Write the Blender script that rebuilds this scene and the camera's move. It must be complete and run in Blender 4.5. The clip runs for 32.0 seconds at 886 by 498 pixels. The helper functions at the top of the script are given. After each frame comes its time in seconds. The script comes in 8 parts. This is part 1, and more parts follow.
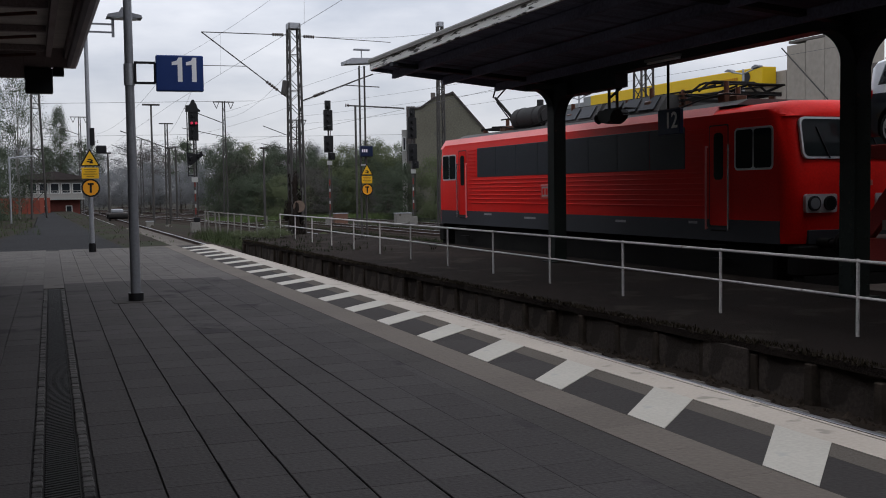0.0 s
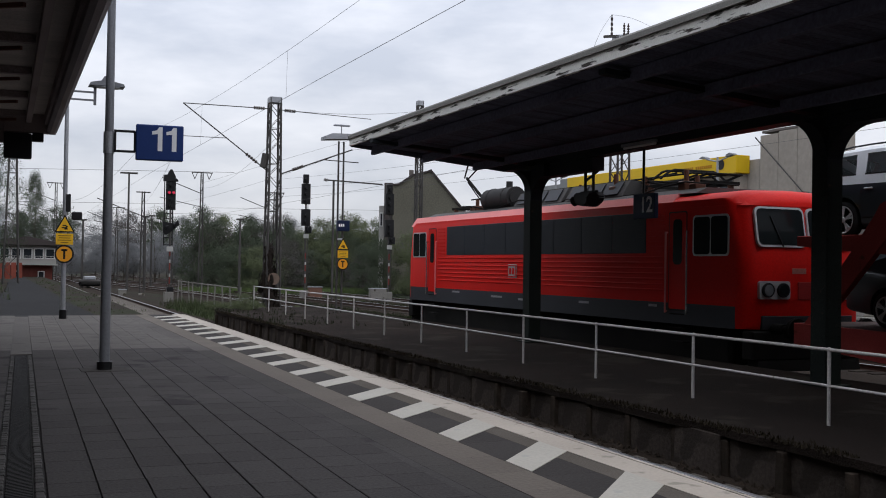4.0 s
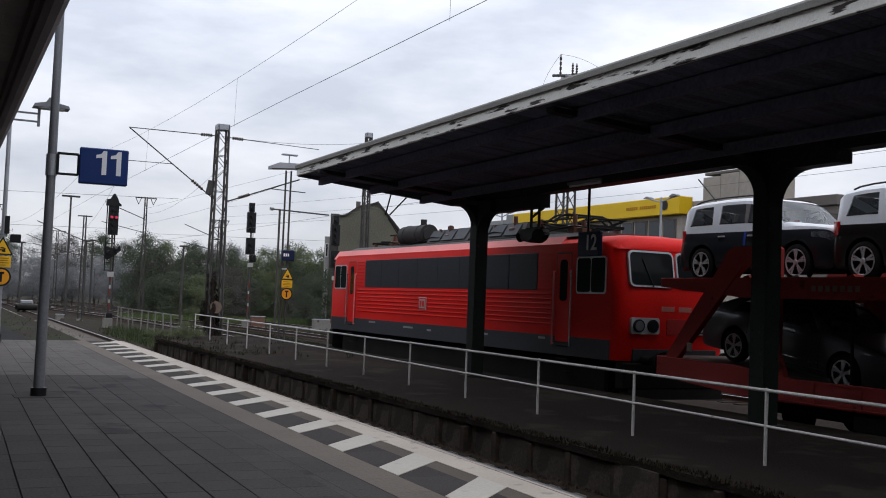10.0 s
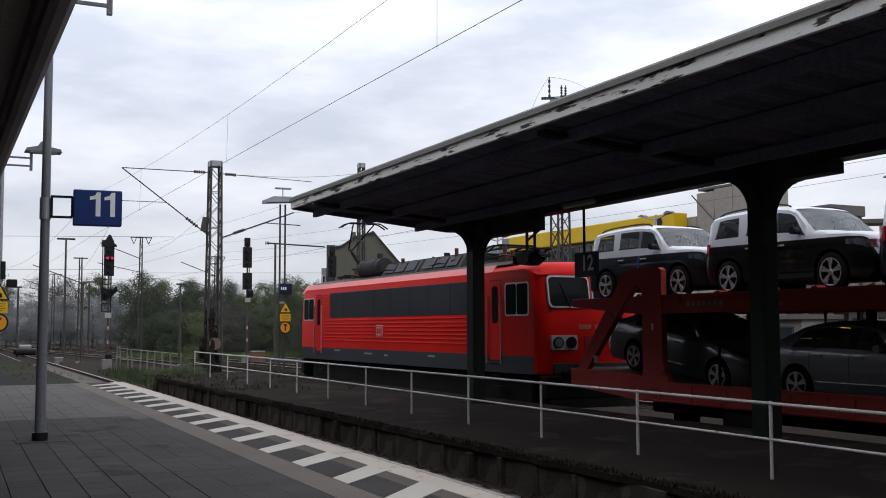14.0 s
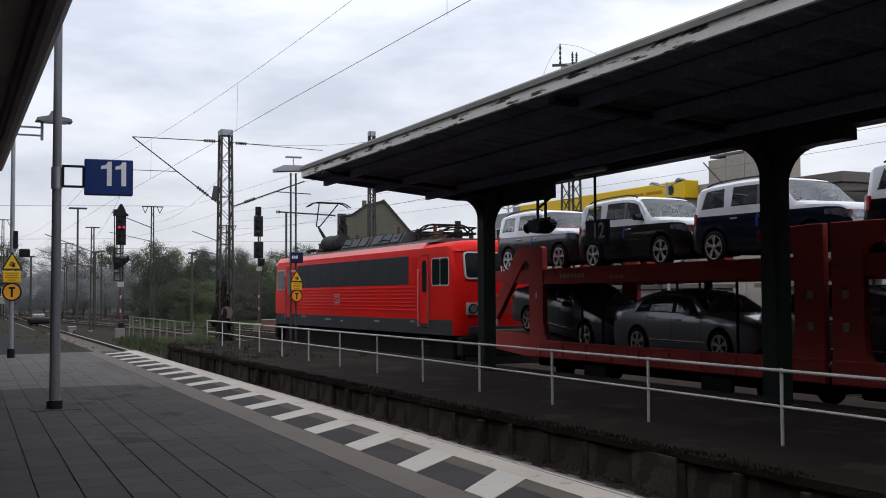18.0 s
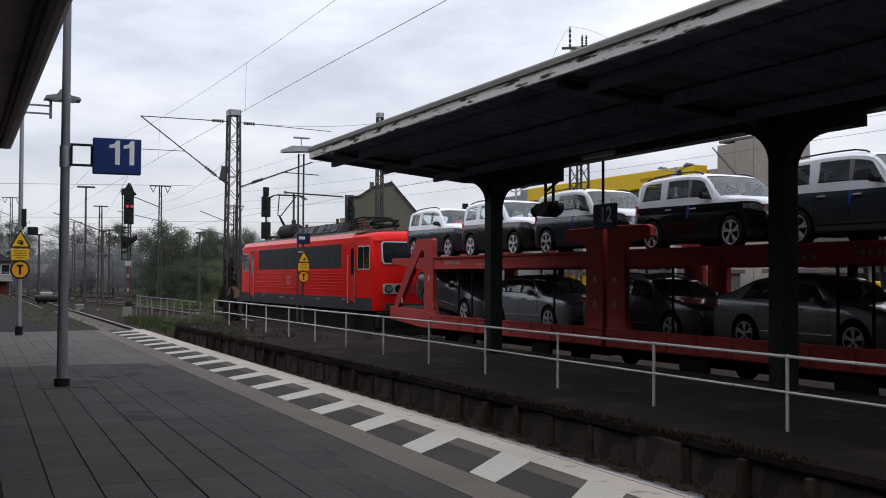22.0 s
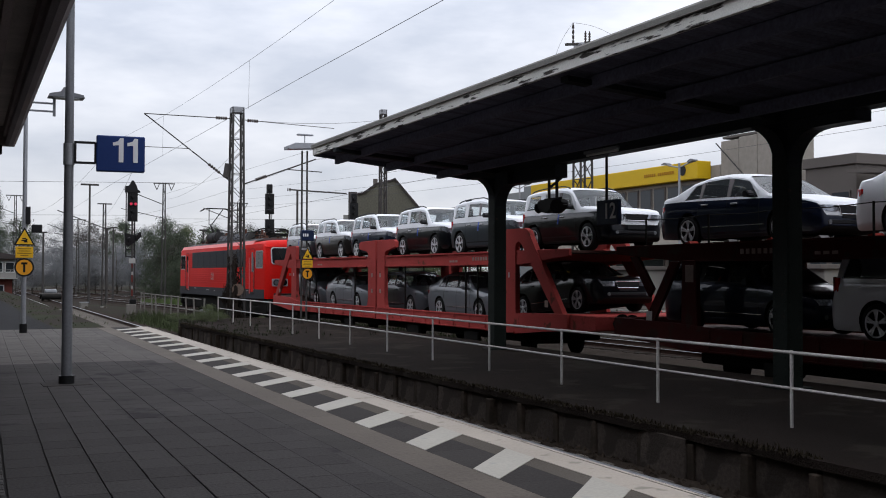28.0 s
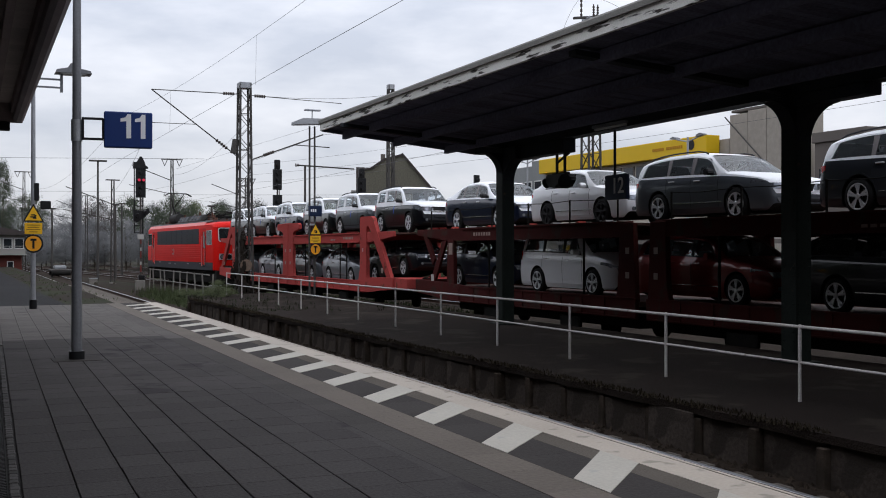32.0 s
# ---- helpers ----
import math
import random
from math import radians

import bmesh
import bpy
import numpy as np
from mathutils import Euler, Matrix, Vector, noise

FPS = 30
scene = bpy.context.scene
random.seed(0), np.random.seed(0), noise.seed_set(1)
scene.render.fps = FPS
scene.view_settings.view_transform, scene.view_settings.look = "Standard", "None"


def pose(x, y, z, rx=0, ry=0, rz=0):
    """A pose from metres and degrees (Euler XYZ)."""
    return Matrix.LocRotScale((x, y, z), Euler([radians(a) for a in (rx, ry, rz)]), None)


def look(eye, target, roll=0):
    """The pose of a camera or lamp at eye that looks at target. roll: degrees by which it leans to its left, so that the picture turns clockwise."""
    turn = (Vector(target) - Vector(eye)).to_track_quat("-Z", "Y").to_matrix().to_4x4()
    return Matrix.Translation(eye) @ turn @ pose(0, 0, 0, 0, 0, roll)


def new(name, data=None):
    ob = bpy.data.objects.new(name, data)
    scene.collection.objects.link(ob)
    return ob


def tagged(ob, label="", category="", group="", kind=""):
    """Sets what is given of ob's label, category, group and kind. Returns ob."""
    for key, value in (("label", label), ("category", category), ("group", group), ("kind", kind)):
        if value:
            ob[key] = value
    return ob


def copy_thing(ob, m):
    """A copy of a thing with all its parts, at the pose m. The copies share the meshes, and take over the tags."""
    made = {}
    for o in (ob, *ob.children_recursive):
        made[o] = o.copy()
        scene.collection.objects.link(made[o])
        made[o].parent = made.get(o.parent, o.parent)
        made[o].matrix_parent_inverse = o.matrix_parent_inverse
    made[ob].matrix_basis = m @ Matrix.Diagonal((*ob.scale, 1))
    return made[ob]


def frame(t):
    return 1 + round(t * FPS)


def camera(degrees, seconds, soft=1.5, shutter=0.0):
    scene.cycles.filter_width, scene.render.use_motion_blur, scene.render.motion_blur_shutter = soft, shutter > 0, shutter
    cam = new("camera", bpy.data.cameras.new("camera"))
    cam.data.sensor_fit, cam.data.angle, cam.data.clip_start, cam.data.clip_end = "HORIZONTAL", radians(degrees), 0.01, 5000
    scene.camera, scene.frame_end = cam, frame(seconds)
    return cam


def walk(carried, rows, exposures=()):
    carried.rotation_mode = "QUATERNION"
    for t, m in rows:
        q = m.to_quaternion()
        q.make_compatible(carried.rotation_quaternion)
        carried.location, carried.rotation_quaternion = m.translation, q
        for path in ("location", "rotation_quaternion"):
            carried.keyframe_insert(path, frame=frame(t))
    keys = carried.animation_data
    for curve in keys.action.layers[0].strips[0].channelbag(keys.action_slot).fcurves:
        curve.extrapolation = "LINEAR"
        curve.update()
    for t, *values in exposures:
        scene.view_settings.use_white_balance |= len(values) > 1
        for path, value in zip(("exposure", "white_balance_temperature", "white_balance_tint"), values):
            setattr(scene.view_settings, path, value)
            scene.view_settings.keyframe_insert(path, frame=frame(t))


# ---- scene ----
cam = camera(45.27, 32.0, soft=1.0)
PATH = [
    (0.0, pose(0, 0, 1.42, 86.79, 0.82, -22.04)),
    (0.5, pose(0, 0, 1.42, 87.12, 0.12, -22.59)),
    (1.0, pose(0, 0, 1.42, 87.86, -0.02, -23.24)),
    (1.5, pose(0, 0, 1.42, 87.96, -0.16, -24.03)),
    (2.0, pose(0, 0, 1.42, 88.89, -0.46, -23.84)),
    (2.5, pose(0, 0, 1.42, 89.74, -0.23, -23.48)),
    (3.0, pose(0, 0, 1.42, 90.52, -0.45, -23.67)),
    (3.5, pose(0, 0, 1.42, 90.96, -0.95, -23.31)),
    (5.5, pose(0, 0, 1.42, 90.79, -0.25, -23.32)),
    (6.0, pose(0, 0, 1.42, 90.91, -0.01, -22.96)),
    (6.5, pose(0, 0, 1.42, 91.11, -0.13, -23.07)),
    (7.0, pose(0, 0, 1.42, 91.37, -0.22, -22.71)),
    (7.5, pose(0, 0, 1.42, 91.32, -0.41, -22.47)),
    (8.0, pose(0, 0, 1.42, 91.25, 0.59, -22.45)),
    (8.5, pose(0, 0, 1.42, 91.76, -0.29, -22.31)),
    (9.0, pose(0, 0, 1.42, 91.59, -0.22, -22.30)),
    (9.5, pose(0, 0, 1.42, 90.96, -0.34, -22.56)),
    (9.6, pose(0, 0, 1.42, 90.77, -0.50, -22.86)),
    (9.7, pose(0, 0, 1.42, 90.71, -0.65, -23.19)),
    (9.8, pose(0, 0, 1.42, 91.23, -1.10, -24.00)),
    (9.9, pose(0, 0, 1.42, 91.78, -1.95, -24.82)),
    (10.0, pose(0, 0, 1.42, 92.81, -2.28, -26.35)),
    (10.1, pose(0, 0, 1.42, 93.63, -2.20, -28.07)),
    (10.2, pose(0, 0, 1.42, 94.22, 0.30, -30.10)),
    (10.3, pose(0, 0, 1.42, 94.32, 0.45, -31.21)),
    (10.4, pose(0, 0, 1.42, 94.33, 0.55, -32.17)),
    (10.5, pose(0, 0, 1.42, 94.60, 0.63, -32.51)),
    (10.6, pose(0, 0, 1.42, 95.07, 0.60, -32.90)),
    (10.8, pose(0, 0, 1.42, 94.39, 0.55, -33.66)),
    (11.0, pose(0, 0, 1.42, 94.79, 0.50, -33.74)),
    (11.5, pose(0, 0, 1.42, 94.80, 0.05, -33.62)),
    (11.6, pose(0, 0, 1.42, 94.71, 0.08, -32.74)),
    (11.7, pose(0, 0, 1.42, 94.78, 0.12, -32.15)),
    (11.8, pose(0, 0, 1.42, 94.79, 0.16, -31.46)),
    (11.9, pose(0, 0, 1.42, 94.82, 0.19, -30.96)),
    (12.0, pose(0, 0, 1.42, 94.89, 0.23, -30.20)),
    (12.1, pose(0, 0, 1.42, 94.81, 0.20, -29.87)),
    (12.3, pose(0, 0, 1.42, 94.47, 0.13, -28.63)),
    (12.5, pose(0, 0, 1.42, 94.73, 0.07, -27.79)),
    (13.0, pose(0, 0, 1.42, 94.78, 0.03, -27.31)),
    (13.5, pose(0, 0, 1.42, 94.63, -0.08, -26.62)),
    (14.0, pose(0, 0, 1.42, 94.25, 0.18, -26.39)),
    (14.5, pose(0, 0, 1.42, 93.90, 0.49, -26.22)),
    (15.0, pose(0, 0, 1.42, 93.35, 0.29, -25.73)),
    (15.5, pose(0, 0, 1.42, 93.08, 0.29, -25.93)),
    (17.5, pose(0, 0, 1.42, 92.53, 0.30, -25.56)),
    (18.0, pose(0, 0, 1.42, 92.54, 0.32, -25.80)),
    (18.5, pose(0, 0, 1.42, 92.24, 0.32, -25.87)),
    (19.0, pose(0, 0, 1.42, 92.14, 0.09, -25.73)),
    (19.5, pose(0, 0, 1.42, 91.96, 0.06, -25.57)),
    (20.0, pose(0, 0, 1.42, 91.78, -0.13, -25.62)),
    (20.5, pose(0, 0, 1.42, 91.99, -0.04, -25.56)),
    (21.0, pose(0, 0, 1.42, 91.97, -0.06, -25.68)),
    (21.5, pose(0, 0, 1.42, 91.83, -0.36, -25.76)),
    (22.0, pose(0, 0, 1.42, 91.59, -0.30, -25.44)),
    (22.5, pose(0, 0, 1.42, 91.66, -0.04, -25.44)),
    (23.0, pose(0, 0, 1.42, 91.76, -0.04, -25.67)),
    (23.5, pose(0, 0, 1.42, 91.83, -0.25, -25.58)),
    (24.0, pose(0, 0, 1.42, 91.84, -0.26, -25.27)),
    (24.5, pose(0, 0, 1.42, 91.86, -0.08, -25.49)),
    (25.0, pose(0, 0, 1.42, 91.91, 0.00, -25.45)),
    (25.5, pose(0, 0, 1.42, 91.91, 0.15, -25.39)),
    (27.5, pose(0, 0, 1.42, 91.60, -0.01, -25.53)),
    (28.0, pose(0, 0, 1.42, 91.41, -0.16, -25.24)),
    (28.5, pose(0, 0, 1.42, 91.13, -0.36, -24.77)),
    (29.0, pose(0, 0, 1.42, 90.75, -0.15, -24.82)),
    (29.5, pose(0, 0, 1.42, 90.52, 0.05, -25.00)),
    (30.0, pose(0, 0, 1.42, 90.41, -0.23, -24.87)),
    (30.5, pose(0, 0, 1.42, 90.38, -0.42, -24.72)),
    (31.0, pose(0, 0, 1.42, 90.44, -0.27, -24.95)),
    (31.5, pose(0, 0, 1.42, 90.49, -0.13, -25.09)),
    (32.0, pose(0, 0, 1.42, 90.07, -0.01, -24.81)),
]
EXPOSURES = [(t, e, 6380, 11) for t, e in ((0.0, 0.04), (1.0, 0.04), (2.0, 0.06), (3.0, 0.11), (6.0, 0.13), (13.0, 0.18), (32.0, 0.15))]
walk(cam, PATH, EXPOSURES)
RAIL = -0.76          # rail top, platform slabs are z = 0
OTHER = -0.40         # top of the island platform

# ---------------------------------------------------------------- world and sun
world = bpy.data.worlds.new("overcast_sky")
scene.world = world
world.use_nodes = True
wn, wl = world.node_tree.nodes, world.node_tree.links
wn.clear()
w_out, w_bg = wn.new("ShaderNodeOutputWorld"), wn.new("ShaderNodeBackground")
w_sky = wn.new("ShaderNodeTexSky")
w_sky.sky_type, w_sky.sun_disc = "NISHITA", False
w_sky.sun_elevation, w_sky.sun_rotation = radians(55), radians(153)
w_skys = wn.new("ShaderNodeVectorMath")
w_skys.operation = "SCALE"
w_skys.inputs["Scale"].default_value = 0.10
w_co, w_map, w_noise, w_ramp = (wn.new(n) for n in ("ShaderNodeTexCoord", "ShaderNodeMapping", "ShaderNodeTexNoise", "ShaderNodeValToRGB"))
w_map.inputs["Scale"].default_value = (2.2, 2.2, 7.0)
w_map.inputs["Location"].default_value = (0.7, 0.2, 0.35)
w_noise.inputs["Scale"].default_value, w_noise.inputs["Detail"].default_value = 1.5, 6.0
w_noise.inputs["Roughness"].default_value = 0.55
w_ramp.color_ramp.elements[0].position, w_ramp.color_ramp.elements[0].color = 0.36, (0.70, 0.74, 0.83, 1)
w_ramp.color_ramp.elements[1].position, w_ramp.color_ramp.elements[1].color = 0.62, (1.10, 1.11, 1.16, 1)
w_mix = wn.new("ShaderNodeMixRGB")
w_mix.inputs["Fac"].default_value = 0.86
wl.new(w_co.outputs["Generated"], w_map.inputs["Vector"])
wl.new(w_map.outputs["Vector"], w_noise.inputs["Vector"])
wl.new(w_noise.outputs["Fac"], w_ramp.inputs["Fac"])
wl.new(w_sky.outputs["Color"], w_skys.inputs[0])
wl.new(w_skys.outputs["Vector"], w_mix.inputs["Color1"])
wl.new(w_ramp.outputs["Color"], w_mix.inputs["Color2"])
w_sep, w_up, w_mul = wn.new("ShaderNodeSeparateXYZ"), wn.new("ShaderNodeValToRGB"), wn.new("ShaderNodeVectorMath")
ramp = w_up.color_ramp      # overcast: darker near the horizon, brightest overhead
ramp.elements[0].position, ramp.elements[0].color = 0.0, (0.60, 0.60, 0.60, 1)
ramp.elements[1].position, ramp.elements[1].color = 1.0, (1.62, 1.62, 1.62, 1)
e = ramp.elements.new(0.12)
e.color = (0.80, 0.80, 0.80, 1)
e = ramp.elements.new(0.26)
e.color = (1.04, 1.04, 1.04, 1)
w_mul.operation = "MULTIPLY"
wl.new(w_co.outputs["Generated"], w_sep.inputs[0])
wl.new(w_sep.outputs["Z"], w_up.inputs["Fac"])
wl.new(w_mix.outputs["Color"], w_mul.inputs[0])
wl.new(w_up.outputs["Color"], w_mul.inputs[1])
wl.new(w_mul.outputs["Vector"], w_bg.inputs["Color"])
w_bg.inputs["Strength"].default_value = 1.0
wl.new(w_bg.outputs["Background"], w_out.inputs["Surface"])

sun = new("sun", bpy.data.lights.new("sun", "SUN"))
sun.data.energy, sun.data.angle, sun.data.color = 0.22, radians(30), (1.0, 0.96, 0.9)
sun.matrix_world = look((14, -18, 48), (0, 10, 0))


# ---------------------------------------------------------------- materials
def mat(name, color, rough=0.6, metal=0.0, vary=0.25, scale=6.0, bump=0.0, fine=40.0, spots=None, rnd=0.0, island=0.0, spec=0.22, stretch=None):
    """A surface: base colour with stains at a large scale and grain at a fine one. spots: (colour, threshold, scale) for wear."""
    m = bpy.data.materials.new(name)
    m.use_nodes = True
    n, l = m.node_tree.nodes, m.node_tree.links
    b = n["Principled BSDF"]
    b.inputs["Roughness"].default_value, b.inputs["Metallic"].default_value = rough, metal
    b.inputs["Specular IOR Level"].default_value = spec
    co = n.new("ShaderNodeTexCoord")
    big, small = n.new("ShaderNodeTexNoise"), n.new("ShaderNodeTexNoise")
    big.inputs["Scale"].default_value, big.inputs["Detail"].default_value = scale * 0.15, 5
    small.inputs["Scale"].default_value, small.inputs["Detail"].default_value = fine, 3
    l.new(co.outputs["Object"], big.inputs["Vector"])
    l.new(co.outputs["Object"], small.inputs["Vector"])
    add = n.new("ShaderNodeMath")
    add.operation = "ADD"
    l.new(big.outputs["Fac"], add.inputs[0])
    l.new(small.outputs["Fac"], add.inputs[1])
    fac = add
    if rnd:
        info, mul, ad2 = n.new("ShaderNodeObjectInfo"), n.new("ShaderNodeMath"), n.new("ShaderNodeMath")
        mul.operation, ad2.operation = "MULTIPLY_ADD", "ADD"
        l.new(info.outputs["Random"], mul.inputs[0])
        mul.inputs[1].default_value, mul.inputs[2].default_value = rnd, -rnd / 2
        l.new(add.outputs[0], ad2.inputs[0])
        l.new(mul.outputs[0], ad2.inputs[1])
        fac = ad2
    if island:
        geo, mul, ad2 = n.new("ShaderNodeNewGeometry"), n.new("ShaderNodeMath"), n.new("ShaderNodeMath")
        mul.operation, ad2.operation = "MULTIPLY_ADD", "ADD"
        l.new(geo.outputs["Random Per Island"], mul.inputs[0])
        mul.inputs[1].default_value, mul.inputs[2].default_value = island, -island / 2
        l.new(fac.outputs[0], ad2.inputs[0])
        l.new(mul.outputs[0], ad2.inputs[1])
        fac = ad2
    rng = n.new("ShaderNodeMapRange")
    rng.inputs["From Min"].default_value, rng.inputs["From Max"].default_value = 0.6, 1.4
    rng.inputs["To Min"].default_value, rng.inputs["To Max"].default_value = 1 - vary, 1 + vary
    rng.clamp = False
    l.new(fac.outputs[0], rng.inputs["Value"])
    sc = n.new("ShaderNodeVectorMath")
    sc.operation = "SCALE"
    sc.inputs[0].default_value = color[:3]
    l.new(rng.outputs[0], sc.inputs["Scale"])
    col = sc.outputs["Vector"]
    if spots:
        sp, rp, mx = n.new("ShaderNodeTexNoise"), n.new("ShaderNodeValToRGB"), n.new("ShaderNodeMixRGB")
        sp.inputs["Scale"].default_value, sp.inputs["Detail"].default_value = spots[2], 6
        if stretch:
            mp = n.new("ShaderNodeMapping")
            mp.inputs["Scale"].default_value = stretch
            l.new(co.outputs["Object"], mp.inputs["Vector"])
            l.new(mp.outputs["Vector"], sp.inputs["Vector"])
        else:
            l.new(co.outputs["Object"], sp.inputs["Vector"])
        rp.color_ramp.elements[0].position, rp.color_ramp.elements[1].position = spots[1], spots[1] + 0.06
        l.new(sp.outputs["Fac"], rp.inputs["Fac"])
        l.new(rp.outputs["Color"], mx.inputs["Fac"])
        l.new(col, mx.inputs["Color1"])
        mx.inputs["Color2"].default_value = (*spots[0], 1)
        col = mx.outputs["Color"]
    l.new(col, b.inputs["Base Color"])
    if bump:
        bp = n.new("ShaderNodeBump")
        bp.inputs["Strength"].default_value, bp.inputs["Distance"].default_value = bump, 0.02
        l.new(small.outputs["Fac"], bp.inputs["Height"])
        l.new(bp.outputs["Normal"], b.inputs["Normal"])
    return m


def glow(name, color, strength):
    m = bpy.data.materials.new(name)
    m.use_nodes = True
    b = m.node_tree.nodes["Principled BSDF"]
    b.inputs["Base Color"].default_value = (*color, 1)
    b.inputs["Emission Color"].default_value, b.inputs["Emission Strength"].default_value = (*color, 1), strength
    return m


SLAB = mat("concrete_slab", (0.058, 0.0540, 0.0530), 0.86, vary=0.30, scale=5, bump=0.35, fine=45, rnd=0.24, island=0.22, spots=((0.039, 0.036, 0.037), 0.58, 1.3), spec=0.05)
# far copy of SLAB; brighter light past the canopy is put into its colour
SLABFAR = mat("pale_slab_open_sky_tone", (0.085, 0.077, 0.071), 0.75, vary=0.25, scale=5, bump=0.3, fine=45, rnd=0.4, island=0.3, spots=((0.060, 0.055, 0.050), 0.60, 1.7), spec=0.10)
JOINT = mat("joint_sand", (0.022, 0.0205, 0.020), 0.95, vary=0.3, bump=0.3)
BAND = mat("dark_paver", (0.046, 0.042, 0.040), 0.85, vary=0.25, scale=4, bump=0.25, rnd=0.25, island=0.25, spec=0.06)
BANDPALE = mat("grey_paver", (0.050, 0.046, 0.043), 0.8, vary=0.25, scale=4, bump=0.25, island=0.3, spec=0.08)
GRIT = mat("grit_paver", (0.100, 0.088, 0.075), 0.9, vary=0.25, scale=5, bump=0.4, fine=60, spec=0.06)
TAN = mat("tan_paver", (0.118, 0.100, 0.084), 0.85, vary=0.2, scale=4, bump=0.3, fine=30, island=0.25)
CREAM = mat("edge_paint_cream", (0.40, 0.35, 0.295), 0.6, vary=0.14, scale=5, spots=((0.25, 0.23, 0.19), 0.60, 5.0))
WHITE = mat("white_paint", (0.41, 0.385, 0.335), 0.6, vary=0.16, scale=5, spots=((0.36, 0.35, 0.32), 0.62, 6.0))
# dark tone for the unseen light-blocking walls
SHADEWALL = mat("dark_shade_wall", (0.062, 0.055, 0.058), 0.9, vary=0.35, scale=5, bump=0.4, fine=20)
CONC = mat("old_concrete", (0.22, 0.21, 0.19), 0.9, vary=0.4, scale=4, bump=0.5, fine=25, spots=((0.08, 0.07, 0.055), 0.56, 2.5))
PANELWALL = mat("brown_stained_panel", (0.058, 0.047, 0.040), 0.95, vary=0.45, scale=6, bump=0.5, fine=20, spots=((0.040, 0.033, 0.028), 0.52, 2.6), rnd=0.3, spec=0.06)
EDGEWALL = mat("dark_concrete", (0.042, 0.032, 0.025), 0.95, vary=0.45, scale=5, bump=0.5, fine=20, spots=((0.035, 0.028, 0.022), 0.52, 2.0), rnd=0.5, spec=0.06)
FENCEPAINT = mat("weathered_fence_paint", (0.20, 0.19, 0.17), 0.8, vary=0.35, scale=9)
TARMAC = mat("old_tarmac", (0.019, 0.0142, 0.0118), 0.95, vary=0.40, scale=3, bump=0.9, fine=38, spots=((0.032, 0.027, 0.021), 0.56, 1.1), spec=0.06)
ASPHALT = mat("path_asphalt", (0.024, 0.024, 0.025), 0.9, vary=0.3, scale=2, bump=0.5, fine=60, spec=0.06)
BALLAST = mat("brown_ballast", (0.033, 0.025, 0.019), 0.95, vary=0.45, scale=6, bump=0.8, fine=22, island=0.8, spec=0.06)
SOIL = mat("grass_and_gravel_ground", (0.027, 0.030, 0.017), 0.95, vary=0.45, scale=0.9, bump=0.6, fine=9, spots=((0.028, 0.023, 0.018), 0.44, 0.22), spec=0.06)
GRASS = mat("grass_blades", (0.050, 0.066, 0.026), 0.8, vary=0.3, island=0.5)
STEEL = mat("rail_steel", (0.30, 0.30, 0.31), 0.3, 0.8, vary=0.2)
RUST = mat("rusty_rail", (0.050, 0.032, 0.024), 0.85, 0.1, vary=0.3, scale=8)
SLEEPEROLD = mat("sleeper_tarred_wood", (0.030, 0.025, 0.021), 0.9, vary=0.35, bump=0.3, rnd=0.4, spec=0.06)
SLEEPER = mat("sleeper_concrete", (0.13, 0.115, 0.10), 0.9, vary=0.3, bump=0.3, rnd=0.3)
SOFFIT = mat("sooty_boards", (0.14, 0.14, 0.19), 0.8, vary=0.4, scale=4, bump=0.3, fine=18, island=0.5, spec=0.06)
BEAM = mat("dark_green_steel", (0.030, 0.034, 0.038), 0.6, vary=0.35, scale=5, bump=0.15, spec=0.06)
COLUMN = mat("green_painted_steel", (0.020, 0.026, 0.023), 0.5, spec=0.12, vary=0.3, scale=6, spots=((0.06, 0.04, 0.03), 0.66, 5.0))
FASCIA = mat("flaking_white_fascia", (0.80, 0.79, 0.74), 0.7, vary=0.15, scale=6, spots=((0.05, 0.042, 0.036), 0.56, 6.5), stretch=(1.0, 0.30, 2.4))
FLASH = mat("zinc_flashing", (0.23, 0.225, 0.205), 0.65, 0.2, vary=0.25, scale=4)
ROOFING = mat("roofing_felt", (0.09, 0.09, 0.09), 0.9, vary=0.3, bump=0.4)
GUTTER = mat("old_gutter", (0.30, 0.265, 0.275), 0.6, 0.2, vary=0.3, scale=6)
GALV = mat("galvanised_steel", (0.36, 0.37, 0.39), 0.5, 0.6, vary=0.25, scale=8)
POSTGREY = mat("grey_lamp_post", (0.20, 0.205, 0.22), 0.5, 0.3, vary=0.2, scale=6)
RAILING = mat("pale_railing_paint", (0.52, 0.49, 0.47), 0.6, vary=0.3, scale=8, spots=((0.25, 0.2, 0.16), 0.68, 9.0))
BLACK = mat("black_enamel", (0.012, 0.012, 0.013), 0.45, vary=0.3)
DARK = mat("dark_undergear", (0.018, 0.017, 0.016), 0.8, vary=0.4, scale=8, spec=0.06)
BLUE = mat("sign_blue", (0.012, 0.035, 0.15), 0.4, vary=0.08)
NAVY = mat("dark_sign_blue", (0.010, 0.020, 0.055), 0.4, vary=0.1)
LETTER = mat("sign_white", (0.80, 0.80, 0.80), 0.5, vary=0.04)
LETTERDIM = mat("dim_sign_white", (0.34, 0.34, 0.36), 0.5, vary=0.05)
YELLOW = mat("warning_yellow", (0.80, 0.46, 0.02), 0.5, vary=0.08, scale=8)
ORANGE = mat("sign_orange", (0.78, 0.33, 0.02), 0.5, vary=0.08)
POSTYEL = mat("cornice_yellow", (0.66, 0.43, 0.012), 0.5, vary=0.06)
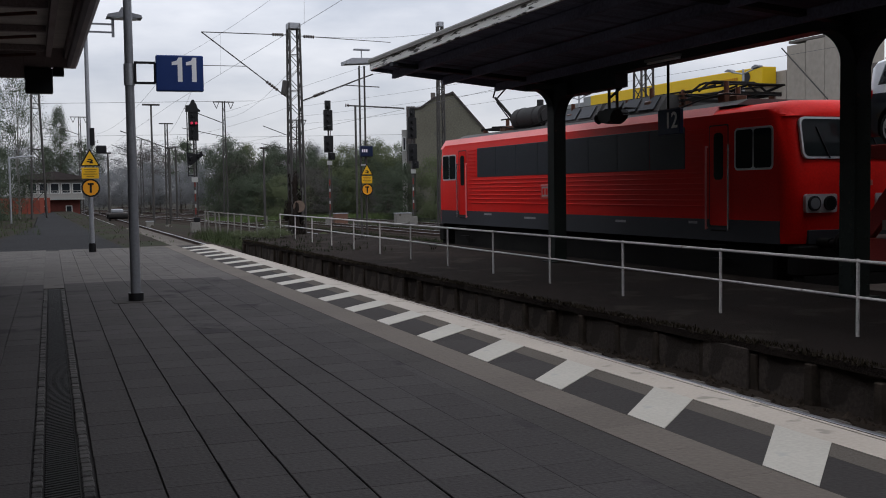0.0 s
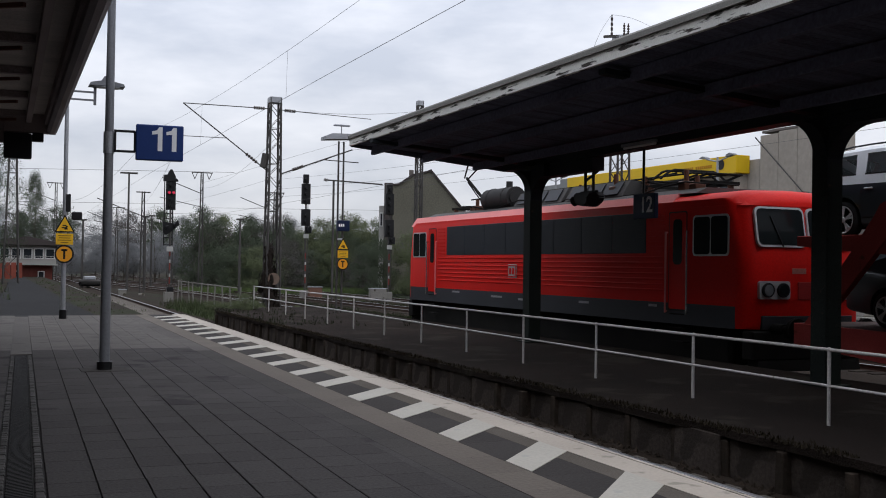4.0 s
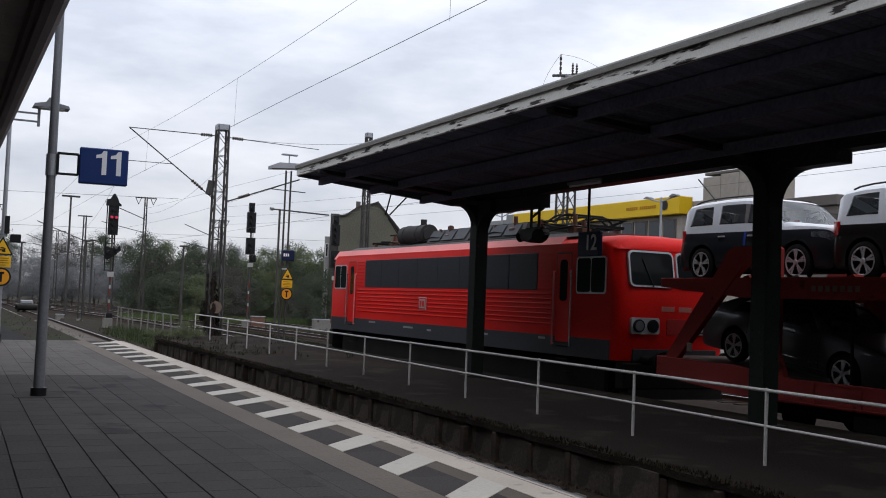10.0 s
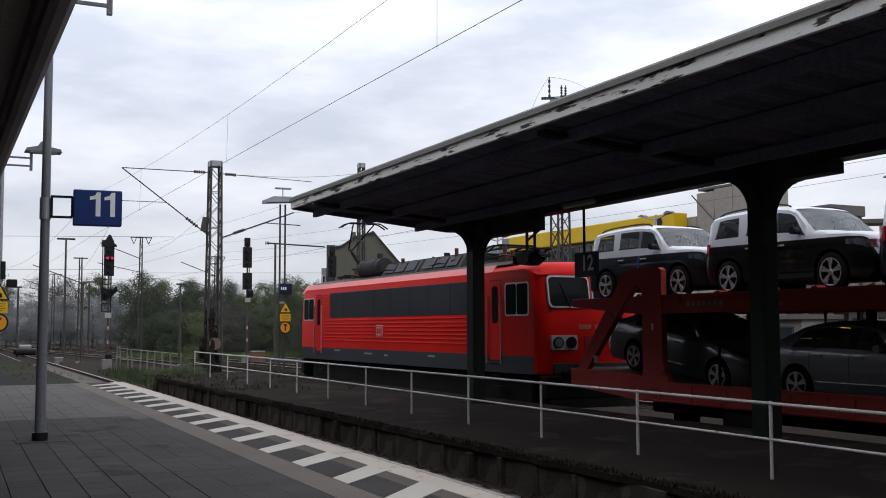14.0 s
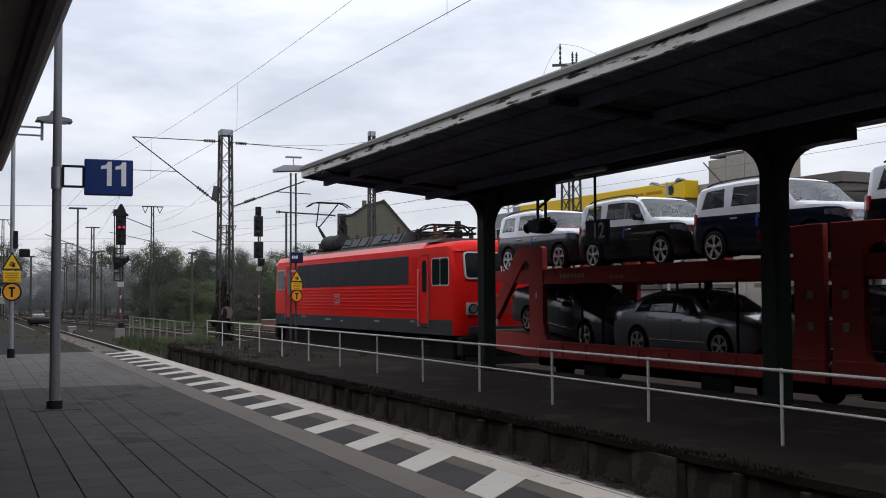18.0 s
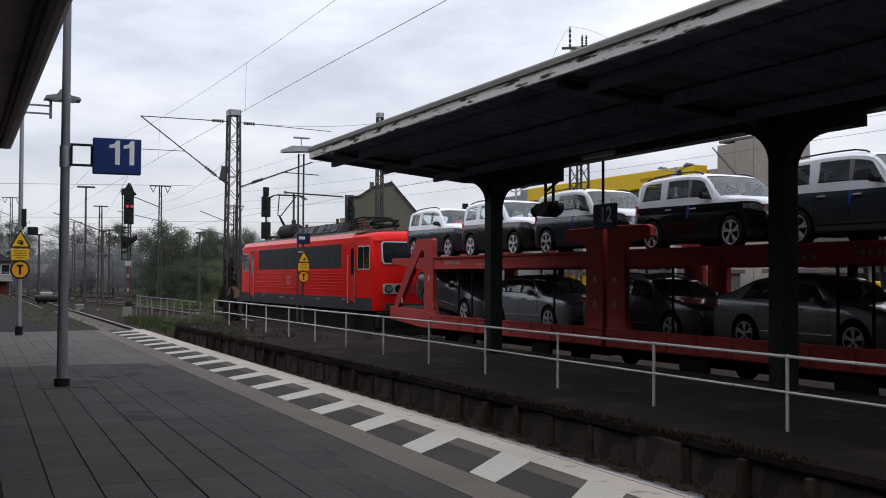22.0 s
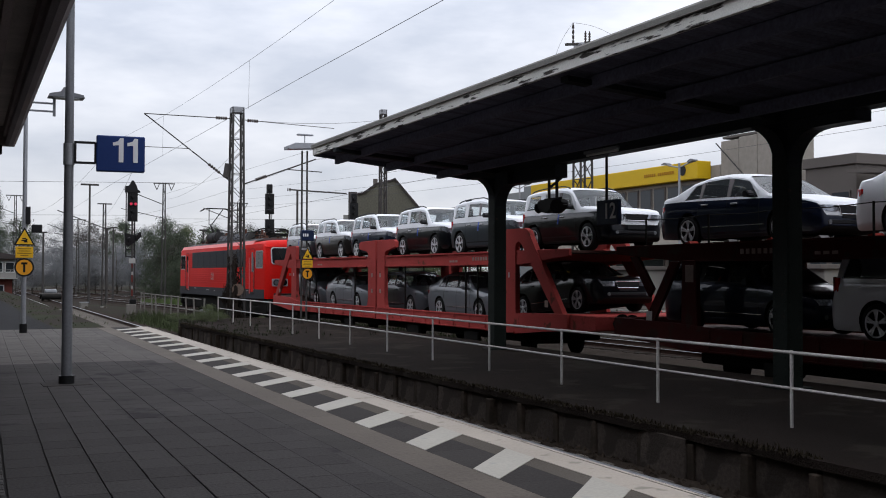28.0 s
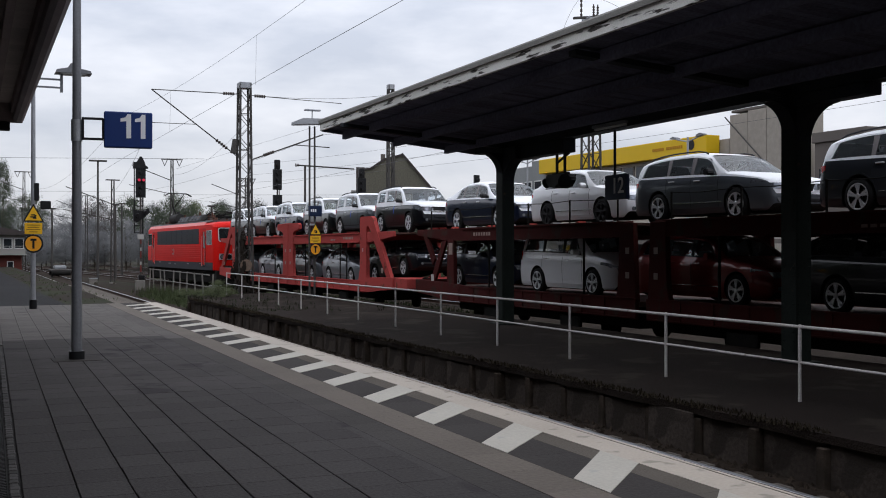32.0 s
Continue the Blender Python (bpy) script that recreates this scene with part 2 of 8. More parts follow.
RED = mat("loco_red", (0.66, 0.010, 0.006), 0.5, vary=0.16, scale=3, fine=25, spec=0.12)
REDROOF = mat("faded_skylit_roof_edge", (0.74, 0.24, 0.23), 0.55, vary=0.15, scale=4)
LOCOGREY = mat("loco_grey_sill", (0.036, 0.038, 0.044), 0.6, vary=0.25, scale=4)
ROOFGREY = mat("loco_roof_grey", (0.075, 0.072, 0.07), 0.75, vary=0.3, scale=5)
LOUVRE = mat("grey_louvre", (0.030, 0.034, 0.042), 0.5, vary=0.2, scale=5)
WAGONOLD = mat("sooty_red_wagon", (0.060, 0.013, 0.012), 0.8, vary=0.4, scale=4, spots=((0.05, 0.025, 0.02), 0.56, 2.0), spec=0.06)
WAGON = mat("oxide_red_wagon", (0.39, 0.063, 0.057), 0.75, vary=0.3, scale=4, spots=((0.16, 0.05, 0.035), 0.64, 3.0), spec=0.06)
DECK = mat("dirty_deck", (0.10, 0.055, 0.045), 0.8, vary=0.4, scale=4)
CABGLASS = mat("tinted_cab_glass", (0.012, 0.015, 0.016), 0.08, vary=0.1, spec=0.12)
CHROME = mat("chrome_trim", (0.65, 0.66, 0.68), 0.2, 0.9, vary=0.05)
LENS = mat("lamp_lens", (0.80, 0.83, 0.86), 0.10, 0.35, vary=0.1)
# strong tone noise stands in for sparkle in the reflectors
CARLAMP = mat("car_headlamp", (0.42, 0.45, 0.50), 0.12, 0.7, vary=0.9, scale=40, fine=22, spec=0.5)
LAMPGLASS = mat("dull_lamp_glass", (0.20, 0.21, 0.22), 0.15, 0.3, vary=0.1)
REDLENS = mat("red_lens", (0.45, 0.01, 0.01), 0.2, vary=0.1)
TYRE = mat("tyre_rubber", (0.014, 0.014, 0.014), 0.85, vary=0.2)
ALLOY = mat("alloy_rim", (0.66, 0.67, 0.69), 0.28, 0.25, vary=0.1)
FILM = mat("white_transit_film", (0.90, 0.92, 0.95), 0.3, vary=0.07, scale=6)
PLASTIC = mat("black_plastic", (0.02, 0.02, 0.022), 0.6, vary=0.2)
STICKER = mat("blue_tape", (0.03, 0.08, 0.42), 0.5, vary=0.1)
SIGRED = glow("signal_red_light", (0.55, 0.02, 0.06), 0.40)


def clear_glass(name, tint):
    """Tinted car glass: lets light through and mirrors by Fresnel."""
    m = bpy.data.materials.new(name)
    m.use_nodes = True
    n, l = m.node_tree.nodes, m.node_tree.links
    n.remove(n["Principled BSDF"])
    tr, gl, mx, fr = (n.new(k) for k in ("ShaderNodeBsdfTransparent", "ShaderNodeBsdfGlossy", "ShaderNodeMixShader", "ShaderNodeFresnel"))
    tr.inputs["Color"].default_value = (*tint, 1)
    gl.inputs["Roughness"].default_value = 0.02
    fr.inputs["IOR"].default_value = 1.6
    l.new(fr.outputs[0], mx.inputs[0])
    l.new(tr.outputs[0], mx.inputs[1])
    l.new(gl.outputs[0], mx.inputs[2])
    veil, film = n.new("ShaderNodeBsdfDiffuse"), n.new("ShaderNodeMixShader")
    veil.inputs["Color"].default_value = (0.45, 0.50, 0.52, 1)
    film.inputs[0].default_value = 0.09        # pale veil put in for the sky light seen in the panes
    l.new(mx.outputs[0], film.inputs[1])
    l.new(veil.outputs[0], film.inputs[2])
    l.new(film.outputs[0], n["Material Output"].inputs["Surface"])
    return m


CARGLASS = clear_glass("tinted_car_glass", (0.88, 0.93, 0.95))
PILLAR = mat("grey_pillar_film", (0.22, 0.20, 0.20), 0.4, vary=0.1)
SEAT = mat("grey_seat_cloth", (0.20, 0.20, 0.205), 0.9, vary=0.2)
ALU = mat("dull_aluminium", (0.52, 0.53, 0.54), 0.5, 0.4, vary=0.15)


def paint(name, color, metal=0.30):
    """Metallic car paint under clear coat."""
    m = mat(name, color, 0.30, metal, vary=0.06, scale=3, fine=120, spec=0.15)
    b = m.node_tree.nodes["Principled BSDF"]
    b.inputs["Coat Weight"].default_value, b.inputs["Coat Roughness"].default_value = 0.7, 0.03
    return m


# ---------------------------------------------------------------- mesh helpers
def box(bm, x0, y0, z0, x1, y1, z1):
    r = bmesh.ops.create_cube(bm, size=1.0, matrix=Matrix.LocRotScale(((x0 + x1) / 2, (y0 + y1) / 2, (z0 + z1) / 2), None, (abs(x1 - x0), abs(y1 - y0), abs(z1 - z0))))
    return r["verts"]


def rbox(bm, x0, y0, z0, x1, y1, z1, r=0.01, seg=1):
    v = box(bm, x0, y0, z0, x1, y1, z1)
    e = list({e for q in v for e in q.link_edges})
    bmesh.ops.bevel(bm, geom=e, offset=r, segments=seg, affect="EDGES", profile=0.6)


def tube(bm, p, q, r, n=8, r2=None):
    p, q = Vector(p), Vector(q)
    d = q - p
    m = Matrix.Translation((p + q) / 2) @ d.to_track_quat("Z", "Y").to_matrix().to_4x4()
    bmesh.ops.create_cone(bm, cap_ends=True, segments=n, radius1=r, radius2=r if r2 is None else r2, depth=d.length, matrix=m)


def sweep(bm, pts, r, n=5):
    """One continuous tube along a line of points."""
    pts = [Vector(p) for p in pts]
    rings = []
    for i, p in enumerate(pts):
        d = (pts[min(i + 1, len(pts) - 1)] - pts[max(i - 1, 0)]).normalized()
        q = d.to_track_quat("Z", "Y")
        rings.append([bm.verts.new(p + q @ Vector((r * math.cos(6.2832 * k / n), r * math.sin(6.2832 * k / n), 0))) for k in range(n)])
    for a, b in zip(rings, rings[1:]):
        for k in range(n):
            bm.faces.new((a[k], a[(k + 1) % n], b[(k + 1) % n], b[k]))
    bm.faces.new(rings[0])
    bm.faces.new(rings[-1])


def bar(bm, p, q, w, h=None):
    """A rectangular bar from p to q, w across and h up."""
    p, q = Vector(p), Vector(q)
    d = q - p
    m = Matrix.Translation((p + q) / 2) @ d.to_track_quat("Z", "Y").to_matrix().to_4x4() @ Matrix.Diagonal((w, h or w, d.length, 1))
    bmesh.ops.create_cube(bm, size=1.0, matrix=m)


def prism(bm, pts, axis, a, b):
    """A polygon of 2D points pushed along an axis from a to b. axis x: points are (y, z); y: (x, z); z: (x, y)."""
    def at(p, c):
        return (c, p[0], p[1]) if axis == "x" else (p[0], c, p[1]) if axis == "y" else (p[0], p[1], c)
    v0, v1 = [bm.verts.new(at(p, a)) for p in pts], [bm.verts.new(at(p, b)) for p in pts]
    bm.faces.new(v0)
    bm.faces.new(v1[::-1])
    for i in range(len(pts)):
        j = (i + 1) % len(pts)
        bm.faces.new((v0[j], v0[i], v1[i], v1[j]))


def mesh_of(name, bm, material, smooth=0):
    bmesh.ops.recalc_face_normals(bm, faces=bm.faces[:])
    me = bpy.data.meshes.new(name)
    bm.to_mesh(me)
    bm.free()
    for m in material if isinstance(material, (list, tuple)) else [material]:
        me.materials.append(m)
    if smooth:
        me.shade_smooth()
        me.set_sharp_from_angle(angle=radians(smooth))
    return me


def part(name, bm, material, parent=None, label="", smooth=0, at=None):
    me = bm if isinstance(bm, bpy.types.Mesh) else mesh_of(name, bm, material, smooth)
    ob = new(name, me)
    if parent:
        ob.parent = parent
    if at is not None:
        ob.matrix_basis = at
    return tagged(ob, label)


def thing(name, label, category, m=None, group="", kind=""):
    ob = new(name)
    ob.empty_display_size = 0.2
    if m is not None:
        ob.matrix_basis = m
    return tagged(ob, label, category, group, kind)


def solid(name, bm, material, label, category, m=None, kind="structure", smooth=0):
    ob = part(name, bm, material, None, "", smooth, m)
    return tagged(ob, label, category, "", kind)


def BM():
    return bmesh.new()


def writing(name, text, size, material, parent, m, depth=0.004, label="", bold=0.0):
    """Letters of the built-in font as a mesh. They stand in the xy plane of m."""
    cu = bpy.data.curves.new(name, "FONT")
    cu.body, cu.size, cu.extrude, cu.align_x, cu.align_y = text, size, depth, "CENTER", "CENTER"
    cu.offset = bold
    tmp = bpy.data.objects.new(name, cu)
    scene.collection.objects.link(tmp)
    dg = bpy.context.evaluated_depsgraph_get()
    me = bpy.data.meshes.new_from_object(tmp.evaluated_get(dg))
    bpy.data.objects.remove(tmp)
    me.materials.clear()
    me.materials.append(material)
    ob = new(name, me)
    ob.parent = parent
    ob.matrix_basis = m
    return tagged(ob, label)


# ---------------------------------------------------------------- ground and tracks
def own_edge(y):
    return 4.315 + 0.0245 * y


def train_x(y):
    d = max(0.0, min(y, 115.0) - 45.0)
    return 15.28 - d * d / 1150.0 - max(0.0, y - 115.0) * 2 * 70 / 1150.0


bm = BM()
xs = [-2500, -600, -150, -60, -25, -8, 0, 8, 16, 24, 40, 70, 150, 400, 1000, 2500]
ys = [-2500, -400, -80, -20, 0, 15, 30, 45, 60, 80, 100, 140, 220, 500, 1200, 3500]
grid = [[bm.verts.new((x, y, -1.0 if -10 < y < 240 and -6 < x < 30 else -1.02)) for x in xs] for y in ys]
for j in range(len(ys) - 1):
    for i in range(len(xs) - 1):
        bm.faces.new((grid[j][i], grid[j][i + 1], grid[j + 1][i + 1], grid[j + 1][i]))
solid("ground", bm, SOIL, "rough grass and gravel railway land", "ground")


def ribbon(bm, fx, y0, y1, step, prof):
    """A profile of (x, z) points swept along the line x = fx(y)."""
    rows, y = [], y0
    while y < y1 + 0.01:
        rows.append([bm.verts.new((fx(y) + p[0], y, p[1])) for p in prof])
        y += step
    for a, b in zip(rows, rows[1:]):
        for i in range(len(prof) - 1):
            bm.faces.new((a[i], a[i + 1], b[i + 1], b[i]))


def track(fx, y0, y1, name, sleeper_to, near=False):
    tr = thing("railway_track", "railway track with rusty rails on brown ballast, running past the platforms", "track", kind="structure")
    b = BM()
    ribbon(b, fx, y0, y1, 3.0, [(-2.1, -1.0), (-1.45, -0.925), (1.45, -0.925), (2.1, -1.0)])
    part("ballast_bed", b, BALLAST, tr)
    for s in (-0.7535, 0.7535):
        b = BM()
        ribbon(b, fx, y0, y1, 3.0, [(s - 0.07, -0.91), (s - 0.02, -0.88), (s - 0.02, -0.80), (s - 0.036, -0.79), (s - 0.036, -0.765)])
        ribbon(b, fx, y0, y1, 3.0, [(s + 0.036, -0.765), (s + 0.036, -0.79), (s + 0.02, -0.80), (s + 0.02, -0.88), (s + 0.07, -0.91)])
        r = part("rail", b, RUST, tr)
        b = BM()
        ribbon(b, fx, y0, y1, 3.0, [(s - 0.036, -0.765), (s - 0.028, -0.76), (s + 0.028, -0.76), (s + 0.036, -0.765)])
        part("rail_head", b, STEEL, r, "shiny worn rail head")
    b = BM()
    rbox(b, -1.3, -0.13, -0.98, 1.3, 0.13, -0.895, 0.02)
    me = mesh_of("sleeper", b, SLEEPEROLD if fx(0) > 10 else SLEEPER)
    y = max(y0, -3.0) + 0.3
    while y < sleeper_to:
        sl = new("sleeper", me)
        sl.parent = tr
        sl.location = (fx(y), y, 0)
        y += 0.6
    return tr


def own_x(y):
    return 6.05 + 0.0165 * y


track(own_x, -60, 240, "own", 75)
track(train_x, -60, 180, "train", 90)
track(lambda y: 20.2 - max(0.0, y - 40) ** 2 / 1500.0, 10, 170, "third", 60)
track(lambda y: 24.9 - max(0.0, y - 50) ** 2 / 2600.0, 10, 190, "fourth", 50)
# loose stones on the ballast between the platforms
rs = random.Random(4)
vs, fs = [], []
for i in range(5200):
    y = rs.uniform(2.5, 30)
    x = own_x(y) + rs.uniform(-1.55, 1.7)
    r = rs.uniform(0.022, 0.05)
    if abs(abs(x - own_x(y)) - 0.7535) < 0.09:
        continue
    k = len(vs)
    a = rs.uniform(0, 6.28)
    for j in range(4):
        vs.append((x + r * math.cos(a + j * 1.57), y + r * rs.uniform(0.7, 1.2) * math.sin(a + j * 1.57), -0.945 + rs.uniform(0, 0.02)))
    vs.append((x + rs.uniform(-0.4, 0.4) * r, y + rs.uniform(-0.4, 0.4) * r, -0.93 + r * 0.9))
    fs += [(k, k + 1, k + 4), (k + 1, k + 2, k + 4), (k + 2, k + 3, k + 4), (k + 3, k, k + 4)]
me = bpy.data.meshes.new("ballast_stones")
me.from_pydata(vs, [], fs)
me.materials.append(BALLAST)
tagged(new("ballast_stones", me), "brown crushed ballast stones between the rails", "ballast", "", "stuff")

# ---------------------------------------------------------------- own platform
bm = BM()
prism(bm, [(-7, -60), (own_edge(-60) - 0.02, -60), (own_edge(29.5) - 0.02, 29.5), (-7, 29.4)], "z", -1.0, -0.014)
platform = solid("platform_floor", bm, [JOINT], "grey slab platform with a painted edge and a drain channel", "platform")
TILT = -1.75   # the slab rows lean a little from the edge


def slab_x(c, y):
    return -3.043 + 0.306 * c + 0.0305 * (y - 5.0)


def slab_mesh(w, l, h=0.045, gap=0.004):
    b = BM()
    rbox(b, gap / 2, gap / 2, -h, w - gap / 2, l - gap / 2, 0.0, 0.003)
    return b


slab_me = mesh_of("paving_slab", slab_mesh(0.2965, 0.3940, gap=0.0), SLAB)


def make_slabs():
    """Singly laid slabs near the viewer, the far ones in one mesh."""
    r = random.Random(7)
    far_v, far_f, far_m = [], [], []
    lean = Matrix.Rotation(radians(TILT), 4, "Z")
    for row in range(-20, 63):
        y = 4.0 + 0.40 * row
        for c in range(0, 22):
            x = slab_x(c, y)
            if x + 0.31 > own_edge(y) - 1.565:
                continue
            if -0.02 < c - 10 < 0.5:
                continue
            z = -0.001 + r.uniform(-0.0008, 0.0008)
            if 0 <= row < 17 and 9 <= c < 22:
                s = new("paving_slab", slab_me)
                s.parent = platform
                s.matrix_basis = Matrix.Translation((x + 0.0048 + r.uniform(-0.0018, 0.0018), y + 0.002 + r.uniform(-0.0012, 0.0012), z)) @ Matrix.Rotation(radians(TILT + r.uniform(-0.25, 0.25)), 4, "Z")
            else:
                k = len(far_v)
                gx, gy = (0.0050, 0.0034) if y < 15 else (0.0028, 0.0020)
                # past y 17.6 the tone lightens to stand for open sky
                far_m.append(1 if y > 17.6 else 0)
                for px, py in ((gx, gy), (0.306 - gx, gy), (0.306 - gx, 0.40 - gy), (gx, 0.40 - gy)):
                    q = lean @ Vector((px, py, 0))
                    far_v.append((x + q.x, y + q.y, z))
                for px, py in ((0, 0), (0.306, 0), (0.306, 0.40), (0, 0.40)):
                    q = lean @ Vector((px, py, 0))
                    far_v.append((x + q.x, y + q.y, z - 0.02))
                far_f.append((k, k + 1, k + 2, k + 3))
                far_f += [(k + i, k + 4 + i, k + 4 + (i + 1) % 4, k + (i + 1) % 4) for i in range(4)]
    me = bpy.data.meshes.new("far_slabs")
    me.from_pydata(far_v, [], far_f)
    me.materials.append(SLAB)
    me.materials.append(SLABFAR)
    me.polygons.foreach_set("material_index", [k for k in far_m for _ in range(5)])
    o = new("far_slabs", me)
    o.parent = platform
    tagged(o, "grey concrete slabs", "", "", "stuff")


# edge bands: dark pavers, tan strip, hatched white paint, cream edge
def strip(name, d0, d1, piece, material, z=0.0, joint=0.002, y0=-9.0, y1=29.5, one=True, label=""):
    vs, fs, y = [], [], y0
    while y < y1:
        ye = min(y + piece, y1)
        k = len(vs)
        for yy, jj in ((y, joint), (ye, -joint)):
            yy += jj / 2
            vs += [(own_edge(yy) - d1 + joint / 2, yy, z), (own_edge(yy) - d0 - joint / 2, yy, z)]
        vs += [(p[0], p[1], z - 0.03) for p in vs[k:k + 4]]
        fs += [(k, k + 1, k + 3, k + 2), (k + 1, k + 5, k + 7, k + 3), (k, k + 2, k + 6, k + 4), (k, k + 4, k + 5, k + 1), (k + 2, k + 3, k + 7, k + 6)]
        y = ye
    me = bpy.data.meshes.new(name)
    me.from_pydata(vs, [], fs)
    me.materials.append(material)
    o = new(name, me)
    o.parent = platform
    return tagged(o, label, "", "", "")


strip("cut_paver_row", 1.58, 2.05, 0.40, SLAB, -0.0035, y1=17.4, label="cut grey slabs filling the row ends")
strip("cut_paver_row", 1.58, 2.05, 0.40, SLABFAR, -0.0035, y0=17.4, label="cut pale slabs filling the row ends, open-sky light put into the tone")
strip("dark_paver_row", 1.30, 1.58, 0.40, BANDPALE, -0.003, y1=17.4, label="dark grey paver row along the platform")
strip("dark_paver_row", 1.30, 1.58, 0.40, SLABFAR, -0.003, y0=17.4, label="pale paver row along the platform end, open-sky light put into the tone")
strip("tan_guide_strip", 0.95, 1.30, 0.60, TAN, label="tan ribbed guide strip for blind travellers")
strip("edge_paver_row", 0.51, 0.95, 0.70, BAND, label="dark grey pavers between painted bars")
strip("grit_row", 0.31, 0.51, 0.70, GRIT, label="light grit strip beside the painted edge")
strip("platform_coping", 0.028, 0.31, 1.0, CREAM, 0.004, label="platform edge painted cream white")
strip("coping_arris", -0.02, 0.014, 1.0, CREAM, 0.004, label="narrow outer lip of the platform edge")
bm = BM()
prism(bm, [(own_edge(-60) - 0.25, -60), (own_edge(-60) - 0.0, -60), (own_edge(29.5), 29.5), (own_edge(29.5) - 0.25, 29.5)], "z", -1.0, -0.03)
solid("platform_edge_wall", bm, CONC, "concrete wall below the platform edge", "wall")
bars_y = 6.53 - 1.327 * 6
bm_bar = BM()
prism(bm_bar, [(-0.95, 0.0), (-0.31, 0.66), (-0.31, 1.14), (-0.95, 0.42)], "z", -0.01, 0.0045)
bar_me = mesh_of("painted_bar", bm_bar, WHITE)
for i in range(23):
    y = bars_y + 1.327 * i
    o = new("painted_bar", bar_me)
    o.parent = platform
    o.location = (own_edge(y), y, 0.0005)
    o.rotation_euler = (0, 0, -0.0245)
MATGRATE = mat("dirty_cast_iron", (0.017, 0.016, 0.016), 0.7, 0.3, vary=0.35, scale=8)
# drain channel with a cast grate
drain = thing("drain_channel", "rusty slotted cast iron drain channel set in the platform", "drain", Matrix.Translation((slab_x(10, 5.0), 5.0, 0)) @ Matrix.Rotation(radians(TILT), 4, "Z"))
bm = BM()
for xa, xb in ((0.0, 0.06), (0.235, 0.30)):
    rk = random.Random(int(xa * 100))
    for i in range(150):
        y = -3.0 + 0.1 * i
        rbox(bm, xa + rk.uniform(0.002, 0.008), y + 0.004, -0.05, xb - rk.uniform(0.002, 0.008), y + rk.uniform(0.085, 0.097), rk.uniform(-0.004, 0.003), 0.006)
tagged(part("kerb_cobbles", bm, mat("small_dark_cobble", (0.046, 0.043, 0.041), 0.8, vary=0.4, bump=0.4, island=0.9), drain), "small dark cobbles along the drain", "", "", "stuff")
bm = BM()
for i in range(300):
    y = -2.0 + i * 0.047
    bar(bm, (0.067, y, -0.012), (0.223, y + 0.05, -0.012), 0.022, 0.02)
part("grate", bm, MATGRATE, drain)
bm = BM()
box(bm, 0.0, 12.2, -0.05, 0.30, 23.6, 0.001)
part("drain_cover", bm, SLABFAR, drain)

# asphalt path beyond the platform end, dropping a little
bm = BM()
prism(bm, [(-7, 29.45), (2.9, 29.55), (2.85, 40), (3.0, 55), (3.15, 80), (3.3, 99), (2.5, 100), (1.6, 80), (0.9, 54), (-0.2, 42), (-1.2, 37), (-7, 36)], "z", -0.9, -0.10)
solid("path_beyond_platform", bm, ASPHALT, "worn asphalt path beyond the platform end", "path")

# rough verge on both sides of the path
bm = BM()
for prof in ([(2.92, 29.6), (4.35, 29.6), (4.7, 45), (4.8, 60), (5.0, 80), (5.2, 112), (3.35, 112), (3.15, 80), (3.02, 55), (2.87, 40)],
             [(-30, 36.2), (-7, 36.05), (-1.25, 37.05), (-0.25, 42), (0.85, 54), (1.55, 80), (2.45, 100), (3.0, 112), (-30, 112)]):
    prism(bm, prof, "z", -1.0, -0.16)
solid("grass_verge", bm, SOIL, "rough grass and dirt verge beside the asphalt path", "verge")

# ---------------------------------------------------------------- island platform
def isl_edge(y):
    return 7.80 + 0.006 * y


bm = BM()
re = random.Random(12)
worn = [(isl_edge(y * 0.3) + re.uniform(-0.03, 0.035), y * 0.3) for y in range(133, -8, -1)]   # crumbled edge
prism(bm, [(isl_edge(-60), -60), (13.55, -60), (13.55, 44), (isl_edge(44) + 0.7, 44)] + worn, "z", OTHER - 0.09, OTHER)
solid("island_platform", bm, TARMAC, "dark worn tarmac island platform", "platform")
bm = BM()
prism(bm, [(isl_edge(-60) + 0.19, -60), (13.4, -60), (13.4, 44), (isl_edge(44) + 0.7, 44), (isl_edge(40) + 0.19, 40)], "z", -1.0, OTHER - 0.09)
core = solid("island_platform_wall", bm, EDGEWALL, "dark concrete panel wall under the island platform", "wall")
bm = BM()
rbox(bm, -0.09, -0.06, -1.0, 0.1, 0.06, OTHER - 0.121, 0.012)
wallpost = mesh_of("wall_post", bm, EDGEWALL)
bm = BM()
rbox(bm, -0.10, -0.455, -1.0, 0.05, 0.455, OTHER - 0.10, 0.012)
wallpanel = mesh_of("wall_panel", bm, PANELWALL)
for i in range(45):
    y = -2.0 + i * 1.0
    for me, nm, yy, dx in ((wallpost, "wall_post", y, 0.09), (wallpanel, "wall_panel", y + 0.5, 0.155)):
        if yy > 40:
            continue
        o = new(nm, me)
        o.parent = core
        o.location = (isl_edge(yy) + dx + 0.03 * math.sin(yy * 5.3), yy, 0.02 * math.sin(yy * 3.7))
        o.rotation_euler = (0.01 * math.sin(yy * 9.1), 0.03 * math.sin(yy * 4.3), 0.04 * math.sin(yy * 7.7))

# ---------------------------------------------------------------- island canopy
# both canopies run on unseen behind the viewer to y -55, for shade
CAN_Y0, CAN_Y1 = -55.0, 25.0
VALLEY = 12.6


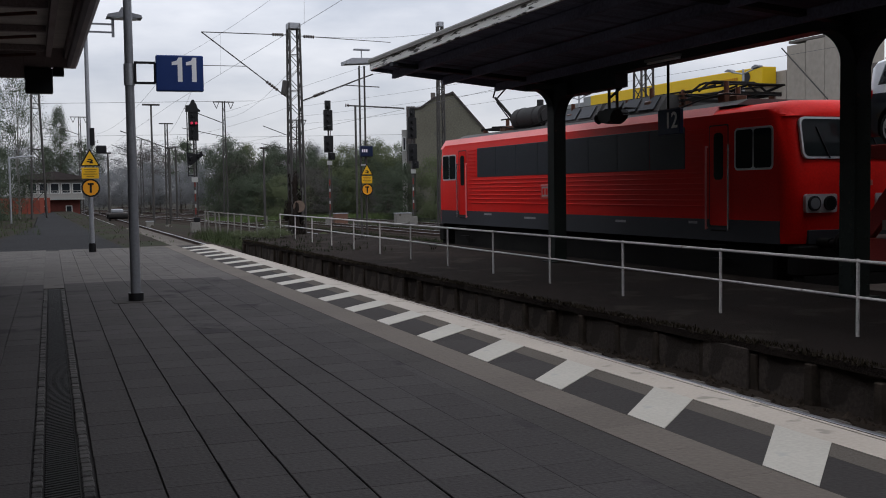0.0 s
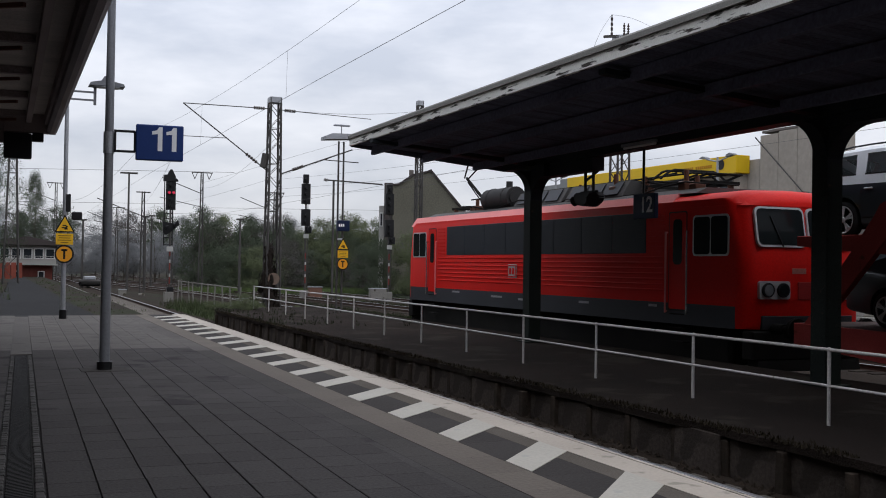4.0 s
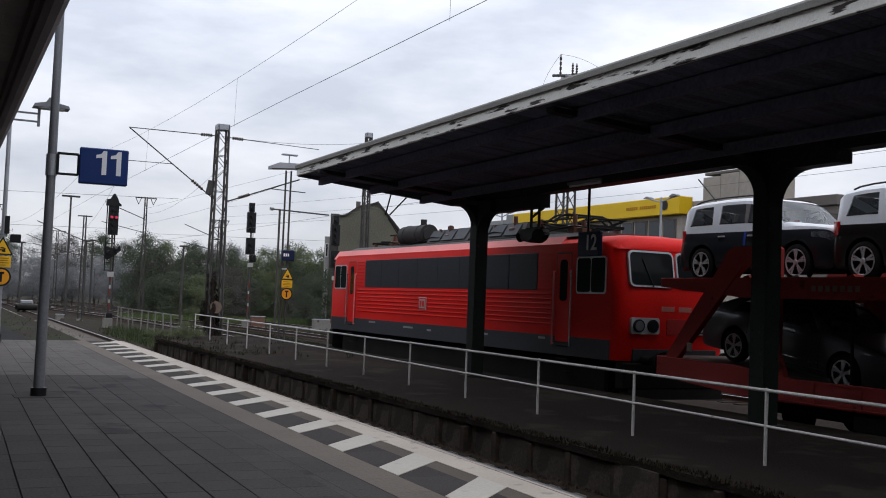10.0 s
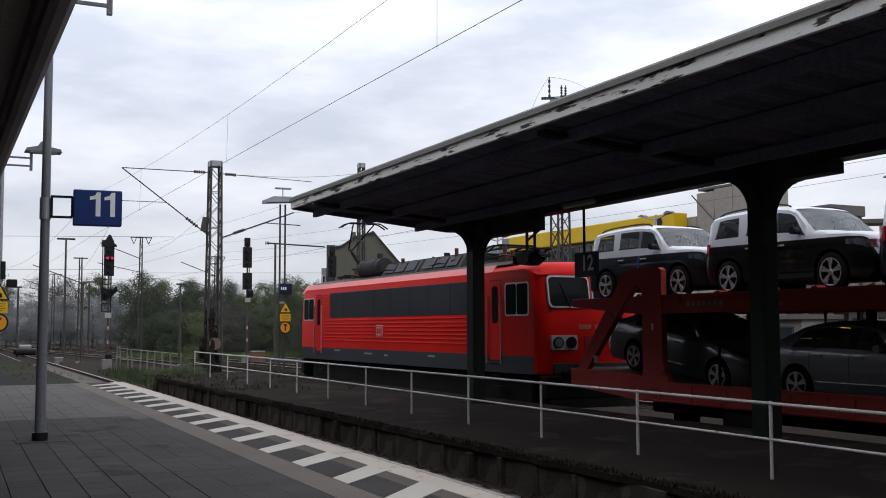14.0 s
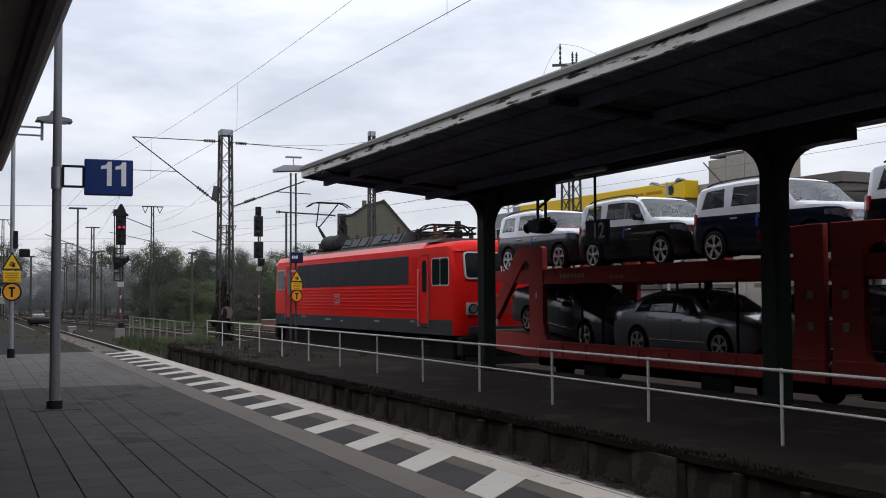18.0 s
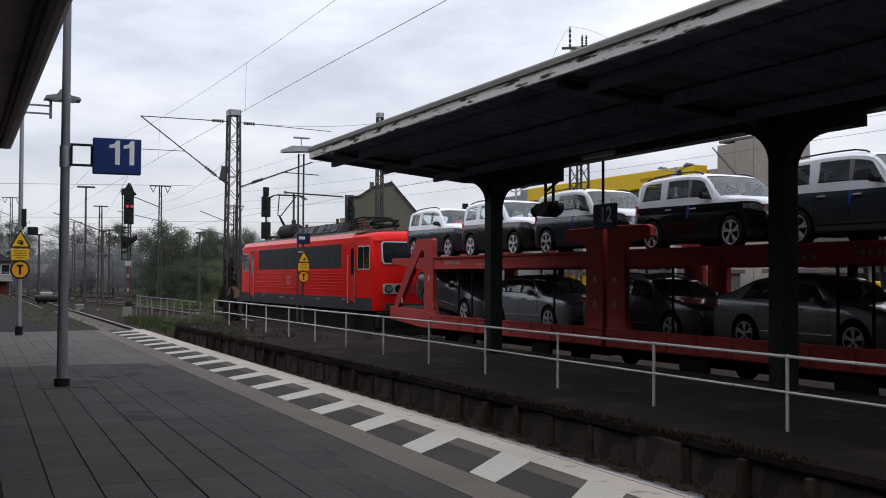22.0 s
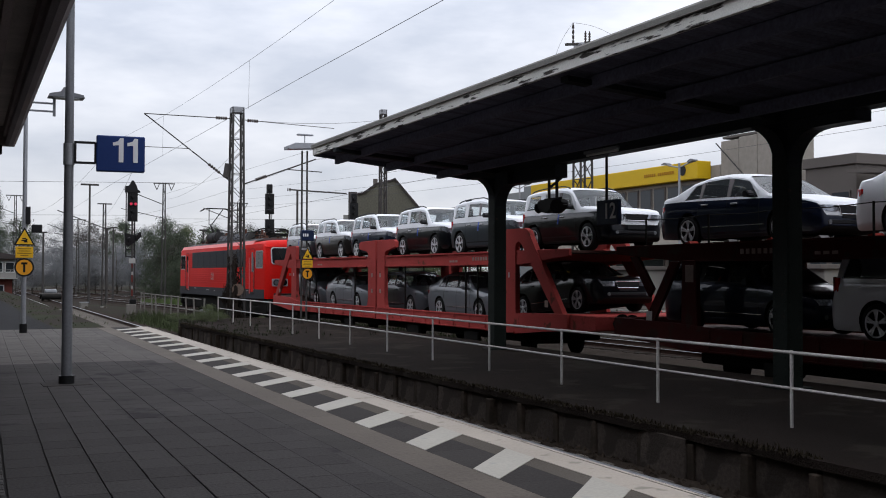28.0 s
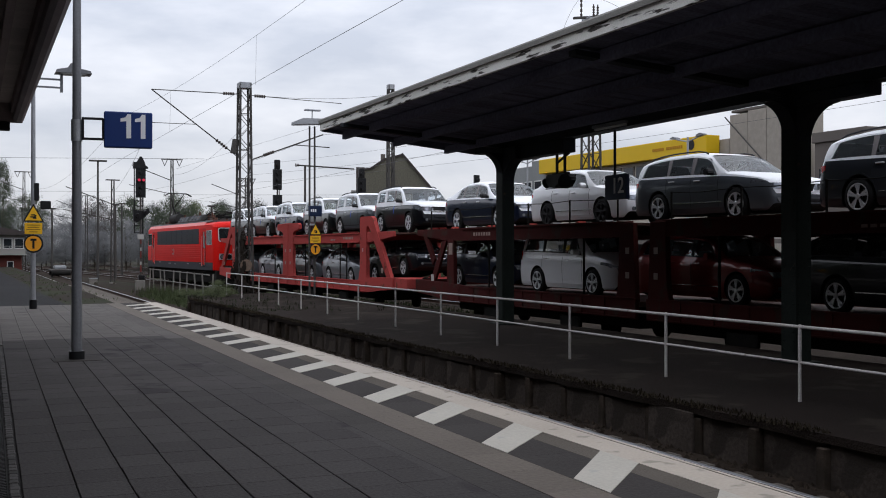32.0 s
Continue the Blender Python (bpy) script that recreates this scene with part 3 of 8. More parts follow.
def can_z(x):
    return 4.40 - (x - 8.26) * (4.40 - 4.00) / (VALLEY - 8.26) if x < VALLEY else 4.00 + (x - VALLEY) * 0.36


canopy = thing("platform_canopy", "dark riveted steel platform canopy with a flaking white fascia", "canopy", Matrix.Translation((8.26, 25, 0)) @ Matrix.Rotation(radians(-0.86), 4, "Z") @ Matrix.Translation((-8.26, -25, 0)), kind="structure")
# hidden track-side eave set out to x 13.56 to shade the wagons
bm = BM()
prism(bm, [(8.30, 4.45), (VALLEY, 4.18), (13.56, 4.50), (13.56, 4.58), (VALLEY, 4.30), (8.30, 4.57)], "y", CAN_Y0, CAN_Y1)
part("roof_deck", bm, ROOFING, canopy)
bm = BM()
n = 0
y = CAN_Y0
while y < CAN_Y1 - 0.05:
    w = 0.155
    for xa, xb in ((8.30, VALLEY - 0.02), (VALLEY + 0.02, 13.54)):
        za, zb = can_z(xa) + 0.02, can_z(xb) + 0.12
        prism(bm, [(xa, za), (xb, zb), (xb, zb + 0.025), (xa, za + 0.025)], "y", y + 0.004, y + w - 0.004)
    y += w
part("soffit_boards", bm, SOFFIT, canopy, "sooty dark soffit boards")
bm = BM()
rbox(bm, 8.23, CAN_Y0, 4.36, 8.29, CAN_Y1 + 0.02, 4.53, 0.006)
part("fascia", bm, FASCIA, canopy, "flaking white painted fascia board")
bm = BM()
prism(bm, [(8.19, 4.53), (8.33, 4.53), (8.33, 4.635), (8.21, 4.635), (8.19, 4.605)], "y", CAN_Y0, CAN_Y1 + 0.03)
part("flashing", bm, FLASH, canopy, "dull zinc flashing along the eave")
# end board, with the purlin ends showing below it
bm = BM()
prism(bm, [(8.26, 4.34), (12.45, 3.925), (13.52, 4.30), (13.52, 4.56), (12.45, 4.28), (8.26, 4.55)], "y", CAN_Y1 - 0.05, CAN_Y1)
part("end_board", bm, SOFFIT, canopy)
bm = BM()
rbox(bm, 13.54, 12.45, 4.34, 13.60, CAN_Y1, 4.57, 0.008)
part("track_side_fascia", bm, SOFFIT, canopy)
bm = BM()
rbox(bm, 13.54, CAN_Y0, 4.34, 13.60, 12.45, 4.57, 0.008)
part("track_side_fascia", bm, SOFFIT, canopy)
# purlins along, and bracket beams over the columns
for x in (8.85, 10.19, 11.62):
    bm = BM()
    rbox(bm, x - 0.05, CAN_Y0, can_z(x) - 0.17, x + 0.05, CAN_Y1 + 0.02, can_z(x) + 0.02, 0.006)
    part("purlin", bm, SOFFIT, canopy)
bm = BM()
prism(bm, [(VALLEY - 0.18, 3.92), (VALLEY + 0.18, 3.92), (VALLEY + 0.18, 4.16), (VALLEY - 0.18, 4.16)], "y", CAN_Y0, CAN_Y1 - 0.06)
part("valley_beam", bm, BEAM, canopy)
for ya, yb, z in ((11.68, 13.5, 3.74), (20.45, 23.0, 3.62)):
    bm = BM()
    rbox(bm, VALLEY - 0.16, ya, z, VALLEY + 0.17, yb, 3.915, 0.006)
    part("deep_valley_beam", bm, BEAM, canopy)


def fillet(x0, z0, r, side, n=8):
    """Curved bracket outline: from the column face at (x0, z0) up and out by r."""
    pts = [(x0, z0)]
    for i in range(n + 1):
        a = math.pi / 2 * i / n
        pts.append((x0 + side * r * (1 - math.cos(a)), z0 + r * math.sin(a)))
    pts.append((x0, z0 + r))
    return pts


for cx, cy, drop in ((12.46, 13.27, 0.18), (12.40, 23.17, 0.30), (12.3, 3.4, 0.18), (12.2, -6.4, 0.18), (12.0, -16.0, 0.18)):
    col = thing("canopy_column", "dark green riveted steel canopy column with curved brackets", "column", pose(cx, cy, OTHER), "canopy columns", "structure")
    top = 3.92 - OTHER
    bm = BM()
    for s in (-1, 1):
        prism(bm, [(s * 0.135, 0.0), (s * 0.162, 0.0), (s * 0.162, top), (s * 0.135, top)], "y", -0.165, 0.165)
    box(bm, -0.135, -0.016, 0.0, 0.135, 0.016, top)
    for s in (-1, 1):
        box(bm, -0.133, s * 0.158 - 0.01, 0, 0.133, s * 0.158 + 0.01, top)
    part("shaft", bm, COLUMN, col)
    bm = BM()
    for s in (-1, 1):
        for k in range(22):
            for q in (-0.11, 0.11):
                bmesh.ops.create_cone(bm, cap_ends=True, segments=6, radius1=0.016, radius2=0.008, depth=0.014, matrix=pose(q, s * 0.172, 0.2 + 0.15 * k, s * -90, 0, 0))
                bmesh.ops.create_cone(bm, cap_ends=True, segments=6, radius1=0.016, radius2=0.008, depth=0.014, matrix=pose(s * 0.168, q, 0.2 + 0.15 * k, 0, s * 90, 0))
    tagged(part("rivets", bm, COLUMN, col), "rows of rivet heads", "", "", "stuff")
    bm = BM()
    rbox(bm, -0.28, -0.28, 0.0, 0.28, 0.28, 0.03, 0.005)
    part("base_plate", bm, COLUMN, col)
    for s in (-1, 1):
        bm = BM()
        prism(bm, fillet(s * 0.162, top - 0.62, 0.50, s), "y", -0.15, 0.15)
        part("bracket", bm, BEAM, col)
        bm = BM()
        d = drop if s < 0 else 0.0
        prism(bm, fillet(s * 0.162, top - 0.62 - d, 0.62, s), "x", -0.15, 0.15)
        if d:
            box(bm, -0.15, s * 0.162, top - d, 0.15, s * 0.80, top - 0.004)
        part("bracket", bm, BEAM, col)
    bm = BM()
    prism(bm, [(-4.25, 0.34), (0.0, 0.0), (0.55, 0.14), (0.55, 0.24), (0.0, 0.10), (-4.25, 0.42)], "y", -0.10, 0.10)
    part("cantilever_beam", bm, BEAM, col, at=pose(0, 0, top))

# hanging signs and lamps under the canopy
sign = thing("platform_number_sign", "dark blue hanging platform sign with a white number 12", "sign", pose(12.6, 18.6, 2.75))
bm = BM()
rbox(bm, -0.05, -0.39, -0.27, 0.05, 0.39, 0.25, 0.012)
part("sign_box", bm, NAVY, sign)
writing("number", "12", 0.46, LETTER, sign, pose(-0.054, -0.10, 0.0, 90, 0, -90), bold=0.006)
bm = BM()
tube(bm, (0, 0.08, 0.25), (0, 0.08, 1.3), 0.03)
part("hanger", bm, BLACK, sign)
sign = thing("station_name_sign", "dark blue hanging station name sign with white letters", "sign", pose(11.0, 6.93, 2.66))
bm = BM()
rbox(bm, -0.05, -1.15, -0.19, 0.05, 1.13, 0.18, 0.012)
part("sign_box", bm, NAVY, sign)
writing("station_name", "Lehrte", 0.34, LETTERDIM, sign, pose(-0.054, 0.62, 0.0, 90, 0, -90))
for yy in (1.0, -1.0):
    bm = BM()
    tube(bm, (0, yy, 0.18), (0, yy, 1.46), 0.032)
    part("hanger", bm, BLACK, sign)
lamp = thing("hanging_loudspeaker", "black twin horn loudspeaker hanging under the canopy on brackets", "loudspeaker", pose(12.6, 20.9, 3.0))
bm = BM()
for y in (-0.22, 0.12):
    bar(bm, (0, y, 0.1), (0, y, 0.64), 0.05, 0.05)
bar(bm, (0, 0.12, 0.42), (0, -0.42, 0.62), 0.04, 0.04)
bar(bm, (0, -0.4, 0.16), (0, 0.3, 0.16), 0.05, 0.06)
part("bracket", bm, BLACK, lamp)
bm = BM()
prism(bm, [(-0.36, 0.15), (0.30, 0.15), (0.36, 0.02), (0.24, -0.12), (-0.10, -0.17), (-0.34, -0.08), (-0.42, 0.04)], "x", -0.2, 0.2)
bmesh.ops.bevel(bm, geom=bm.edges[:], offset=0.03, segments=2, affect="EDGES")
part("housing", bm, BLACK, lamp)
for sg, k in ((-1, 0.8), (1, 0.6)):
    bm = BM()
    tube(bm, (-0.1, sg * 0.2, 0.0), (-0.14, sg * (0.2 + 0.3 * k), -0.03), 0.08 * k, 14, 0.2 * k)
    part("horn", bm, BLACK, lamp, smooth=40)

# tube lamps under the canopy
for x, y, z in ((11.0, 7.45, 4.10), (12.3, 18.4, 3.98)):
    tl = thing("tube_lamp", "unlit pale tube lamp under the canopy", "lamp", pose(x, y, z), "canopy tube lamps")
    bm = BM()
    rbox(bm, -0.06, -0.62, 0.0, 0.06, 0.62, 0.06, 0.01)
    part("housing", bm, GALV, tl)
    bm = BM()
    tube(bm, (0, -0.58, -0.025), (0, 0.58, -0.025), 0.025, 8)
    part("tube", bm, LETTER, tl, smooth=40)
    bm = BM()
    rbox(bm, -0.03, -0.03, 0.06, 0.03, 0.03, 0.2, 0.004)
    part("mount", bm, BLACK, tl)

# ---------------------------------------------------------------- railing on the island platform
railing = thing("platform_railing", "pale painted tubular steel railing on the island platform", "railing", kind="structure")


def rail_x(y):
    return 9.02 + 0.0245 * y


bm = BM()
tube(bm, (0, 0, 0), (0, 0, 0.90), 0.022, 8)
bmesh.ops.create_uvsphere(bm, u_segments=8, v_segments=4, radius=0.028, matrix=Matrix.Translation((0, 0, 0.905)))
rp = mesh_of("railing_post", bm, RAILING, 50)
ry = [9.80 + 2.73 * i for i in range(-5, 13)]
for y in ry:
    o = new("railing_post", rp)
    o.parent = railing
    o.location = (rail_x(y), y, OTHER)
for z in (0.90, 0.47):
    for a, b in zip(ry, ry[1:]):
        bm = BM()
        sag = 0.012 * math.sin(a * 7.1)
        tube(bm, (rail_x(a), a, OTHER + z), (rail_x(b), b, OTHER + z + sag * 0.3), 0.021 if z > 0.8 else 0.0175, 8)
        part("handrail" if z > 0.8 else "lower_rail", bm, RAILING, railing, smooth=50)
fence = thing("track_fence", "pale weathered post and rail fence beside the tracks", "fence", kind="structure")
bm = BM()
tube(bm, (0, 0, 0), (0, 0, 1.32), 0.04, 6)
fp = mesh_of("fence_post", bm, FENCEPAINT)
fence_r = random.Random(44)
for i in range(10):
    y = 46.6 + 1.95 * i + fence_r.uniform(-0.5, 0.5)
    o = new("fence_post", fp)
    o.rotation_euler = (fence_r.uniform(-0.05, 0.05), fence_r.uniform(-0.06, 0.06), 0)
    o.parent = fence
    o.location = (10.35 + 0.012 * (y - 47), y, -0.95)
for z in (0.32, -0.22):
    bm = BM()
    tube(bm, (10.35, 47.0, z), (10.35 + 0.012 * 17, 64.0, z), 0.025, 6)
    part("fence_rail", bm, FENCEPAINT, fence)

# ---------------------------------------------------------------- own canopy, over the viewer
near_can = thing("station_canopy", "old timber and steel station canopy with a grey gutter", "canopy", kind="structure")


def nc_x(y):
    return 0.95 + 0.016 * y


NE = 23.2
bm = BM()
prism(bm, [(-7.0, -55), (nc_x(-55), -55), (nc_x(NE), NE), (-7.0, NE)], "z", 4.42, 4.52)
part("roof_deck", bm, ROOFING, near_can)
bm = BM()
y = -6.0
while y < NE - 0.1:
    prism(bm, [(-7.0, y + 0.004), (nc_x(y) - 0.15, y + 0.004), (nc_x(y) - 0.15, y + 0.176), (-7.0, y + 0.176)], "z", 4.385, 4.415)
    y += 0.18
part("soffit_boards", bm, mat("brown_soffit_boards", (0.46, 0.41, 0.38), 0.85, vary=0.3, scale=4, bump=0.3, island=0.3), near_can, "weathered soffit boards")
bm = BM()
for a in np.linspace(-8, NE, 12)[:-1]:
    b = a + (NE + 8) / 11
    prism(bm, [(0.0, 4.05), (0.06, 4.0), (0.14, 4.0), (0.20, 4.05), (0.20, 4.18), (0.185, 4.18), (0.18, 4.07), (0.02, 4.07), (0.015, 4.18), (0.0, 4.18)], "y", a, b)
    bm.verts.ensure_lookup_table()
    for v in bm.verts[-20:]:
        v.co.x += nc_x(v.co.y) - 0.20
NEARSTEEL = mat("brown_painted_canopy_steel", (0.30, 0.245, 0.24), 0.7, vary=0.4, scale=6, bump=0.2, spec=0.1)
part("gutter", bm, GUTTER, near_can, "grey box gutter along the eave")
for dx, z0, z1, w in ((0.50, 4.20, 4.385, 0.10), (0.20, 4.18, 4.42, 0.05)):
    bm = BM()
    prism(bm, [(nc_x(-55) - dx - w, -55), (nc_x(-55) - dx, -55), (nc_x(NE) - dx, NE), (nc_x(NE) - dx - w, NE)], "z", z0, z1)
    part("eave_beam", bm, NEARSTEEL, near_can)
for i in range(9):
    y = 2.2 + i * 2.55
    bm = BM()
    prism(bm, [(-7.0, 4.20), (nc_x(y) - 0.62, 4.27), (nc_x(y) - 0.62, 4.38), (-7.0, 4.38)], "y", y - 0.06, y + 0.06)
    part("rafter", bm, NEARSTEEL, near_can)
    bm = BM()
    bar(bm, (nc_x(y) - 0.8, y, 4.2), (-2.6, y + 2.4, 4.25), 0.05, 0.05)
    part("wind_brace", bm, mat("red_brown_brace", (0.16, 0.07, 0.055), 0.7, vary=0.3) if i == 0 else bpy.data.materials["red_brown_brace"], near_can, "red-brown diagonal brace")
for x in (-1.0, -2.4, -3.8):
    bm = BM()
    rbox(bm, x - 0.05, -8, 4.24, x + 0.05, NE - 0.14, 4.36, 0.008)
    part("purlin", bm, NEARSTEEL, near_can)
bm = BM()
rbox(bm, -7, NE - 0.12, 3.78, nc_x(NE) - 0.55, NE, 4.38, 0.01)
part("end_beam", bm, NEARSTEEL, near_can)
bm = BM()
rbox(bm, 0.31, NE - 0.2, 3.47, 0.84, NE + 0.02, 3.98, 0.02)
part("end_sign_box", bm, BLACK, near_can)
bm = BM()
rbox(bm, 0.842, NE - 0.18, 3.83, 1.06, NE + 0.01, 3.998, 0.01)
part("end_sign_box", bm, BLACK, near_can)
bm = BM()
rbox(bm, 0.30, NE - 0.15, 4.0, nc_x(NE) - 0.02, NE + 0.004, 4.42, 0.01)
part("end_trim", bm, NEARSTEEL, near_can)
# posts of the near canopy stand behind the viewer's left
for y in (-3.5, 7.0, 17.5):
    c = thing("station_canopy_post", "dark steel post carrying the station canopy", "post", pose(-4.2, y, 0), "station canopy posts", "structure")
    bm = BM()
    rbox(bm, -0.12, -0.12, 0, 0.12, 0.12, 3.95, 0.015)
    part("shaft", bm, BEAM, c)
# unseen walls on three sides, added to hold sky light off the platforms
bm = BM()
prism(bm, [(-7.4, -60), (-7.0, -60), (-7.0, 34.0), (-7.4, 34.0)], "z", -0.1, 13.0)
solid("station_wall", bm, SHADEWALL, "plain dark wall left of view, added to block sky light", "wall")
bm = BM()
prism(bm, [(18.4, -60), (38.0, -60), (38.0, 9.5), (18.4, 9.5)], "z", -1.0, 13.0)
solid("station_hall_wall", bm, SHADEWALL, "plain dark wall right of view, added to shade the train", "wall")
bm = BM()
prism(bm, [(-7.4, -60.6), (38, -60.6), (38, -60.1), (-7.4, -60.1)], "z", -1.0, 13.0)
solid("far_end_wall", bm, SHADEWALL, "plain dark wall behind the viewer, added to close off low sky", "wall")
# bracket lamps on the near canopy's eave
for y, off in ((9.5, 0.22), (19.6, 0.34)):
    lp = thing("eave_lamp", "grey flat shade lamp on a double bracket at the canopy eave", "lamp", pose(nc_x(y) + off, y, 4.5), "eave lamps")
    bm = BM()
    for dz in (-0.05, -0.19):
        bar(bm, (-0.35, 0, dz - 0.06), (0.13, 0, dz - 0.06), 0.03, 0.03)
    bar(bm, (0.13, 0, -0.33), (0.13, 0, 0.05), 0.045, 0.045)
    part("bracket", bm, POSTGREY, lp)
    bm = BM()
    prism(bm, [(0.02, 0.0), (0.62, 0.0), (0.60, 0.05), (0.40, 0.09), (0.36, 0.17), (0.27, 0.17), (0.22, 0.09), (0.04, 0.05)], "y", -0.16, 0.16)
    part("shade", bm, POSTGREY, lp)
    bm = BM()
    rbox(bm, 0.10, -0.12, -0.015, 0.54, 0.12, 0.002, 0.005)
    part("lens", bm, LENS, lp)

# ---------------------------------------------------------------- post with the platform number 11
post = thing("sign_post", "tall grey steel post with a dark foot on the platform", "post", pose(1.475, 14.55, 0))
bm = BM()
tube(bm, (0, 0, 0.02), (0, 0, 6.4), 0.068, 14, 0.046)
part("shaft", bm, POSTGREY, post, smooth=40)
bm = BM()
tube(bm, (0, 0, 0.0), (0, 0, 0.11), 0.10, 14)
part("foot", bm, BLACK, post, smooth=40)
bm = BM()
tube(bm, (0, 0, 2.84), (0, 0, 3.12), 0.072, 14)
part("clamp", bm, GALV, post, smooth=40)
bm = BM()
rbox(bm, -0.30, -0.26, -0.02, 0.30, 0.24, 0.006, 0.004)
part("foot_plate", bm, BAND, post)
sg = thing("platform_number_sign", "blue platform sign with a white number 11 on a bracket frame", "sign", pose(1.46, 14.50, 3.0, 0, 0, -5))
bm = BM()
for z in (-0.13, 0.135):
    bar(bm, (0.07, 0, z), (0.34, 0, z), 0.03, 0.03)
for x in (0.085, 0.335):
    bar(bm, (x, 0, -0.13), (x, 0, 0.135), 0.03, 0.03)
part("bracket_frame", bm, BLACK, sg)
bm = BM()
rbox(bm, 0.345, -0.06, -0.235, 0.955, 0.06, 0.235, 0.012)
part("sign_box", bm, BLUE, sg)
for x in (0.545, 0.727):
    bm = BM()
    prism(bm, [(x + 0.078, -0.112), (x + 0.138, -0.112), (x + 0.138, 0.205), (x + 0.092, 0.205), (x + 0.066, 0.162), (x + 0.004, 0.145), (x + 0.004, 0.103), (x + 0.078, 0.112)], "y", -0.066, -0.058)
    part("digit_one", bm, LETTER, sg, "white figure 1")


SIGNTEXT = mat("sign_text", (0.25, 0.14, 0.02), 0.6, vary=0.1)


def warning_signs(parent, z, s=1.0):
    """A warning triangle, a yellow text plate and a round plate, one above the other."""
    tri = [(-0.24 * s, 0.0), (0.24 * s, 0.0), (0.0, 0.44 * s)]
    bm = BM()
    prism(bm, tri, "y", -0.012, 0.012)
    p = part("warning_triangle", bm, BLACK, parent, "yellow warning triangle with a black border", at=pose(0, -0.06, z + 0.76 * s))
    bm = BM()
    prism(bm, [(-0.19 * s, 0.03 * s), (0.19 * s, 0.03 * s), (0.0, 0.375 * s)], "y", -0.016, -0.012)
    part("triangle_face", bm, YELLOW, p)
    bm = BM()
    for a, b, c in ((-0.07, 0.10, 0.13), (-0.05, 0.15, 0.09), (0.02, 0.13, 0.05), (-0.01, 0.07, 0.08)):
        box(bm, a * s, -0.019, b * s, (a + c) * s, -0.0165, (b + 0.03) * s)
    part("pictogram", bm, BLACK, p)
    bm = BM()
    rbox(bm, -0.20 * s, -0.012, 0, 0.20 * s, 0.012, 0.27 * s, 0.006)
    q = part("text_plate", bm, YELLOW, parent, "yellow text plate", at=pose(0, -0.06, z + 0.46 * s))
    for i, w in enumerate((0.30, 0.26, 0.32, 0.18)):
        bm = BM()
        box(bm, -w / 2 * s, -0.016, (0.21 - 0.055 * i) * s, w / 2 * s, -0.0125, (0.228 - 0.055 * i) * s)
        part("text_bar", bm, SIGNTEXT, q)
    bm = BM()
    tube(bm, (0, -0.012, 0), (0, 0.012, 0), 0.225 * s, 28)
    q = part("round_plate", bm, BLACK, parent, "orange round plate with a black bar", at=pose(0, -0.06, z + 0.23 * s))
    bm = BM()
    tube(bm, (0, -0.016, 0), (0, -0.012, 0), 0.185 * s, 28)
    part("plate_face", bm, ORANGE, q)
    bm = BM()
    box(bm, -0.025 * s, -0.020, -0.12 * s, 0.025 * s, -0.0165, 0.11 * s)
    box(bm, -0.07 * s, -0.020, 0.07 * s, 0.07 * s, -0.0165, 0.12 * s)
    part("plate_mark", bm, BLACK, q)


def tall_post(m, h, label, r=0.06):
    p = thing("tall_post", label, "post", m)
    bm = BM()
    tube(bm, (0, 0, 0.1), (0, 0, h), r, 12, r * 0.75)
    part("shaft", bm, GALV, p, smooth=40)
    bm = BM()
    tube(bm, (0, 0, 0), (0, 0, 0.22), r * 1.5, 12)
    part("foot", bm, BLACK, p, smooth=40)
    return p


pl = tall_post(pose(1.79, 27.55, 0), 6.6, "tall pale post with yellow warning signs at the platform end")
warning_signs(pl, 1.35, 1.0)
bm = BM()
rbox(bm, 0.02, -0.08, 2.62, 0.13, 0.08, 3.05, 0.01)
part("junction_box", bm, BLACK, pl)
bm = BM()
rbox(bm, 0.16, -0.1, 2.42, 0.40, 0.1, 2.62, 0.02)
part("floodlight", bm, BLACK, pl)

# ---------------------------------------------------------------- the train's movement
# seconds, place of the locomotive's rear end along the track
S_ROWS = [(0, 16.20), (1, 16.20), (2, 16.23), (3, 16.46), (4, 16.72), (5, 16.98), (6, 17.24), (7, 17.55), (8, 17.93), (9, 18.42), (10, 19.0), (11, 19.63),
          (12, 20.38), (13, 21.27), (14, 22.27), (15, 23.40), (16, 24.68), (17, 26.02), (18, 27.42), (19, 28.93), (20, 30.58), (21, 32.38), (22, 34.32),
          (23, 36.42), (24, 38.62), (25, 40.92), (26, 43.35), (27, 45.95), (28, 48.70), (29, 51.55), (30, 54.45), (31, 57.45), (32, 60.5)]
S_Y = [r[1] for r in S_ROWS]


def along(t):
    i = min(max(int(t), 0), 31)
    f = t - i
    p = [S_Y[max(i - 1, 0)], S_Y[i], S_Y[i + 1], S_Y[min(i + 2, 32)]]
    a, b = (p[2] - p[0]) / 2, (p[3] - p[1]) / 2
    return (2 * f**3 - 3 * f**2 + 1) * p[1] + (f**3 - 2 * f**2 + f) * a + (3 * f**2 - 2 * f**3) * p[2] + (f**3 - f**2) * b


def train_pose(u, t, wheelbase=6.0, z=0.0, dx=0.0, tip=0.0):
    y = along(t) + u
    xa, xb = train_x(y - wheelbase / 2), train_x(y + wheelbase / 2)
    turn = -math.degrees(math.atan2(xb - xa, wheelbase))
    return pose((xa + xb) / 2 + dx, y, RAIL + z, tip, 0, turn)


ON_TRAIN = []      # thing, distance from the locomotive's rear end, wheelbase, height, tip
WHEELS = []        # wheelset, its pose in its vehicle, radius


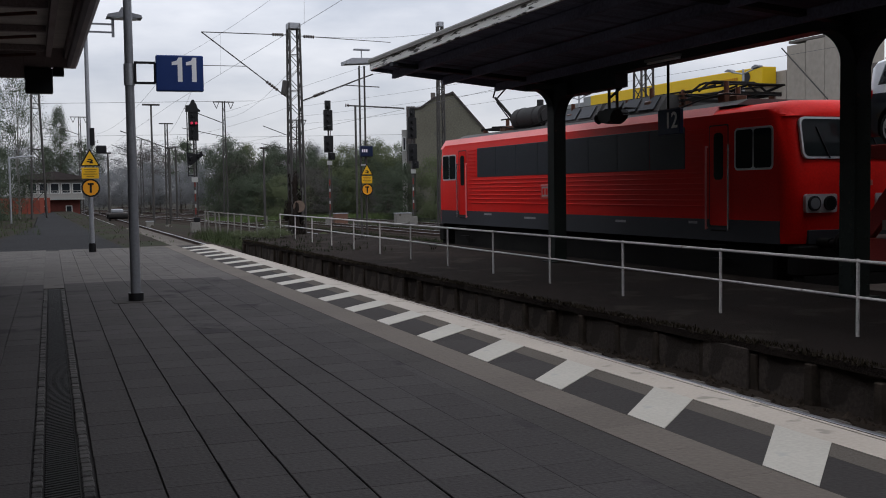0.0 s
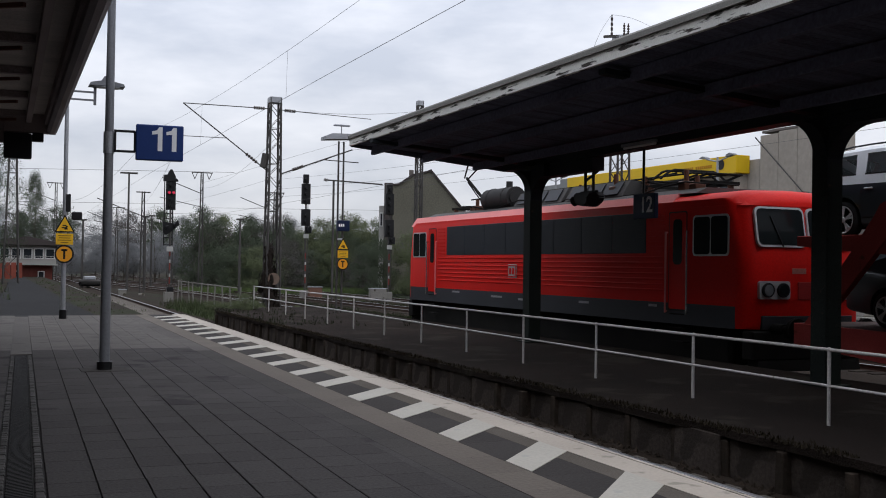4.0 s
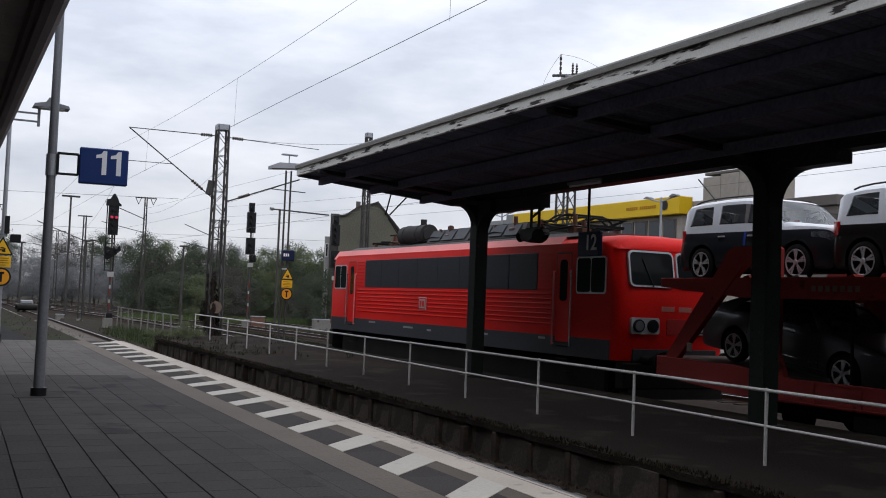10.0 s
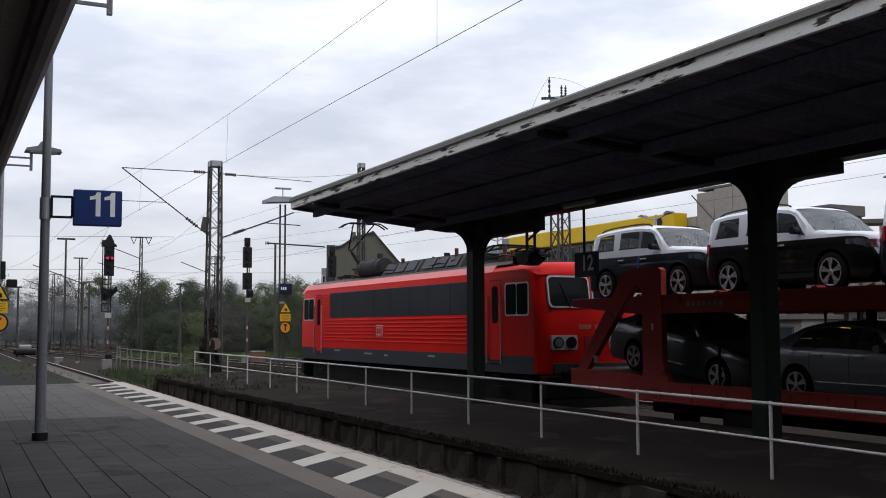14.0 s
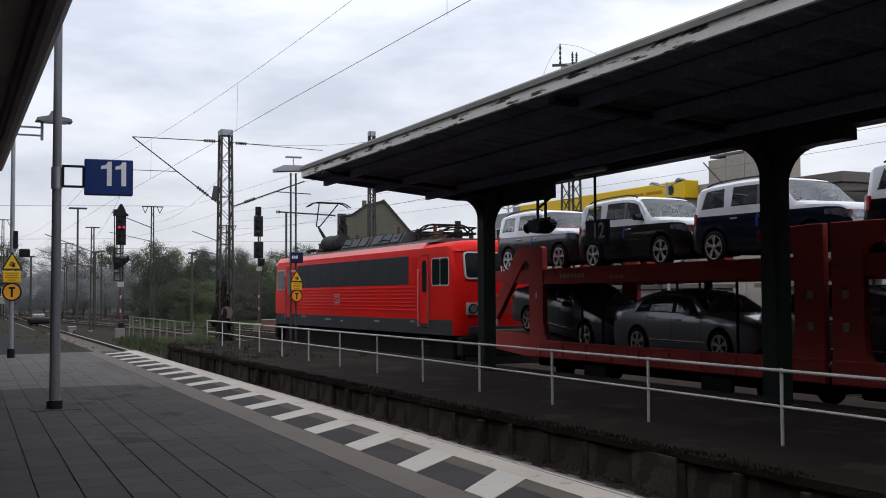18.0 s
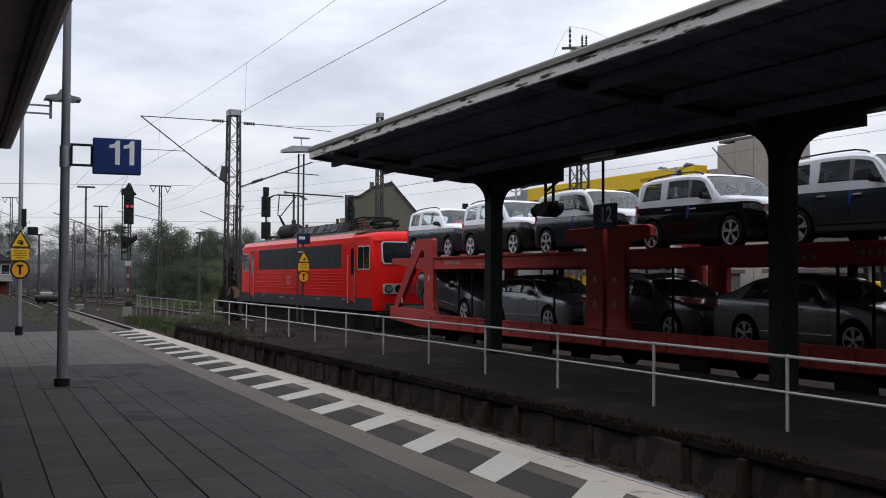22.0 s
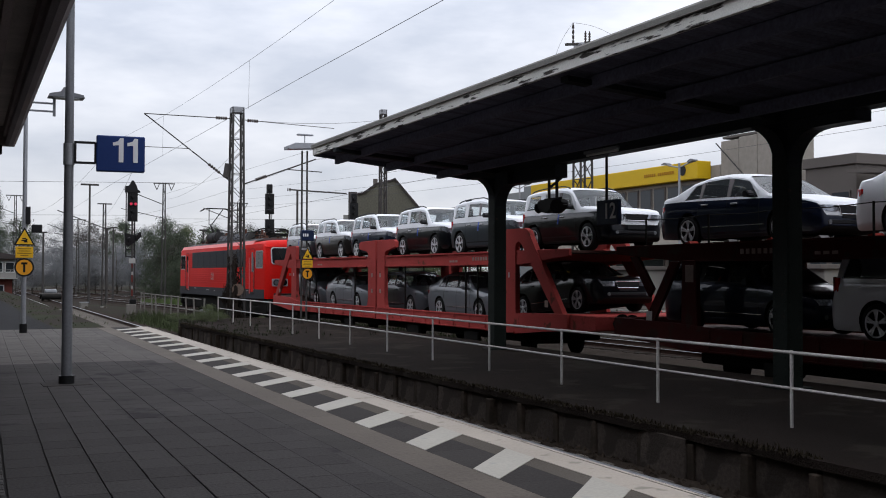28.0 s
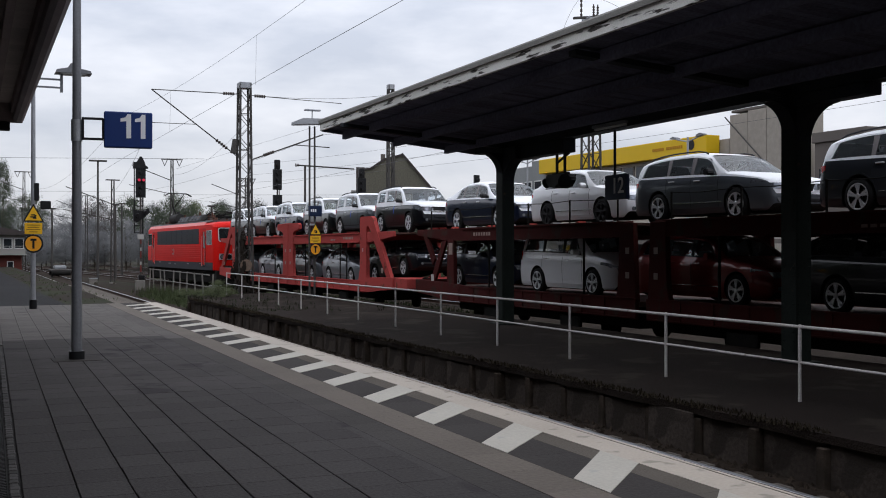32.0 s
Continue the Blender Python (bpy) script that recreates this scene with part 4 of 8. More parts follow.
def wheelset(parent, y, r=0.55, n=20):
    bm = BM()
    tube(bm, (-0.8, 0, 0), (0.8, 0, 0), 0.08, 8)
    for s in (-1, 1):
        tube(bm, (s * 0.70, 0, 0), (s * 0.80, 0, 0), r, n)
        tube(bm, (s * 0.80, 0, 0), (s * 0.86, 0, 0), r * 0.45, 10)
        for k in range(4):
            a = k * math.pi / 2
            box(bm, s * 0.80 - 0.012, r * 0.6 * math.cos(a) - 0.05, r * 0.6 * math.sin(a) - 0.05, s * 0.80 + 0.02, r * 0.6 * math.cos(a) + 0.05, r * 0.6 * math.sin(a) + 0.05)
    w = part("wheelset", bm, DARK, parent, at=pose(0, y, r))
    WHEELS.append((w, y, r))
    return w


def buffers(parent, y, s, z=1.05):
    for x in (-0.875, 0.875):
        bm = BM()
        tube(bm, (x, y, z), (x, y + s * 0.32, z), 0.10, 12)
        tube(bm, (x, y + s * 0.32, z), (x, y + s * 0.60, z), 0.07, 12)
        tube(bm, (x, y + s * 0.60, z), (x, y + s * 0.64, z), 0.23, 16)
        part("buffer", bm, DARK, parent, smooth=40)
    bm = BM()
    rbox(bm, -0.05, min(y, y + s * 0.45), z - 0.1, 0.05, max(y, y + s * 0.45), z + 0.05, 0.02)
    part("coupling", bm, DARK, parent)


# ---------------------------------------------------------------- locomotive
loco = thing("electric_locomotive", "red six-axle electric freight locomotive with dark louvre band and grey sill", "locomotive")
ON_TRAIN.append((loco, 9.2, 11.0, 0.0, 0.0))
LH = 9.15
W = 1.52


def rounded(a0, b0, a1, b1, r, n=4):
    """Outline of a rectangle with round corners, for prism()."""
    pts = []
    for ca, cb, q in ((a1 - r, b1 - r, 0), (a0 + r, b1 - r, 1), (a0 + r, b0 + r, 2), (a1 - r, b0 + r, 3)):
        pts += [(ca + r * math.cos(math.pi / 2 * (q + k / n)), cb + r * math.sin(math.pi / 2 * (q + k / n))) for k in range(n + 1)]
    return pts


# body: cab ends lean back above the lamps
outline = [(-LH + 0.03, 1.03), (LH - 0.03, 1.03), (LH, 1.20), (LH, 2.35), (LH - 0.04, 2.62), (LH - 0.20, 3.54), (LH - 0.45, 3.66), (-LH + 0.45, 3.66), (-LH + 0.20, 3.54), (-LH + 0.04, 2.62), (-LH, 2.35), (-LH, 1.20)]
bm = BM()
ring = []
for x, cut in ((-W, 0.40), (-W + 0.03, 0.27), (-W + 0.09, 0.16), (-W + 0.20, 0.07), (-W + 0.40, 0.02), (-W + 0.8, 0.0), (W - 0.8, 0.0), (W - 0.40, 0.02), (W - 0.20, 0.07), (W - 0.09, 0.16), (W - 0.03, 0.27), (W, 0.40)):
    ring.append([bm.verts.new((x, y - math.copysign(cut, y), z)) for y, z in outline])
for a, b in zip(ring, ring[1:]):
    for i in range(len(outline)):
        j = (i + 1) % len(outline)
        bm.faces.new((a[i], a[j], b[j], b[i]))
bm.faces.new(ring[0])
bm.faces.new(ring[-1][::-1])
body = part("body", bm, RED, loco, "red painted body shell", 30)
for s in (-1, 1):
    bm = BM()
    box(bm, s * (W + 0.004), -LH + 0.38, 1.02, s * (W - 0.1), LH - 0.38, 1.47)
    part("sill_band", bm, LOCOGREY, loco, "dark grey sill band")
    bm = BM()
    rbox(bm, -1.16, s * (LH + 0.006), 1.02, 1.16, s * (LH - 0.1), 1.30, 0.01)
    part("end_sill", bm, LOCOGREY, loco)
LOCOMARK2 = mat("dusty_pale_marking", (0.26, 0.26, 0.26), 0.7, vary=0.35, scale=20)
# faded roof edge with sky light put into its pink, then the grey roof
bm = BM()
prism(bm, [(-W + 0.012, 3.56), (W - 0.012, 3.56), (W - 0.22, 3.86), (-W + 0.22, 3.86)], "y", -LH + 2.6, LH - 0.34)
part("roof_edge", bm, REDROOF, loco, "faded red roof edge, sky light put into its pink")
bm = BM()
arch = [(-W - 0.004, 3.50), (-W + 0.02, 3.60), (-W + 0.10, 3.70), (-W + 0.24, 3.78), (-W + 0.55, 3.84), (0, 3.87), (W - 0.55, 3.84), (W - 0.24, 3.78), (W - 0.10, 3.70), (W - 0.02, 3.60), (W + 0.004, 3.50)]
loops = []
for y, k, dn in ((-LH + 0.17, 0.80, 0.30), (-LH + 0.22, 0.88, 0.20), (-LH + 0.34, 0.95, 0.09), (-LH + 0.52, 0.99, 0.025), (-LH + 0.75, 1.0, 0.0), (-LH + 2.6, 1.0, 0.0)):
    loops.append([bm.verts.new((x * k, y, max(3.50, z - dn))) for x, z in arch])
for a, b in zip(loops, loops[1:]):
    for i in range(len(arch) - 1):
        bm.faces.new((a[i], a[i + 1], b[i + 1], b[i]))
bm.faces.new(loops[0])
bm.faces.new(loops[-1])
part("cab_roof", bm, RED, loco, "rounded red cab roof", 40)
bm = BM()
prism(bm, [(-W + 0.24, 3.85), (W - 0.24, 3.85), (W - 0.55, 3.98), (-W + 0.55, 3.98)], "y", -LH + 2.0, LH - 1.2)
part("roof", bm, ROOFGREY, loco)
for s in (-1, 1):
    # louvre band in panels
    for i in range(8):
        y0 = -5.65 + i * 1.4125
        bm = BM()
        rbox(bm, s * (W + 0.012), y0 + 0.006, 2.55, s * (W - 0.06), y0 + 1.4065, 3.47, 0.008)
        pn = part("louvre_panel", bm, LOUVRE, loco, "dark grey louvre panel")
        bm = BM()
        for k in range(14):
            z = 2.60 + k * 0.062
            box(bm, s * (W + 0.012), y0 + 0.05, z, s * (W + 0.022), y0 + 1.36, z + 0.022)
        part("louvre_slats", bm, LOUVRE, pn)
    # pressed ribs
    for z in (1.74, 1.86, 1.98, 2.10, 2.22, 2.34, 2.46):
        bm = BM()
        box(bm, s * (W + 0.022), -6.35, z - 0.018, s * (W - 0.02), 6.35, z + 0.018)
        bmesh.ops.bevel(bm, geom=bm.edges[:], offset=0.007, segments=1, affect="EDGES")
        part("body_rib", bm, RED, loco)
    for ya, yb in ((-6.35, -5.72), (5.72, 6.35)):
        for k in range(8):
            z = 2.60 + 0.115 * k
            bm = BM()
            box(bm, s * (W + 0.022), ya, z - 0.018, s * (W - 0.02), yb, z + 0.018)
            part("body_rib", bm, RED, loco)
    for e in (-1, 1):
        # cab doors, handrails, steps
        yc = e * 6.85
        bm = BM()
        prism(bm, rounded(yc - 0.33, 1.30, yc + 0.33, 3.45, 0.05), "x", s * (W - 0.06), s * (W + 0.005))
        part("door_seal", bm, BLACK, loco)
        bm = BM()
        prism(bm, rounded(yc - 0.30, 1.34, yc + 0.30, 3.42, 0.05), "x", s * (W - 0.05), s * (W + 0.009))
        d = part("cab_door", bm, RED, loco)
        bm = BM()
        prism(bm, rounded(yc - 0.16, 2.30, yc + 0.16, 3.28, 0.10), "x", s * (W - 0.03), s * (W + 0.015))
        part("door_window", bm, CABGLASS, d)
        for dy in (-0.38, 0.38):
            bm = BM()
            tube(bm, (s * (W + 0.05), yc + dy, 1.25), (s * (W + 0.05), yc + dy, 3.02), 0.022)
            for z in (1.28, 3.0):
                tube(bm, (s * W, yc + dy, z), (s * (W + 0.05), yc + dy, z), 0.018)
            part("handrail", bm, CHROME if dy * e > 0 else REDROOF, loco)
        for z in (0.62, 0.92, 1.22):
            bm = BM()
            rbox(bm, s * (W - 0.15), yc - 0.25, z, s * (W + 0.02), yc + 0.25, z + 0.03, 0.004)
            part("step", bm, DARK, loco)
        # side window of the cab
        yw = e * 7.98
        bm = BM()
        prism(bm, rounded(yw - 0.60, 2.48, yw + 0.60, 3.34, 0.10), "x", s * (W - 0.04), s * (W + 0.010))
        wf = part("cab_side_window", bm, ALU, loco, "aluminium framed sliding cab window")
        for q, hw2 in ((-0.285, 0.265), (0.285, 0.265)):
            bm = BM()
            prism(bm, rounded(yw + q - hw2, 2.52, yw + q + hw2, 3.30, 0.07), "x", s * (W - 0.02), s * (W + 0.016))
            part("pane", bm, CABGLASS, wf)
    # builder's plate and markings
    bm = BM()
    rbox(bm, s * (W + 0.03), 0.68, 1.89, s * (W - 0.01), 1.22, 2.27, 0.01)
    lg = part("emblem_plate", bm, mat("emblem_white", (0.40, 0.36, 0.35), 0.5) if s < 0 else bpy.data.materials["emblem_white"], loco, "white emblem plate with red border")
    bm = BM()
    for ya, yb, za, zb in ((0.70, 1.20, 2.22, 2.25), (0.70, 1.20, 1.91, 1.94), (0.70, 0.74, 1.91, 2.25), (1.16, 1.20, 1.91, 2.25), (0.80, 0.93, 1.99, 2.17), (0.98, 1.11, 1.99, 2.17)):
        box(bm, s * (W + 0.034), ya, za, s * (W + 0.02), yb, zb)
    part("emblem", bm, RED, lg)
    for k, (y, w, z) in enumerate(((1.6, 0.9, 1.30), (0.3, 0.35, 1.27), (4.6, 0.7, 1.36), (-3.2, 0.6, 1.32), (-6.1, 0.4, 1.36))):
        bm = BM()
        box(bm, s * (W + 0.007), y, z, s * (W - 0.01), y + w * 0.8, z + 0.055)
        part("sill_marking", bm, LOCOMARK2, loco, "small pale marking bar")
# cab faces
LOCOMARK = mat("faded_marking", (0.45, 0.16, 0.13), 0.6, vary=0.3, scale=9)
for e in (-1, 1):
    m = pose(0, 0, 0) if e > 0 else pose(0, 0, 0, 0, 0, 180)
    slope = math.degrees(math.atan2(0.16, 0.92))
    fr = pose(0, LH - 0.115, 3.08, slope, 0, 0)
    for x0, x1 in ((-1.27, -0.03), (0.03, 1.27)):
        bm = BM()
        prism(bm, rounded(x0, -0.42, x1, 0.40, 0.13), "y", -0.02, 0.035)
        w = part("windscreen", bm, ALU, loco, "aluminium framed windscreen", at=m @ fr)
        bm = BM()
        prism(bm, rounded(x0 + 0.045, -0.375, x1 - 0.045, 0.355, 0.10), "y", 0.0, 0.044)
        part("pane", bm, CABGLASS, w)
        bm = BM()
        bar(bm, ((x0 + x1) / 2, 0.06, -0.42), ((x0 + x1) / 2 + 0.25, 0.06, 0.2), 0.02, 0.02)
        part("wiper", bm, BLACK, w)
    for x in (-0.86, 0.86):
        bm = BM()
        prism(bm, rounded(x - 0.38, 1.63, x + 0.38, 1.99, 0.05), "y", LH - 0.08, LH + 0.025)
        hb = part("headlamp_panel", bm, ALU, loco, "silver panel with two round lamps", at=m)
        for q in (-0.19, 0.19):
            bm = BM()
            tube(bm, (x + q, LH, 1.81), (x + q, LH + 0.07, 1.81), 0.145, 18)
            part("lamp_rim", bm, BLACK, hb, smooth=40)
            bm = BM()
            tube(bm, (x + q, LH + 0.055, 1.81), (x + q, LH + 0.075, 1.81), 0.11, 18)
            part("lamp_lens", bm, LAMPGLASS if q > 0 else CABGLASS, hb, smooth=40)
    for x0, x1 in ((-0.42, -0.06), (0.06, 0.42)):
        bm = BM()
        rbox(bm, x0, LH, 2.14, x1, LH + 0.008, 2.25, 0.004)
        part("marking_bar", bm, LOCOMARK, loco, "faded marking bar", at=m)
    bm = BM()
    rbox(bm, -0.27, LH, 1.62, 0.27, LH + 0.012, 1.98, 0.01)
    part("emblem_plate", bm, mat("emblem_red", (0.35, 0.02, 0.02), 0.5), loco, at=m)
    bm = BM()
    rbox(bm, -1.42, LH - 0.3, 0.42, 1.42, LH + 0.05, 1.0, 0.03)
    part("buffer_beam", bm, DARK, loco, at=m)
    bm = BM()
    prism(bm, [(LH - 0.25, 0.16), (LH + 0.10, 0.20), (LH + 0.05, 0.42), (LH - 0.25, 0.42)], "x", -1.3, 1.3)
    part("rail_guard", bm, DARK, loco, at=m)
    buffers(loco, e * LH, e)
# roof equipment
INSULATOR = mat("brown_insulator", (0.10, 0.045, 0.03), 0.3)


def roof_box(name, x0, y0, x1, y1, z0, z1, material=ROOFGREY, r=0.05):
    bm = BM()
    rbox(bm, x0, y0, z0, x1, y1, z1, r, 2)
    return part(name, bm, material, loco)


ROOFDARK = mat("sooty_tank_paint", (0.035, 0.034, 0.034), 0.75, vary=0.35, scale=5)
bm = BM()
tube(bm, (-0.75, 2.3, 4.28), (-0.75, 4.1, 4.28), 0.33, 18)
tube(bm, (-0.75, 2.22, 4.28), (-0.75, 4.18, 4.28), 0.24, 18)
for y in (2.7, 3.7):
    tube(bm, (-0.75, y, 4.28), (-0.75, y + 0.06, 4.28), 0.345, 18)
tube(bm, (-0.75, 2.75, 4.5), (-0.75, 2.75, 4.78), 0.1, 10)
part("air_tank", bm, ROOFDARK, loco, "grey cylindrical roof tank", smooth=40)
bm = BM()
tube(bm, (0.75, 2.3, 4.28), (0.75, 4.1, 4.28), 0.33, 18)
part("air_tank", bm, ROOFGREY, loco, smooth=40)
for ya, yb in ((-0.9, 1.9), (-3.9, -1.1)):
    bm = BM()
    prism(bm, [(-1.05, 3.96), (1.05, 3.96), (0.8, 4.36), (-0.8, 4.36)], "y", ya, yb)
    hs = part("roof_hood", bm, ROOFGREY, loco, "grey ventilated roof hood")
    for k in range(3):
        bm = BM()
        y0 = ya + 0.2 + k * (yb - ya - 0.3) / 3
        prism(bm, [(-1.04, 4.02), (-0.84, 4.33), (-0.86, 4.34), (-1.06, 4.03)], "y", y0, y0 + (yb - ya - 0.3) / 3 - 0.12)
        part("hood_grille", bm, LOUVRE, hs)
for y in (2.0, -1.0, -4.1, 5.0):
    bm = BM()
    tube(bm, (-0.5, y, 3.95), (-0.5, y, 4.45), 0.045, 10)
    for k in range(4):
        tube(bm, (-0.5, y, 4.05 + k * 0.09), (-0.5, y, 4.09 + k * 0.09), 0.10, 12)
    part("insulator", bm, INSULATOR, loco, smooth=40)
roof_box("switch_box", -0.25, 4.3, 0.25, 4.7, 3.95, 4.45)
for y, h in ((-6.6, 0.34), (-6.2, 0.5), (-3.3, 0.62), (-2.2, 0.42), (0.6, 0.55), (1.2, 0.42), (4.8, 0.40)):
    bm = BM()
    rbox(bm, -0.98, y - 0.13, 3.93, -0.70, y + 0.13, 3.93 + h * 0.5, 0.02)
    tube(bm, (-0.84, y, 3.93 + h * 0.45), (-0.84, y, 3.93 + h), 0.06, 10)
    part("roof_bushing", bm, INSULATOR, loco, "brown roof bushing on a small box", smooth=40)
for x in (-1.0, -0.2):
    bm = BM()
    sweep(bm, [(x, -7.2 + 0.8 * k, 4.05 + 0.10 * math.sin(k * 1.3)) for k in range(17)], 0.02, 6)
    part("roof_cable", bm, DARK, loco)
for x in (-0.5, 0.45):
    bm = BM()
    tube(bm, (x, -6.0, 4.40), (x, 6.0, 4.40), 0.022, 6)
    part("busbar", bm, DARK, loco)


def pantograph(yc, h, label):
    b = BM()
    for x in (-0.55, 0.55):
        bar(b, (x, yc - 1.0, 4.18), (x, yc + 1.0, 4.18), 0.07, 0.07)
    for y in (-1.0, 1.0):
        bar(b, (-0.62, yc + y, 4.19), (0.62, yc + y, 4.19), 0.07, 0.07)
    p = part("pantograph", b, DARK, loco, label)
    for x in (-0.55, 0.55):
        for y in (-0.8, 0.8):
            b = BM()
            tube(b, (x, yc + y, 3.9), (x, yc + y, 4.16), 0.08, 10)
            part("foot_insulator", b, INSULATOR, p)
    zt = 4.25 + h
    k = 1.15 + 0.15 * (1 - h)
    for s in (-1, 1):
        for x in (-0.5, 0.5):
            b = BM()
            tube(b, (x, yc + s * 0.35, 4.2), (x * 0.9, yc + s * k, 4.25 + h * 0.5), 0.032, 6)
            part("lower_arm", b, DARK, p)
            b = BM()
            tube(b, (x * 0.9, yc + s * k, 4.25 + h * 0.5), (x * 0.6, yc + s * 0.12, zt), 0.026, 6)
            part("upper_arm", b, DARK, p)
        b = BM()
        tube(b, (-0.5, yc + s * k, 4.25 + h * 0.5), (0.5, yc + s * k, 4.25 + h * 0.5), 0.025, 6)
        part("knee_tube", b, DARK, p)
    for y in (-0.15, 0.15):
        b = BM()
        sweep(b, [(-0.95, yc + y, zt - 0.18), (-0.7, yc + y, zt + 0.0), (-0.55, yc + y, zt + 0.05), (0.55, yc + y, zt + 0.05), (0.7, yc + y, zt), (0.95, yc + y, zt - 0.18)], 0.028, 6)
        part("contact_strip", b, DARK, p)
    return p


bm = BM()
for x in (-0.55, 0.55):
    bar(bm, (x, 5.5, 4.14), (x, 7.4, 4.14), 0.07, 0.07)
for y in (5.6, 6.5, 7.3):
    bar(bm, (-0.6, y, 4.15), (0.6, y, 4.15), 0.07, 0.07)
pan = part("pantograph", bm, DARK, loco, "raised single-arm pantograph")
for x in (-0.55, 0.55):
    for y in (5.8, 7.1):
        bm = BM()
        tube(bm, (x, y, 3.9), (x, y, 4.12), 0.08, 10)
        part("foot_insulator", bm, INSULATOR, pan)
bm = BM()
tube(bm, (0, 5.7, 4.2), (0, 7.5, 5.25), 0.055, 8, 0.045)
part("lower_arm", bm, DARK, pan)
for x in (-1, 1):
    bm = BM()
    tube(bm, (x * 0.08, 7.5, 5.25), (x * 0.42, 6.15, 6.12), 0.028, 6)
    part("upper_arm", bm, DARK, pan)
bm = BM()
tube(bm, (0, 6.0, 4.2), (0, 7.4, 5.1), 0.022, 6)
part("guide_rod", bm, DARK, pan)
for y in (6.0, 6.3):
    bm = BM()
    sweep(bm, [(-0.95, y, 5.98), (-0.7, y, 6.13), (-0.55, y, 6.17), (0.55, y, 6.17), (0.7, y, 6.13), (0.95, y, 5.98)], 0.028, 6)
    part("contact_strip", bm, DARK, pan)
pantograph(-5.2, 0.22, "folded pantograph")
bm = BM()
rbox(bm, -1.25, -8.3, 0.24, 1.25, 8.3, 1.0, 0.06)
part("underframe", bm, DARK, loco)
for yb in (-5.0, 5.0):
    for s in (-1, 1):
        bm = BM()
        prism(bm, [(yb - 2.9, 0.45), (yb - 2.5, 0.22), (yb + 2.5, 0.22), (yb + 2.9, 0.45), (yb + 2.9, 0.92), (yb - 2.9, 0.92)], "x", s * 1.0, s * 1.12)
        for k in (-1.85, 0, 1.85):
            box(bm, s * 1.0, yb + k - 0.22, 0.30, s * 1.2, yb + k + 0.22, 0.78)
            tube(bm, (s * 1.16, yb + k - 0.42, 0.55), (s * 1.16, yb + k - 0.42, 0.98), 0.09, 10)
            tube(bm, (s * 1.16, yb + k + 0.42, 0.55), (s * 1.16, yb + k + 0.42, 0.98), 0.09, 10)
        part("bogie_frame", bm, DARK, loco)
    for k in (-1.85, 0, 1.85):
        wheelset(loco, yb + k, 0.62)


DULLMARK = mat("dirty_pale_marking", (0.30, 0.22, 0.19), 0.7, vary=0.3, scale=9)
CHOCK = mat("chock_red", (0.28, 0.03, 0.02), 0.6, vary=0.2)


